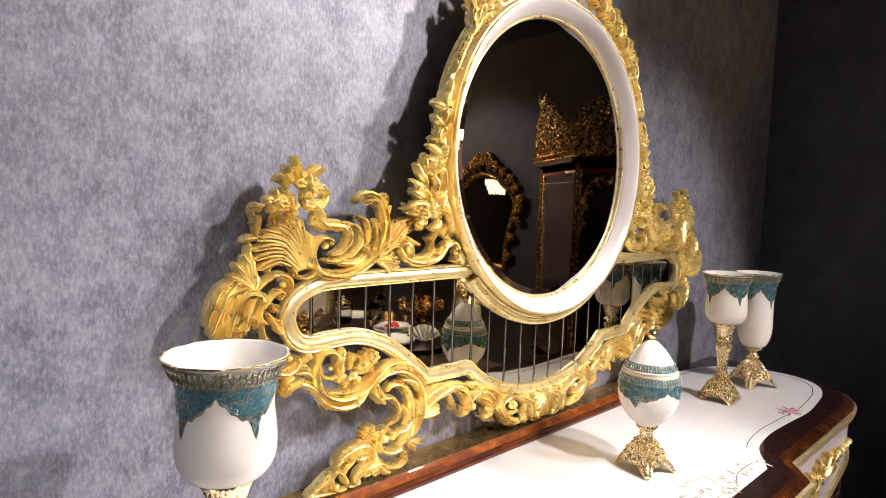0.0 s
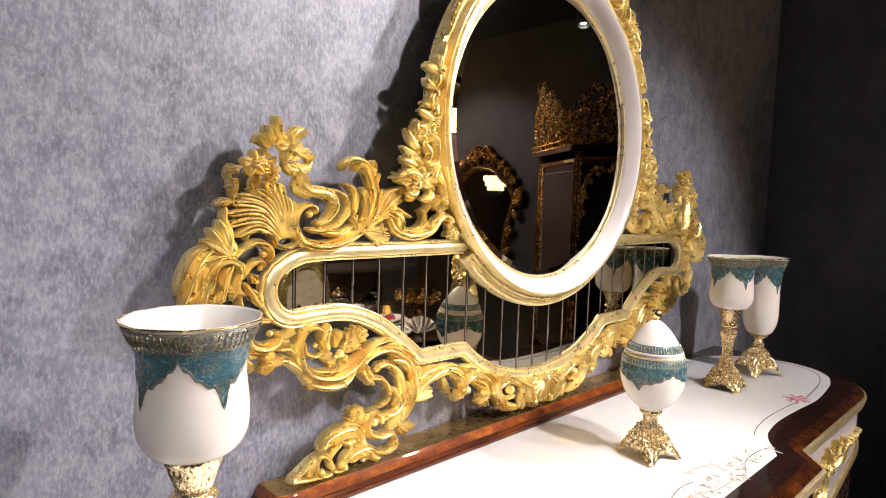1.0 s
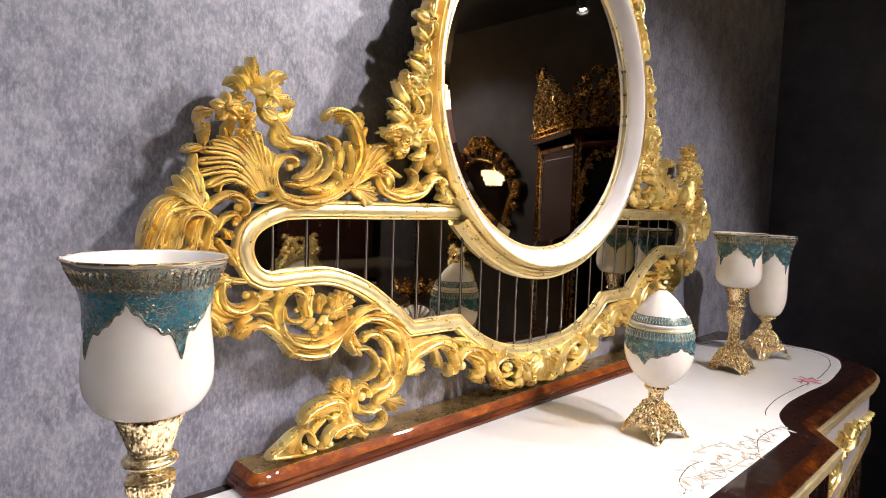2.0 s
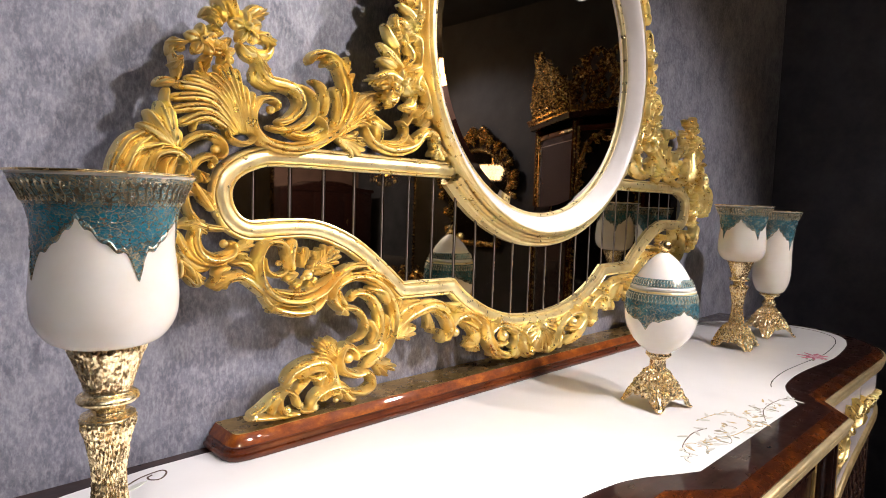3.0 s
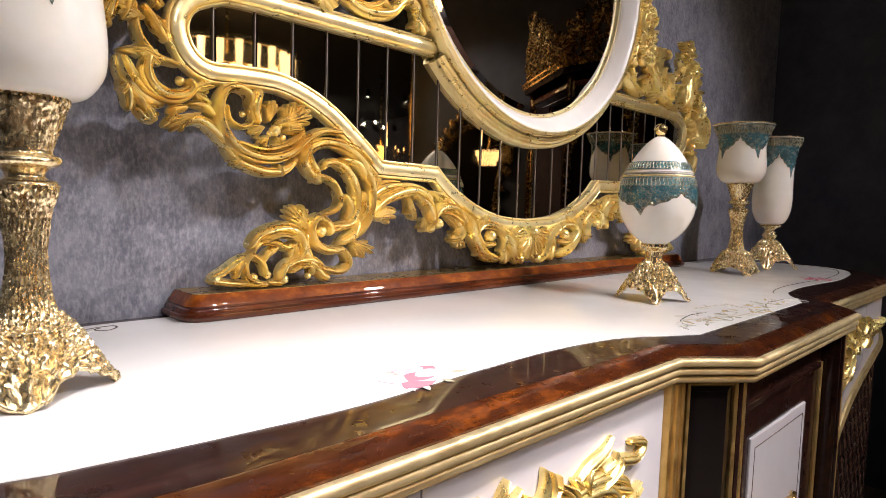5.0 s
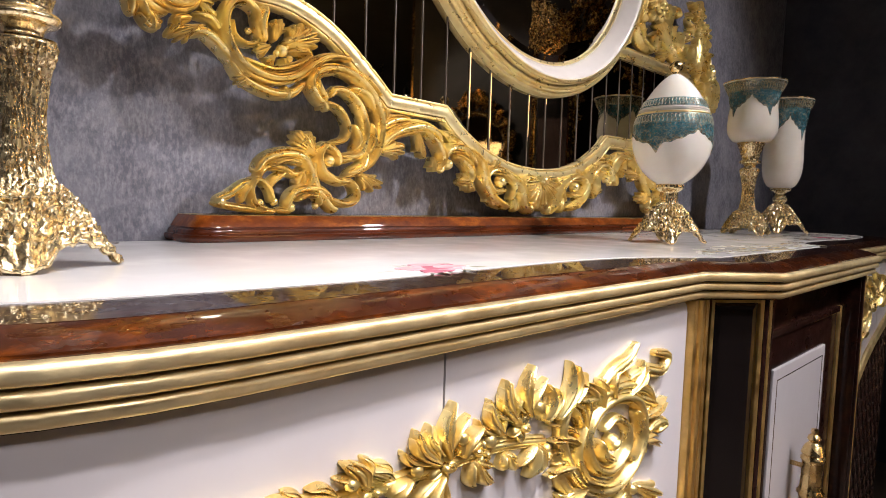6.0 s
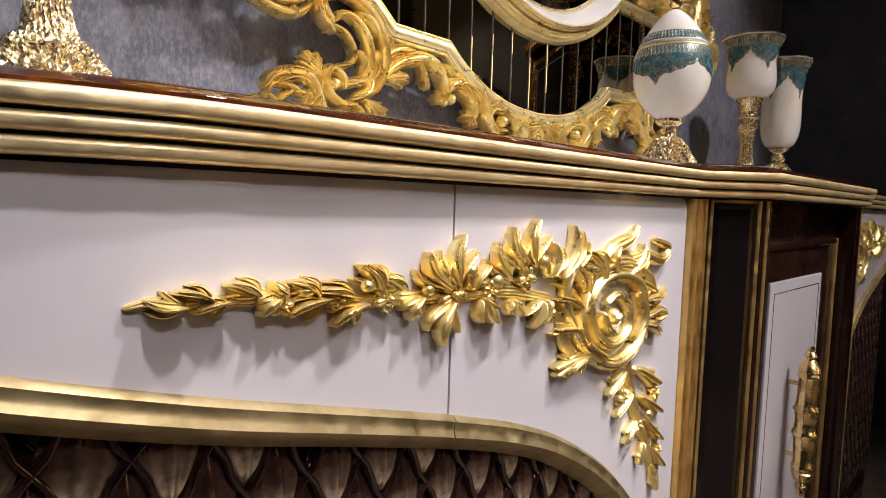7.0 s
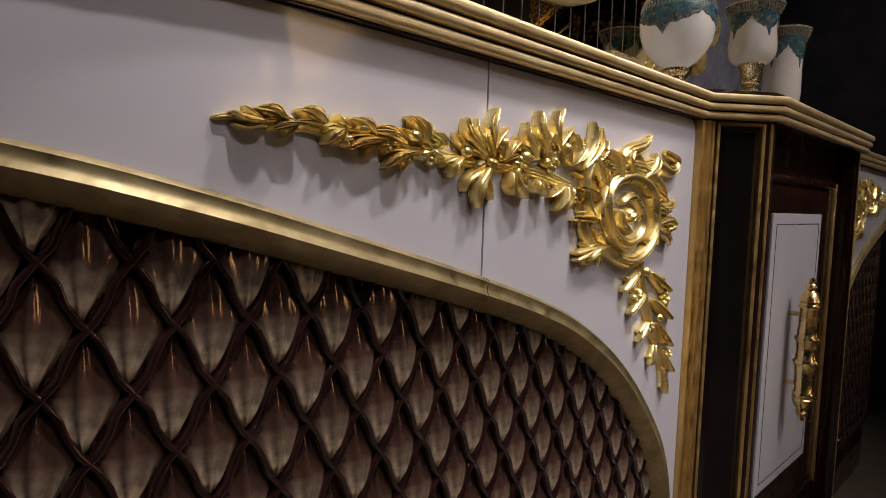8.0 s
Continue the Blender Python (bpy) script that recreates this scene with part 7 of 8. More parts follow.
    leaf(bag.piece('acanthus_leaf'), put, (0.836, 0.687), (0.798, 0.665), 0.01, 3, 0.012, 0.003)
    leaf(bag.piece('acanthus_leaf'), put, (0.864, 0.684), (0.926, 0.655), 0.011, 3, 0.012, 0.003)
    leaf(bag.piece('acanthus_leaf'), put, (0.853, 0.658), (0.817, 0.636), 0.01, 3, 0.012, 0.003)
    leaf(bag.piece('acanthus_leaf'), put, (0.876, 0.648), (0.934, 0.617), 0.01, 3, 0.012, 0.003)
    leaf(bag.piece('acanthus_leaf'), put, (0.865, 0.621), (0.842, 0.598), 0.008, 3, 0.012, 0.003)
    leaf(bag.piece('acanthus_leaf'), put, (0.887, 0.617), (0.939, 0.579), 0.008, 3, 0.012, 0.003)
    leaf(bag.piece('acanthus_leaf'), put, (0.888, 0.589), (0.879, 0.562), 0.008, 3, 0.012, 0.003)
    leaf(bag.piece('acanthus_leaf'), put, (0.904, 0.578), (0.947, 0.542), 0.007, 3, 0.012, 0.003)
    leaf(bag.piece('acanthus_leaf'), put, (0.913, 0.554), (0.928, 0.515), 0.007, 3, 0.012, 0.003)
    flower(bag.piece('flower'), put, (0.833, 0.657), 0.011, 0.012, 0.006)
    flower(bag.piece('flower'), put, (0.911, 0.646), 0.011, 0.012, 0.006)
    flower(bag.piece('flower'), put, (0.872, 0.613), 0.009, 0.012, 0.006)
    flower(bag.piece('flower'), put, (0.927, 0.570), 0.007, 0.012, 0.006)


for mirrored in (False, True):
    bag = Bag()
    garland(bag, on_front(mirrored))
    bag.link("garland", sideboard, "carved gold flower garland and corner cartouche")


# ---- porcelain on the worktop ----
def bark(seed, depth, lines=13, fine=1.0):
    """Radius changes that read as cast, bark-like relief: long upright flakes."""
    def k(a, z, i):
        v = Vector((math.cos(a) * 9 + seed, math.sin(a) * 9, z * 60))
        w = Vector((math.cos(a) * 19 * fine + seed, math.sin(a) * 19 * fine, z * 150))
        ridge = 1 - 2 * abs(noise.noise(w))
        return 1 + depth * (0.5 * math.sin(lines * a + 5 * noise.noise(Vector((seed + math.cos(a), math.sin(a), z * 40)))) + 0.6 * noise.noise(v) + 0.9 * (ridge - 0.6))
    return k


def gilt_foot(parent, reach, height, top, seed, slim=6):
    """A crusted domed foot that runs out into four slim legs, its edge hung with scallops."""
    bm = bmesh.new()
    n, m = 192, 40
    rings = []
    for i in range(m + 1):
        t = i / m
        ring = []
        for j in range(n):
            a = 2 * math.pi * j / n
            leg = abs(math.cos(2 * a)) ** slim
            r = top + (reach - top) * (0.58 * t + 0.06 * t * t) + (reach - top) * 0.36 * leg * t ** 2.2
            low = height * (0.40 * (1 - leg) - 0.10 * abs(math.sin(8 * a)) * (1 - leg) ** 1.5)
            z = height - (height - low) * (t ** 1.25 * (0.62 + 0.38 * t))
            p = Vector((math.cos(a) * 5 + seed, math.sin(a) * 5, t * 6))
            relief = 0.0014 * noise.noise(p * 1.6) + 0.0018 * (0.5 - abs(noise.noise(p * 3.4))) + 0.0015 * math.sin(32 * a + 9 * t + 4 * noise.noise(p)) + 0.0011 * math.sin(21 * t * 3.1 + 5 * noise.noise(p * 2))
            r += relief * min(1, 3 * t)
            ring.append((r * math.cos(a), r * math.sin(a), max(0.002, z + relief * 0.9)))
        rings.append(ring)
    skin(bm, rings, True, False, cap=False)
    ob = part("foot", bm, CRUST, parent, "crusted cast gilt foot on four legs", 60)
    mod = ob.modifiers.new("thick", "SOLIDIFY")
    mod.thickness, mod.offset = 0.0035, -1
    tier = [(top * 1.25, height * 0.90), (top * 1.25 + 0.004, height * 0.875), (top * 1.25 + 0.003, height * 0.84), (top * 1.1, height * 0.82)]
    part("foot_collar", lathe(resample(tier, 4), 96, bark(seed, 0.05, 24)), CRUST, ob, "", 60)
    return ob


def hooks(parent, profile, z0, z1, count, mat):
    """A ring of small raised S-hooks round a turned body between two heights."""
    zs, rs = zip(*sorted((z, r) for r, z in profile))
    bm = bmesh.new()
    h = z1 - z0
    for k in range(count):
        a0, wide = 2 * math.pi * k / count, 2 * math.pi / count
        line = spline([(0.15, 0.15), (0.45, 0.02), (0.62, 0.3), (0.35, 0.62), (0.5, 0.95), (0.85, 0.85)], 3)
        rings = []
        for q in line:
            a, z = a0 + wide * q.x, z0 + h * q.y
            r = float(np.interp(z, zs, rs)) + 0.0016
            da, dz = 0.11 * wide, 0.10 * h
            rings.append([((r + o) * math.cos(a + da * e), (r + o) * math.sin(a + da * e), z + dz * f) for e, f, o in ((-1, 0.6, -0.001), (-0.3, 0.3, 0.0008), (0.6, -0.3, 0.0008), (1, -0.6, -0.001))])
        skin(bm, rings)
    tagged(part("filigree_relief", bm, mat, parent, "raised grey-gold filigree hooks", 60), kind="stuff")


HOOK_PALE = gilt("pale_filigree", (0.66, 0.64, 0.54), (0.45, 0.43, 0.34), 0.3, 300, 0.6)
HOOK_GOLD = gilt("grey_gold_filigree", (0.50, 0.45, 0.33), (0.30, 0.26, 0.18), 0.26, 300, 0.9)


def resample(profile, n):
    """Points at even steps along a smooth (radius, height) profile."""
    return [tuple(p) for p in spline(profile, n)]


def enamel(parent, profile, z0, z1, low, mat, name, label, off=0.0007, n=160, m=26):
    """A glaze on a turned body between the heights low(angle) and z1."""
    rs, zs = [p[0] for p in profile], [p[1] for p in profile]
    order = sorted(range(len(zs)), key=lambda i: zs[i])
    zs, rs = [zs[i] for i in order], [rs[i] for i in order]
    bm = bmesh.new()
    rings = []
    for i in range(m + 1):
        ring = []
        for j in range(n):
            a = 2 * math.pi * j / n
            lo = low(a)
            z = z1 + (lo - z1) * i / m
            r = float(np.interp(z, zs, rs)) + off
            ring.append((r * math.cos(a), r * math.sin(a), z))
        rings.append(ring)
    skin(bm, rings, True, False, cap=False)
    return part(name, bm, mat, parent, label, True)


def edging(parent, profile, low, wide):
    """The grey-gold filigree border along an enamel's scalloped edge."""
    zs, rs = zip(*sorted((z, r) for r, z in profile))
    bm = bmesh.new()
    rings = []
    for k in range(5):
        ring = []
        for j in range(320):
            a = 2 * math.pi * j / 320
            z = low(a) - 0.0008 + wide * k / 4
            r = float(np.interp(z, zs, rs)) + (0.0002, 0.0014, 0.0016, 0.0012, 0.0003)[k]
            ring.append((r * math.cos(a), r * math.sin(a), z))
        rings.append(ring)
    skin(bm, rings, True, False, cap=False)
    part("enamel_border", bm, FILIGREE, parent, "grey-gold filigree border", True)


def lappet(a, n, turn, deep, shallow):
    """The drooping scalloped edge of the enamel: 0 at the top of an arch, 1 at a point."""
    s = ((a - turn) / (2 * math.pi) * n) % 1.0
    d = abs(s - 0.5) * 2            # 0 in the point, 1 at the arch's crown
    k = float(np.interp(d, (0, 0.05, 0.11, 0.20, 0.34, 0.50, 0.62, 0.74, 0.86, 0.95, 1.0), (1.0, 0.84, 0.68, 0.58, 0.52, 0.46, 0.36, 0.27, 0.20, 0.08, 0.0)))
    return shallow + (deep - shallow) * k + 0.03 * (deep - shallow) * math.sin(d * 22)


def goblet(at, turn, label, tall=True, group="porcelain goblets"):
    g = thing("goblet", label, "goblet", at, group)
    if tall:
        outer = resample([(0.030, 0.262), (0.049, 0.267), (0.0628, 0.286), (0.0662, 0.310), (0.0645, 0.338), (0.0620, 0.365), (0.065, 0.392), (0.0725, 0.414), (0.082, 0.431)], 6)
        rim_z, arch, tip = 0.431, 0.392, 0.330
    else:
        outer = resample([(0.022, 0.142), (0.040, 0.150), (0.053, 0.178), (0.058, 0.215), (0.0575, 0.260), (0.057, 0.310), (0.060, 0.350), (0.068, 0.390), (0.078, 0.418)], 6)
        rim_z, arch, tip = 0.418, 0.365, 0.290
    def scallop(a, z, i):
        k = max(0, (z - (rim_z - 0.03)) / 0.03)
        return 1 + 0.012 * k * math.cos(10 * a)
    inner = [(r - 0.005, z) for r, z in outer[::-1]]
    inner[-1] = (0.004, inner[-1][1] + 0.006)
    bowl = part("bowl", lathe(outer + [(outer[-1][0] - 0.0025, rim_z + 0.0012)] + inner, 80, scallop, False), PORCELAIN, g, "ivory porcelain bowl with flared scalloped rim", 60)
    enamel(bowl, outer, 0, rim_z - 0.030, lambda a: lappet(a, 4, turn, tip, arch), TEAL, "enamel", "teal enamel lappets with gilt filigree")
    edging(bowl, outer, lambda a: lappet(a, 4, turn, tip, arch), 0.006)
    hooks(bowl, outer, rim_z - 0.027, rim_z - 0.008, 62, HOOK_GOLD)
    enamel(bowl, outer, 0, rim_z - 0.004, lambda a: rim_z - 0.030, FILIGREE, "filigree_band", "raised grey-gold filigree band", 0.0012, 160, 8)
    lip = [(outer[-1][0] + 0.0012 * math.cos(t), rim_z + 0.0012 * math.sin(t)) for t in (i * math.pi / 4 for i in range(8))]
    part("gilt_rim", lathe(lip, 80, lambda a, z, i: 1 + 0.012 * math.cos(10 * a), True), CAST_GOLD, bowl, "thin gilt rim", True)
    if tall:
        cup = [(0.030, 0.266), (0.035, 0.264), (0.035, 0.258), (0.032, 0.250), (0.027, 0.235), (0.023, 0.222), (0.022, 0.214), (0.027, 0.211), (0.029, 0.207), (0.026, 0.203), (0.020, 0.201), (0.016, 0.196), (0.017, 0.192), (0.025, 0.190)]
        stem = [(0.025, 0.1895), (0.028, 0.187), (0.027, 0.180), (0.0225, 0.165), (0.0190, 0.145), (0.0170, 0.125), (0.0180, 0.105), (0.0205, 0.088), (0.0245, 0.072), (0.032, 0.060)]
        part("cup_mount", lathe(resample(cup, 9), 180, lambda a, z, i: bark(1.3, 0.045, 0.5, 1.7)(a, z, i) if z > 0.217 else 1), CRUST, g, "cast gilt cup mount with bark relief", 60)
        stem = [(q * 0.92, z) for q, z in stem]
        part("stem", lathe(resample(stem, 16), 180, lambda a, z, i: bark(4.1, 0.07, 30, 1.5)(a, z, i) if z < 0.186 else 1), CRUST, g, "cast gilt stem with bark relief", 60)
        gilt_foot(g, 0.072, 0.068, 0.026, 2.0, 3)
    else:
        cup = [(0.026, 0.144), (0.031, 0.141), (0.030, 0.136), (0.018, 0.130), (0.014, 0.122), (0.019, 0.114), (0.021, 0.106), (0.016, 0.098), (0.014, 0.092), (0.022, 0.086)]
        part("stem", lathe(resample(cup, 6), 90, bark(2.2, 0.04, 15)), CRUST, g, "short cast gilt stem", 60)
        gilt_foot(g, 0.084, 0.092, 0.020, 5.0)
    return g


goblet(pose(0.335, 0.763, TOP + 0.0006, 0, 0, -12), radians(-114), "ivory and teal porcelain goblet on tall gilt stem")
goblet(pose(2.080, 0.785, TOP + 0.0006, 0, 0, 52), 0.9, "ivory and teal porcelain goblet beside a lower goblet")
goblet(pose(2.354, 0.782, TOP + 0.0006, 0, 0, 17), 0.2, "long ivory and teal porcelain goblet on low gilt foot", False)


def egg_jar(at):
    g = thing("egg_jar", "egg-shaped ivory and teal porcelain jar with lid on gilt foot", "lidded jar", at)
    SPLIT = 0.248
    def r(z):
        t = (z - 0.108) / (0.325 - 0.108)
        t = min(max(t, 0), 1)
        return 0.0745 * (math.sin(math.pi * t ** 0.86) ** 0.62) * (1 - 0.10 * t) * 1.03
    body = [(0.020, 0.108)] + [(max(0.022, r(z)), z) for z in np.linspace(0.110, SPLIT - 0.001, 26)]
    part_body = part("body", lathe(body, 72), PORCELAIN, g, "ivory porcelain egg body", True)
    lid = [(r(SPLIT) + 0.0012, SPLIT + 0.0012)] + [(max(0.003, r(z)), z) for z in np.linspace(SPLIT + 0.003, 0.3225, 18)]
    lid_ob = part("lid", lathe(lid, 72), PORCELAIN, g, "ivory porcelain domed lid", True)
    for z in (SPLIT - 0.0035, SPLIT + 0.0045):
        bead = [(r(z) + 0.0022 * math.cos(t) , z + 0.002 * math.sin(t)) for t in (i * math.pi / 4 for i in range(8))]
        part("rim_bead", lathe(bead, 72, None, True), PORCELAIN if z > SPLIT else PALE_GOLD, lid_ob if z > SPLIT else part_body, "", True)
    knob = [(0.005, 0.320), (0.007, 0.323), (0.006, 0.326), (0.010, 0.330), (0.0125, 0.336), (0.0115, 0.342), (0.006, 0.347), (0.001, 0.3485)]
    part("knob", lathe(resample(knob, 4), 24), CAST_GOLD, lid_ob, "polished gilt ball knob", True)
    enamel(part_body, body, 0, SPLIT - 0.024, lambda a: 0.224 - lappet(a, 3, radians(90), 0.056, 0.012), TEAL, "enamel", "teal enamel lappets with gilt filigree")
    edging(part_body, body, lambda a: 0.224 - lappet(a, 3, radians(90), 0.056, 0.012), 0.007)
    hooks(part_body, body, SPLIT - 0.022, SPLIT - 0.008, 60, HOOK_PALE)
    hooks(lid_ob, lid, SPLIT + 0.010, SPLIT + 0.022, 60, HOOK_PALE)
    enamel(part_body, body, 0, SPLIT - 0.006, lambda a: SPLIT - 0.024, SEA_GREEN, "filigree_band", "raised filigree band", 0.0012, 140, 6)
    enamel(lid_ob, lid, 0, SPLIT + 0.024, lambda a: SPLIT + 0.008, SEA_GREEN, "filigree_band", "raised filigree band", 0.0012, 140, 6)
    neck = [(0.022, 0.114), (0.025, 0.112), (0.025, 0.106), (0.021, 0.102), (0.0165, 0.098), (0.016, 0.090), (0.0165, 0.082), (0.019, 0.074), (0.024, 0.068)]
    part("neck", lathe(resample(neck, 6), 90, bark(7.0, 0.045, 17)), CRUST, g, "cast gilt neck", 60)
    gilt_foot(g, 0.071, 0.076, 0.018, 8.0, 7)
    return g


egg_jar(pose(1.365, 0.683, TOP + 0.0006, 0, 0, 32))


# ---- what the mirrors show of the showroom ----
def gold_crest(bm, put, w, h, seed, rise=None):
    """An openwork crest of scrolls, leaves and blossoms over a width w and height h; rise gives the outline along 0..1."""
    rng = random.Random(seed)
    k = max(3, int(w / 0.07))
    for i in range(k):
        x = -w / 2 + (i + 0.5) * w / k
        top = h * (0.62 + 0.38 * abs(math.cos(math.pi * i / (k - 1))) * (0.8 + 0.2 * rng.random()))
        if rise:
            top = h * float(np.interp((i + 0.5) / k, *zip(*rise))) * (0.9 + 0.1 * rng.random())
        s = 1 if i % 2 else -1
        stroke(bm, put, [(x - s * 0.03, 0.0), (x + s * 0.03, top * 0.35), (x - s * 0.025, top * 0.7), (x + s * 0.02, top), (x + s * 0.04, top * 0.85)], (0.010, 0.016, 0.006), 0.03, 0.0)
        stroke(bm, put, [(x + s * 0.04, 0.0), (x - s * 0.02, top * 0.3), (x + s * 0.04, top * 0.6)], (0.008, 0.014, 0.005), 0.025, 0.004)
        flower(bm, put, (x, top * (0.45 + 0.3 * rng.random())), 0.035, 0.02, 0.02)
        leaf(bm, put, (x, top * 0.55), (x - s * 0.05, top * 0.9), 0.03, 4, 0.02, 0.008)
        leaf(bm, put, (x, 0.02), (x + s * 0.07, top * 0.3), 0.03, 4, 0.02, 0.008)


def vitrine(at):
    """A corner-fronted display cabinet, its face towards local -y."""
    v = thing("display_cabinet", "tall walnut display cabinet with glass doors and gilded openwork crest", "display cabinet", at)
    ground = [(-0.15, 0.0), (-0.15, -0.47), (0.28, -0.47), (0.84, -0.08), (0.84, 0.0)]
    bm = bmesh.new()
    prism(bm, ground, 0.0, 0.55, plan)
    part("base_cupboard", bm, WALNUT, v, "dark walnut base cupboard")
    bm = bmesh.new()
    prism(bm, [(x * 1.04, y * 1.05) for x, y in ground], 1.83, 1.86, plan)
    part("cornice", bm, WALNUT, v, "dark walnut cornice")
    bm = bmesh.new()
    sweep(bm, [(x * 1.06, y * 1.07) for x, y in ground], [(0.0, 1.86), (0.0, 1.875), (-0.008, 1.885), (-0.008, 1.895), (0.02, 1.90), (0.03, 1.86)], plan)
    part("gilt_cornice", bm, DARK_GOLD, v, "aged gold cornice moulding", 40)
    part("back_panel", boxed(-0.14, -0.03, 0.55, 0.83, -0.005, 1.83), WALNUT, v, "dark walnut back panel")
    for x, y in ground[1:4]:
        part("post", boxed(x * 0.97 - 0.022, y * 0.97 - 0.0, 0.55, x * 0.97 + 0.022, y * 0.97 + 0.04, 1.83, bevel=0.006), MAHOGANY, v, "", 40)
        part("gilt_bead", boxed(x * 0.97 - 0.006, y * 0.97 - 0.006, 0.56, x * 0.97 + 0.006, y * 0.97 - 0.0005, 1.82, bevel=0.002), DARK_GOLD, v, "", 40)
    for (x0, y0), (x1, y1) in zip(ground[1:3], ground[2:4]):
        mid, d = Vector(((x0 + x1) / 2 * 0.95, (y0 + y1) / 2 * 0.95)), Vector((x1 - x0, y1 - y0))
        w, turn = d.length * 0.86, math.degrees(math.atan2(d.y, d.x))
        pane = part("glass_door", boxed(-w / 2, -0.003, 0.62, w / 2, 0.003, 1.76), VITRINE_GLASS, v, "dark reflecting glass door", False, pose(mid.x, mid.y, 0, 0, 0, turn))
        for z in (0.60, 1.76):
            part("door_rail", boxed(-w / 2 - 0.01, -0.012, z, w / 2 + 0.01, 0.012, z + 0.03, bevel=0.004), MAHOGANY, pane, "", 40)
        for x in (-w / 2 - 0.012, w / 2 - 0.008):
            part("door_bead", boxed(x, -0.014, 0.60, x + 0.02, 0.010, 1.79, bevel=0.004), DARK_GOLD, pane, "", 40)
        if x0 > 0:                                      # plain door with a bright bevelled edge
            for x, wide, z0, z1 in ((-w / 2 + 0.02, 0.004, 0.66, 1.72), (w / 2 - 0.024, 0.004, 0.66, 1.72), (-w / 2 + 0.0245, w - 0.049, 1.716, 1.720)):
                part("bevel_edge", boxed(x, -0.006, z0, x + wide, -0.0032, z1), CRYSTAL_DROP, pane)
            continue
        bm = bmesh.new()
        for s in (1, -1):
            on = lambda a, b, o: (a, -0.012 - o, b)
            stroke(bm, on, [(s * w * 0.47, 1.42), (s * w * 0.43, 1.58), (s * w * 0.30, 1.70), (s * w * 0.06, 1.745)], (0.010, 0.016, 0.010), 0.02, 0.0)
            for a, b in ((0.46, 1.50), (0.42, 1.60), (0.34, 1.68), (0.22, 1.725), (0.10, 1.74)):
                leaf(bm, on, (s * w * a, b), (s * (w * a - 0.035), b - 0.045), 0.018, 3, 0.014, 0.004)
                flower(bm, on, (s * w * a, b), 0.020, 0.014, 0.006)
        part("corner_carving", bm, DARK_GOLD, pane, "carved gold corner leaves", 50)
    for (x0, y0), (x1, y1) in zip(ground[1:3], ground[2:4]):
        d = Vector((x1 - x0, y1 - y0))
        turn = math.degrees(math.atan2(d.y, d.x))
        bm = bmesh.new()
        outline = ((0, 0.75), (0.3, 1), (0.6, 1), (0.85, 0.9), (1, 0.45)) if x0 < 0 else ((0, 0.45), (0.2, 0.6), (0.45, 0.85), (0.7, 1.25), (1, 1.6))
        gold_crest(bm, lambda a, b, o: (a, -o, b), d.length * 1.04, 0.30, x0 * 7, outline)
        part("crest", bm, DARK_GOLD, v, "gilded openwork crest of scrolls and flowers", 50, pose((x0 + x1) / 2, (y0 + y1) / 2, 1.90, 0, 0, turn))
    for z in (0.9, 1.2, 1.5):
        part("shelf", boxed(-0.12, -0.40, z, 0.30, -0.04, z + 0.008), VITRINE_GLASS, v, "glass shelf")
    return v


CRYSTAL_DROP = material("clear_cut_crystal", (0.9, 0.86, 0.8), 0.05, 0.6)
VITRINE_GLASS = material("dark_cabinet_glass", (0.02, 0.017, 0.015), 0.05, 0.0, Specular_IOR_Level=0.3)
n = Nodes(VITRINE_GLASS)
n.rough(n.grey(n.noise(12, 3), 0.03, 0.09))
vitrine(pose(3.45, 0.245, 0, 0, 0, -90))


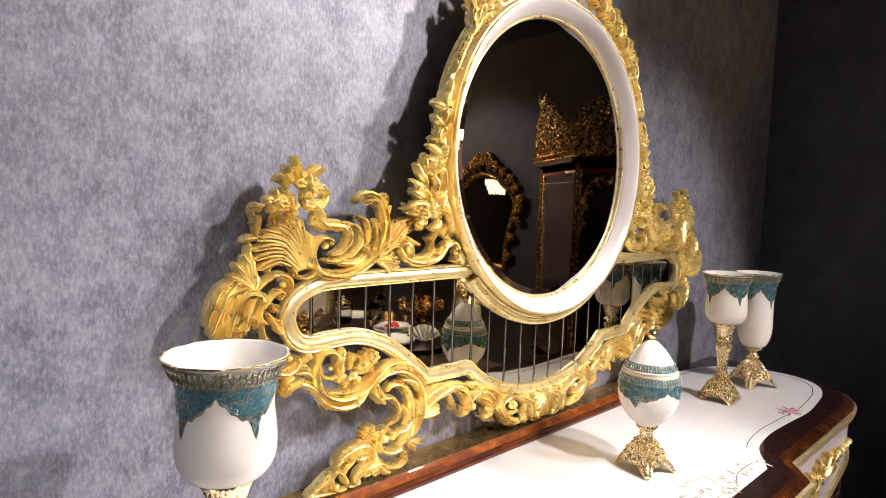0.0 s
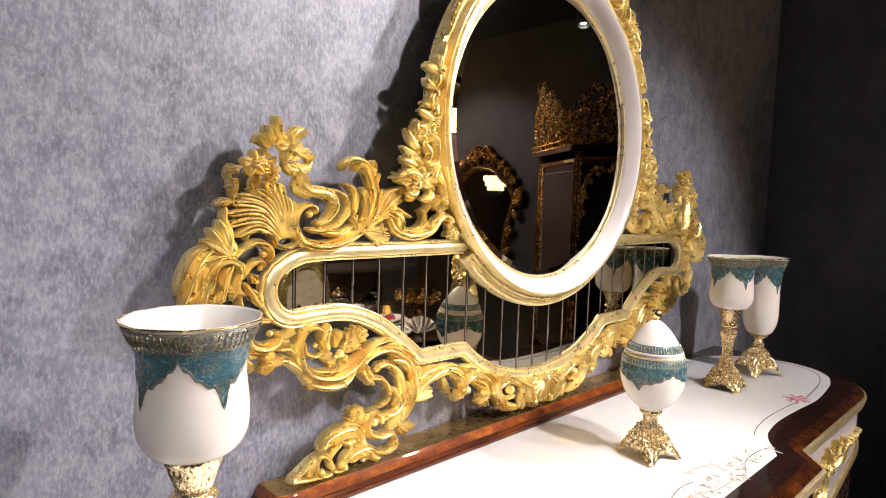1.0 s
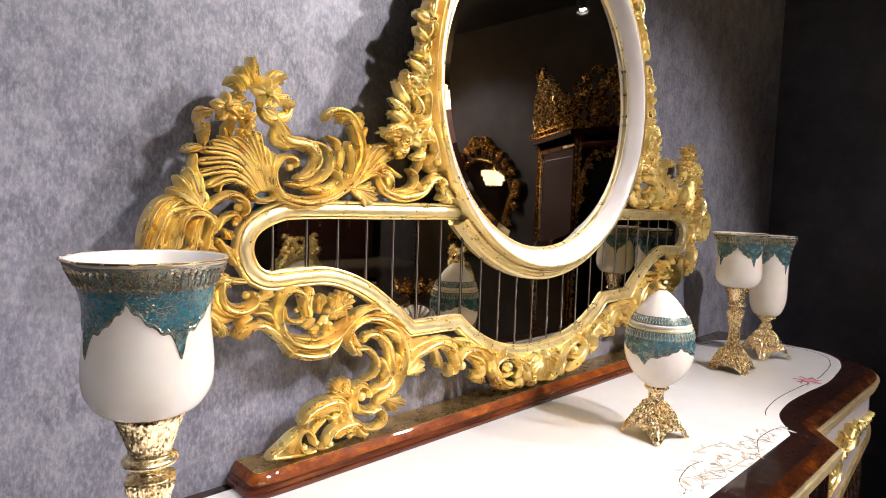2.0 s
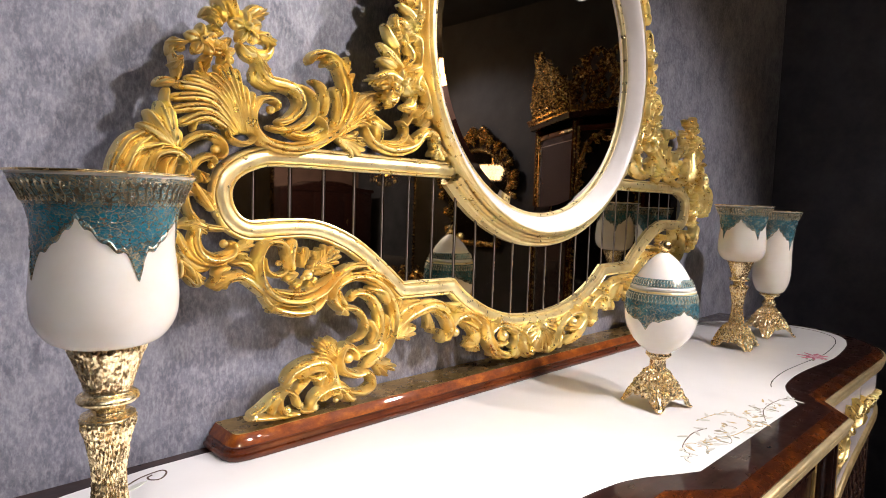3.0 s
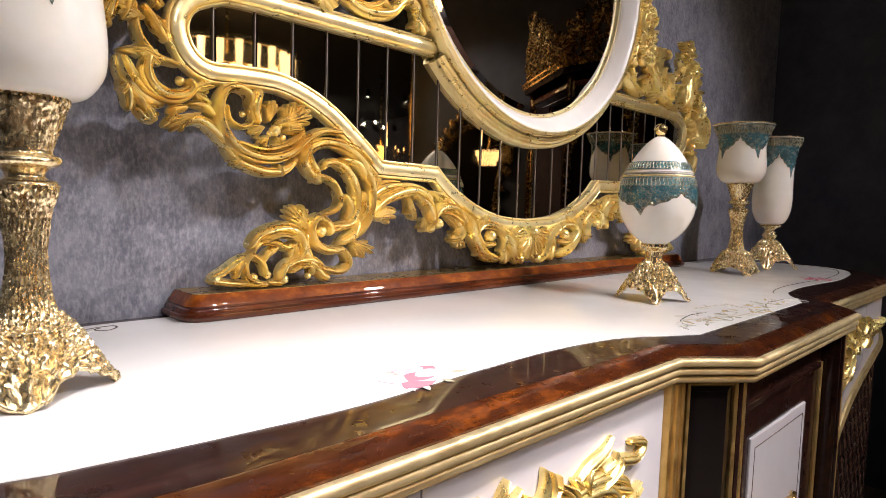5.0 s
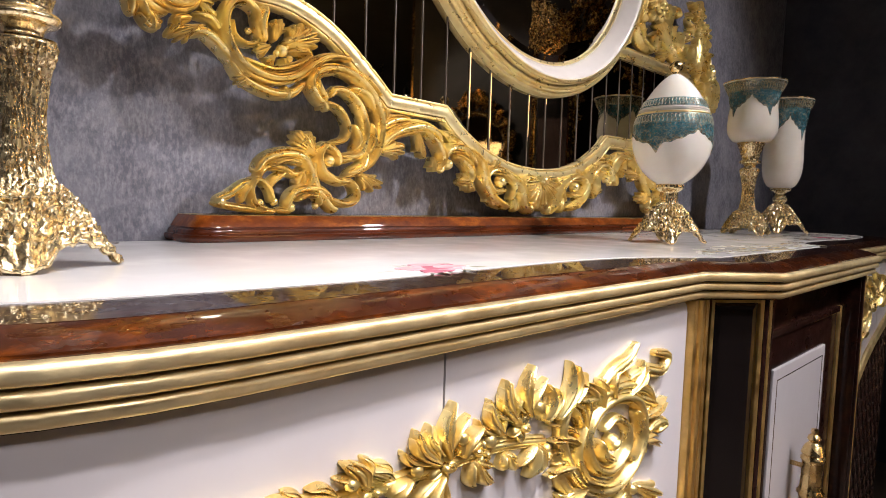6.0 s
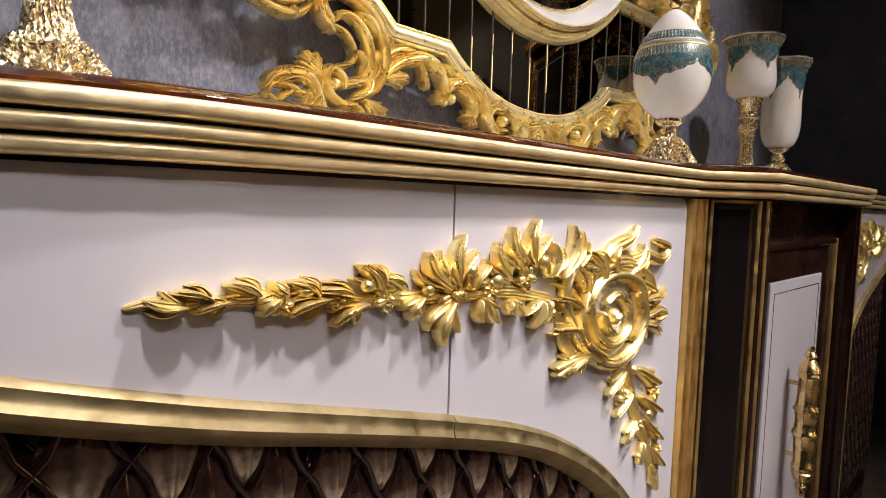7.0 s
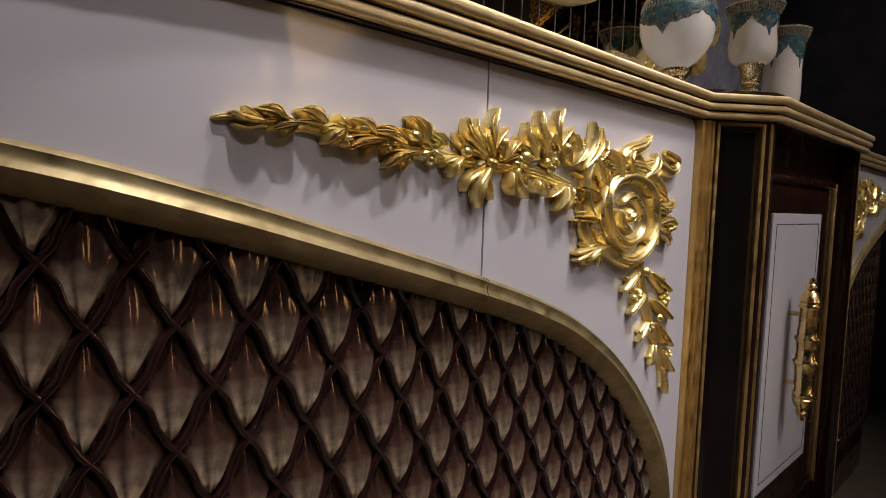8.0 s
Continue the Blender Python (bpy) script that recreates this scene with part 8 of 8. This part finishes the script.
def leaning_mirror(at):
    m = thing("console_mirror", "arched gilt-framed mirror with carved flower crest on dark wall", "mirror", at)
    half = [(-0.30, 0.95), (-0.33, 1.25), (-0.40, 1.48), (-0.41, 1.58), (-0.34, 1.70), (-0.26, 1.75), (-0.18, 1.82), (0.0, 1.86)]
    path = [tuple(p) for p in spline(half + [(-x, z) for x, z in half[-2::-1]], 5)]
    bm = bmesh.new()
    prism(bm, path, 0.0, 0.01, flat)
    part("glass", bm, MIRROR, m, "clear mirror glass")
    bm = bmesh.new()
    sweep(bm, path + [path[0]], [(-0.03, 0), (-0.03, 0.03), (-0.01, 0.045), (0.012, 0.035), (0.02, 0.02), (0.02, 0)], flat)
    part("frame", bm, DARK_GOLD, m, "carved aged gold frame", 40)
    bm = bmesh.new()
    put = lambda a, b, o: (a, -0.03 - o, b)
    for s in (1, -1):
        for x, z, tx, tz in ((0.41, 1.55, 0.52, 1.66), (0.40, 1.50, 0.52, 1.54), (0.41, 1.46, 0.50, 1.38), (0.35, 1.70, 0.45, 1.76), (0.28, 1.75, 0.37, 1.86), (0.20, 1.82, 0.29, 1.93), (0.12, 1.86, 0.19, 1.99), (0.04, 1.88, 0.09, 2.04), (0.34, 1.2, 0.41, 1.30), (0.31, 1.02, 0.38, 1.12)):
            leaf(bm, put, (s * x, z), (s * tx, tz), 0.05, 4, 0.025, 0.0)
            flower(bm, put, (s * (x + tx) / 2, (z + tz) / 2), 0.04, 0.02, 0.01)
        stroke(bm, put, [(s * 0.05, 1.90), (s * 0.13, 1.98), (s * 0.06, 2.06), (s * 0.01, 2.0)], (0.012, 0.02, 0.008), 0.03, 0)
        stroke(bm, put, [(s * 0.42, 1.48), (s * 0.51, 1.56), (s * 0.48, 1.65), (s * 0.42, 1.60)], (0.012, 0.02, 0.008), 0.03, 0)
    flower(bm, put, (0, 2.0), 0.06, 0.03, 0.01)
    part("crest", bm, DARK_GOLD, m, "carved gold flower crest", 50)
    return m


leaning_mirror(pose(4.45, -2.08, 0, 0, 0, -90))


def chandelier(at, r, tiers, length):
    """Rings of long crystal bars, each ring smaller and lower than the last."""
    drop = 3.1 - at.translation.z
    c = thing("chandelier", "tiered crystal chandelier glowing amber below dark ceiling", "chandelier", at)
    rod = bmesh.new()
    bmesh.ops.create_cone(rod, cap_ends=True, segments=10, radius1=0.012, radius2=0.012, depth=drop, matrix=Matrix.Translation((0, 0, drop / 2)))
    part("rod", rod, CAST_GOLD, c, "gilt rod", True)
    for k in range(tiers):
        rr, z = r * (1 - 0.17 * k), -0.82 * length * k
        ring = [(rr + 0.03 * length * math.cos(t), z + 0.05 * length * math.sin(t)) for t in (i * math.pi / 3 for i in range(6))]
        tier = part("tier_ring", lathe(ring, 40, None, True), CAST_GOLD, c, "gilt ring", True)
        bm = bmesh.new()
        count = int(24 * (1 - 0.15 * k))
        for j in range(count):
            a = 2 * math.pi * j / count
            bmesh.ops.create_cone(bm, cap_ends=True, segments=6, radius1=0.12 * length, radius2=0.15 * length, depth=length * (0.9 + 0.1 * (j % 2)), matrix=Matrix.Translation((rr * math.cos(a), rr * math.sin(a), z - length * 0.5)))
        tagged(part("crystal_drops", bm, CRYSTAL_GLOW, tier, "lit amber crystal drops"), kind="stuff")
    return c


chandelier(pose(3.07, -4.37, 2.62), 0.66, 4, 0.24)
chandelier(pose(1.74, -4.29, 1.93), 0.18, 3, 0.085)


def armed_chandelier(at):
    """A lit amber lantern with curved gilt arms, candle cups and hanging drops."""
    drop = 3.1 - at.translation.z
    c = thing("chandelier", "gilt armed chandelier with amber lantern and crystal drops", "chandelier", at)
    part("rod", lathe([(0.012, 0.12), (0.012, drop)], 10), CAST_GOLD, c, "gilt rod", True)
    part("lantern", lathe([(0.02, -0.14), (0.05, -0.12), (0.06, 0.0), (0.055, 0.10), (0.02, 0.119)], 20), LANTERN, c, "glowing amber lantern", 40)
    for k in range(8):
        a = 2 * math.pi * k / 8
        bm = bmesh.new()
        line = spline([(0.05, -0.10), (0.18, -0.16), (0.30, -0.10), (0.36, 0.0)], 5)
        rings = [[((p.x + 0.009 * math.cos(t) * 0.7) * math.cos(a) - 0.009 * math.sin(t) * math.sin(a), (p.x + 0.009 * math.cos(t) * 0.7) * math.sin(a) + 0.009 * math.sin(t) * math.cos(a), p.y + 0.006 * math.cos(t)) for t in (i * math.pi / 3 for i in range(6))] for p in line]
        skin(bm, rings)
        arm = part("arm", bm, CAST_GOLD, c, "curved gilt arm", True)
        spot = Matrix.Translation((0.36 * math.cos(a), 0.36 * math.sin(a), 0.0))
        part("candle_cup", lathe([(0.008, 0.0), (0.035, 0.012), (0.04, 0.022), (0.012, 0.024), (0.012, 0.05)], 12), CAST_GOLD, arm, "", 40, spot)
        part("candle", lathe([(0.010, 0.0505), (0.012, 0.07), (0.004, 0.10)], 10), CRYSTAL_DIM, arm, "small amber bulb", True, spot)
        for r, z in ((0.36, -0.05), (0.22, -0.20), (0.10, -0.26)):
            part("crystal_drop", lathe([(0.002, 0.0), (0.012, -0.025), (0.016, -0.045), (0.002, -0.07)], 8), CRYSTAL_DROP, arm, "clear crystal drop", 30, Matrix.Translation((r * math.cos(a), r * math.sin(a), z + 0.03)))
    return c


armed_chandelier(pose(6.09, -5.59, 1.86))


def track_spot(eye, target):
    s = thing("track_spotlight", "black track spotlight hanging from the ceiling, switched on", "spotlight", look(eye, target), "ceiling spotlights")
    bm = lathe([(0.030, 0.16), (0.045, 0.15), (0.048, 0.02), (0.046, 0.012), (0.043, 0.012), (0.040, 0.05), (0.02, 0.06)], 28)
    part("housing", bm, BLACK_METAL, s, "black cylindrical housing", 40)
    bm = bmesh.new()
    bmesh.ops.create_circle(bm, cap_ends=True, segments=24, radius=0.024, matrix=Matrix.Translation((0, 0, 0.035)))
    part("lens", bm, LAMP_GLOW, s, "glowing lens")
    bm = bmesh.new()
    up = look(eye, target).to_3x3().inverted() @ Vector((0, 0, 1))
    p = Vector((0, 0, 0.10))
    q = p + up * (3.1 - (Vector(eye) + look(eye, target).to_3x3() @ p).z)
    bmesh.ops.create_cone(bm, cap_ends=True, segments=10, radius1=0.008, radius2=0.008, depth=(q - p).length, matrix=Matrix.Translation((p + q) / 2) @ (q - p).to_track_quat("Z", "Y").to_matrix().to_4x4())
    part("arm", bm, BLACK_METAL, s, "thin black arm", True)
    return s


for eye, target, watts, cone in SPOTS:
    track_spot(Vector(eye) + (Vector(eye) - Vector(target)).normalized() * 0.045, target)
for x, y in ((4.01, -0.71), (7.36, -9.15), (7.96, -9.38), (8.68, -9.61), (6.52, -6.52), (7.27, -6.40), (6.42, -8.47), (4.94, -7.78)):
    track_spot((x, y, 2.86), (x - 0.3, y + 0.4, 0.8))
for x, y in ((7.39, -9.75), (7.90, -9.85), (8.47, -10.13), (8.58, -9.40), (8.53, -8.90), (9.25, -9.50)):
    track_spot((x, y, 2.86), (1.4, 1.0, 1.3))


def dining_table(at):
    t = thing("dining_table", "dining table with dark glossy walnut top on gilt pedestal", "dining table", at)
    bm = bmesh.new()
    prism(bm, [(0.42 * math.cos(a), 0.62 * math.sin(a)) for a in (i * math.pi / 24 for i in range(48))], 0.735, 0.765, plan)
    part("tabletop", bm, WALNUT, t, "dark glossy walnut tabletop")
    bm = lathe([(0.30, 0.0), (0.30, 0.04), (0.12, 0.08), (0.08, 0.30), (0.14, 0.50), (0.10, 0.65), (0.25, 0.735)], 32)
    part("pedestal", bm, DARK_GOLD, t, "carved gold pedestal", 40)
    return t


dining_table(pose(2.33, -0.98, 0, 0, 0, 12))


def dining_chair(at):
    c = thing("dining_chair", "gilded dining chair with beige upholstered oval back", "chair", at, "chairs round the dining table")
    oval = [(0.20 * math.sin(2 * math.pi * i / 40), 0.76 + 0.24 * math.cos(2 * math.pi * i / 40)) for i in range(40)]
    bm = bmesh.new()
    prism(bm, oval, -0.03, 0.03, flat)
    part("backrest", bm, UPHOLSTERY, c, "beige upholstered back")
    bm = bmesh.new()
    sweep(bm, oval, [(-0.02, -0.03), (-0.02, 0.04), (0.0, 0.055), (0.02, 0.045), (0.045, 0.05), (0.06, 0.03), (0.06, -0.03)], flat, True)
    frame_part = part("back_frame", bm, GOLD, c, "carved gold oval frame", 40)
    bm = bmesh.new()
    gold_crest(bm, lambda a, b, o: (a, -0.03 - o, 1.00 + b), 0.34, 0.17, 3)
    part("crest", bm, GOLD, frame_part, "carved gold crest", 50)
    bm = bmesh.new()
    gold_crest(bm, lambda a, b, o: (a, -0.035 - o, 0.53 + b), 0.26, 0.17, 5)
    part("back_carving", bm, DARK_GOLD, c, "carved gold shell at the foot of the back", 50)
    part("seat", boxed(-0.26, -0.52, 0.40, 0.26, 0.02, 0.49, bevel=0.03), UPHOLSTERY, c, "beige upholstered seat", 40)
    for x in (-0.22, 0.22):
        for y in (-0.48, -0.02):
            bm = lathe([(0.016, 0.0), (0.022, 0.05), (0.018, 0.10), (0.026, 0.34), (0.03, 0.40)], 16)
            part("leg", bm, DARK_GOLD, c, "", 40, pose(x, y, 0))
    return c


first_chair = dining_chair(pose(2.84, -0.72, 0, 0, 0, -58))
copy_thing(first_chair, pose(2.44, -2.06, 0, 0, 0, 168))


def table_setting(at):
    p = thing("dinner_plate", "white china plate on the dining table", "plate", at, "place settings")
    part("plate", lathe([(0.02, 0.002), (0.08, 0.003), (0.13, 0.016), (0.132, 0.019), (0.128, 0.019), (0.08, 0.007), (0.02, 0.006)], 36), PORCELAIN, p, "", True)
    return p


def napkin(at):
    """A starched napkin folded into a fan."""
    p = thing("napkin", "white starched napkin folded into fan on dining table", "napkin", at, "place settings")
    bm = bmesh.new()
    rings = []
    for i in range(17):
        a = radians(20 + 140 * i / 16)
        fold = 0.014 * (1 if i % 2 else -1)
        rings.append([(0.012 * math.cos(a), fold * 0.2 - 0.001, 0.012 * math.sin(a)), (0.105 * math.cos(a), fold - 0.001, 0.105 * math.sin(a)), (0.105 * math.cos(a), fold + 0.001, 0.105 * math.sin(a)), (0.012 * math.cos(a), fold * 0.2 + 0.001, 0.012 * math.sin(a))])
    skin(bm, rings)
    part("cloth", bm, PORCELAIN, p)
    return p


first_plate = table_setting(pose(2.13, -0.62, 0.766))
for x, y, z in ((2.13, -0.62, 0.7705), (2.13, -0.62, 0.775), (2.34, -0.87, 0.766), (2.40, -1.35, 0.766)):
    copy_thing(first_plate, pose(x, y, z))
napkin(pose(2.29, -0.53, 0.763, 0, 0, 40))


def wine_glass(at):
    g = thing("wine_glass", "clear stemmed wine glass on the dining table", "glass", at, "place settings")
    part("glass", lathe([(0.03, 0.0), (0.03, 0.002), (0.004, 0.008), (0.004, 0.07), (0.03, 0.09), (0.036, 0.12), (0.03, 0.16), (0.028, 0.16), (0.034, 0.12), (0.028, 0.092), (0.002, 0.078)], 24), CLEAR, g, "", True)
    return g


CLEAR = material("clear_glass", (0.95, 0.95, 0.95), 0.02, 0.0, Transmission_Weight=1.0, IOR=1.45)
first_glass = wine_glass(pose(2.27, -0.99, 0.766))
for x, y in ((2.20, -0.93), (2.49, -1.20)):
    copy_thing(first_glass, pose(x, y, 0.766))


def candy_jar(at):
    j = thing("glass_jar", "clear glass jar with lid on the dining table", "jar", at)
    part("jar", lathe([(0.045, 0.0), (0.055, 0.01), (0.062, 0.06), (0.055, 0.11), (0.045, 0.125), (0.042, 0.125), (0.051, 0.108), (0.057, 0.06), (0.05, 0.014), (0.01, 0.008)], 32), CLEAR, j, "", True)
    part("lid", lathe([(0.048, 0.126), (0.05, 0.132), (0.03, 0.15), (0.01, 0.158), (0.014, 0.17), (0.004, 0.18)], 32), CAST_GOLD, j, "gilt lid", True)
    return j


candy_jar(pose(2.215, -1.24, 0.766))


def flower_dish(at):
    d = thing("flower_dish", "white dish with red flowers on the dining table", "dish", at)
    part("dish", lathe([(0.03, 0.0), (0.05, 0.004), (0.10, 0.03), (0.098, 0.032), (0.05, 0.010), (0.01, 0.008)], 36), PORCELAIN, d, "", True)
    rng = random.Random(9)
    for k in range(5):
        bm = bmesh.new()
        flower(bm, lambda a, b, o: (a, b, 0.02 + o), (rng.uniform(-0.045, 0.045), rng.uniform(-0.045, 0.045)), 0.03, 0.02, 0.0)
        part("blossom", bm, RED_PETAL, d, "red flower", 50)
    return d


def centrepiece(at):
    c = thing("centrepiece", "gilded openwork bowl on the dining table", "bowl", at)
    part("foot", lathe([(0.07, 0.0), (0.072, 0.008), (0.03, 0.02), (0.018, 0.05), (0.03, 0.065)], 28), DARK_GOLD, c, "turned gilt foot", 40)
    bowl = part("bowl", lathe([(0.03, 0.0655), (0.09, 0.08), (0.13, 0.11), (0.135, 0.115), (0.125, 0.112), (0.085, 0.086), (0.01, 0.075)], 36), DARK_GOLD, c, "gilt bowl", 40)
    for k in range(10):
        a = 2 * math.pi * k / 10
        bm = bmesh.new()
        on = lambda u, v, o: ((0.135 + o) * math.cos(a) - u * math.sin(a), (0.135 + o) * math.sin(a) + u * math.cos(a), 0.108 + v)
        stroke(bm, on, [(-0.03, 0.0), (0.0, 0.025), (0.025, 0.045), (0.005, 0.06), (-0.008, 0.045)], (0.006, 0.010, 0.004), 0.012, 0.0)
        flower(bm, on, (0.03, 0.012), 0.018, 0.01, 0.0)
        part("scroll", bm, DARK_GOLD, bowl, "", 50)
    return c


centrepiece(pose(2.60, -0.91, 0.766))
RED_PETAL = material("red_petal", (0.42, 0.03, 0.04), 0.5)
flower_dish(pose(2.34, -0.87, 0.7725))


def wardrobe(at):
    """A broad dark cabinet with an arched top rail."""
    w = thing("wardrobe", "broad dark walnut cabinet with arched top against far wall", "cabinet", at)
    part("body", boxed(-1.2, -0.55, 0.08, 1.2, 0.0, 1.50, bevel=0.01), WALNUT, w, "dark walnut body", 40)
    top = [(-1.24, 1.501), (1.24, 1.501)] + [tuple(p) for p in spline([(1.24, 1.56), (0.8, 1.60), (0.4, 1.70), (0.0, 1.73), (-0.4, 1.70), (-0.8, 1.60), (-1.24, 1.56)], 5)]
    bm = bmesh.new()
    prism(bm, top, 0.0, 0.58, flat)
    part("top_rail", bm, WALNUT, w, "arched walnut top rail")
    part("plinth", boxed(-1.15, -0.52, 0.0, 1.15, -0.02, 0.0795), WALNUT, w)
    for x in (-0.8, 0.0, 0.8):
        door = part("door", boxed(x - 0.38, -0.575, 0.12, x + 0.38, -0.551, 1.47, bevel=0.006), WALNUT, w, "dark walnut panelled door", 40)
        part("door_handle", boxed(x + 0.30, -0.60, 0.75, x + 0.315, -0.576, 0.90, bevel=0.004), CAST_GOLD, door, "gilt handle", 40)
    return w


wardrobe(pose(7.79, -10.30, 0, 0, 0, 180))


# ---- paintwork on the white inlay ----
def painted(name, points, width, mat, label="", closed=False):
    bm = bmesh.new()
    sweep(bm, points, [(-width, TOP + 0.0004), (-width, TOP + 0.0008), (width, TOP + 0.0008), (width, TOP + 0.0004)], plan, closed)
    return part(name, bm, mat, inlay, label)


border = inset(half_mirror(inlay_half, CAB), 0.030)
painted("painted_border", [p for p in border if p[0] > 1.70], 0.0011, LINE_PAINT, "fine painted umber line")


def rose(x, y, r, seed):
    rng = random.Random(seed)
    for k in range(11):
        a, d = rng.uniform(0, 6.3), r * rng.uniform(0.0, 0.75)
        bm = bmesh.new()
        c = Vector((x + d * math.cos(a), y + 0.7 * d * math.sin(a)))
        out = [(c.x + r * 0.42 * math.cos(t) * (1 + 0.2 * math.sin(3 * t + k)), c.y + r * 0.30 * math.sin(t)) for t in (i * math.pi / 6 for i in range(12))]
        prism(bm, out, TOP + 0.0004, TOP + 0.0011 + 0.00004 * k, plan)
        part("painted_petal", bm, ROSE_DEEP if k % 3 == 0 else ROSE, inlay, "pink painted rose petal")
    for k in range(12):
        a = rng.uniform(0, 6.3)
        d = r * rng.uniform(0.95, 1.5)
        blade(x + d * math.cos(a), y + 0.55 * d * math.sin(a), 0.011 * rng.uniform(0.6, 1.2), 0.0035, a + rng.uniform(-0.6, 0.6), PALE_LEAF if k % 3 else LEAF_PAINT)


level = [0.0]


def blade(x, y, half, wide, turn, mat):
    """A small painted leaf, pointed at both ends."""
    c, s = math.cos(turn), math.sin(turn)
    pts = [(-1, 0), (-0.5, 0.8), (0, 1), (0.5, 0.7), (1, 0), (0.5, -0.7), (0, -1), (-0.5, -0.8)]
    bm = bmesh.new()
    level[0] += 0.00001
    prism(bm, [(x + half * u * c - wide * v * s, y + half * u * s + wide * v * c) for u, v in pts], TOP + 0.0004, TOP + 0.00065 + level[0], plan)
    part("painted_leaf", bm, mat, inlay)


PALE_LEAF = material("painted_pale_leaf", (0.66, 0.66, 0.60), 0.2)


def scrolls(x0, x1, y, n, seed):
    rng = random.Random(seed)
    for k in range(n):
        x = x0 + (x1 - x0) * (k + 0.5) / n
        s = rng.choice((1, -1))
        yy = y + rng.uniform(-0.018, 0.022)
        w = 0.022 * rng.uniform(0.7, 1.4)
        painted("painted_scroll", spline([(x - w, yy), (x - w * 0.3, yy + s * 0.018), (x + w * 0.6, yy + s * 0.010), (x + w * 0.5, yy - s * 0.004), (x + w * 0.1, yy)], 5), 0.0006, LEAF_PAINT if k % 3 else OCHRE_PAINT)
        for m in range(9):
            blade(x + rng.uniform(-0.04, 0.04), yy + rng.uniform(-0.022, 0.022), 0.010 * rng.uniform(0.5, 1.3), 0.0026, rng.uniform(0, 3.1), (OCHRE_PAINT, LEAF_PAINT, PALE_LEAF)[m % 3])


OCHRE_PAINT = material("painted_ochre", (0.56, 0.44, 0.24), 0.2)
ROSE_DEEP = material("painted_deep_rose", (0.60, 0.20, 0.27), 0.2)
rose(0.640, 0.574, 0.046, 1)
rose(2.137, 0.587, 0.038, 2)
scrolls(1.17, 1.58, 0.519, 6, 3)
for line, paint in (([(1.308, 0.551), (1.257, 0.557), (1.185, 0.542), (1.159, 0.518), (1.131, 0.513)], LINE_PAINT), ([(1.444, 0.491), (1.515, 0.517), (1.600, 0.518), (1.648, 0.504), (1.629, 0.485)], LINE_PAINT),
                    ([(1.332, 0.581), (1.390, 0.574), (1.436, 0.558), (1.420, 0.530)], OCHRE_PAINT), ([(1.198, 0.501), (1.232, 0.520), (1.271, 0.521), (1.315, 0.502), (1.413, 0.496)], OCHRE_PAINT)):
    path = spline(line, 6)
    painted("painted_vine", path, 0.0009, paint)
    for k in range(2, len(path) - 1, 3):
        d = path[k + 1] - path[k - 1]
        side = 1 if k % 2 else -1
        blade(path[k].x - side * d.y * 0.3, path[k].y + side * d.x * 0.3, 0.012, 0.0030, math.atan2(d.y, d.x) + side * 0.8, (OCHRE_PAINT, LEAF_PAINT, PALE_LEAF)[k % 3])
for k in range(7):
    blade(2.137 + 0.032 * math.cos(k * 0.9), 0.587 + 0.020 * math.sin(k * 0.9), 0.020, 0.0035, k * 0.9, ROSE_DEEP)
painted("painted_scroll", spline([(0.419, 0.997), (0.443, 1.011), (0.472, 1.016), (0.475, 1.003), (0.462, 0.989), (0.450, 0.994), (0.449, 1.004), (0.457, 1.009)], 6), 0.0014, LINE_PAINT, "painted umber scroll")
for x, y, half, turn in ((0.400, 0.975, 0.030, 0.9), (0.425, 0.985, 0.022, 0.4), (0.380, 0.950, 0.024, 1.2)):
    blade(x, y, half, 0.005, turn, PALE_LEAF)
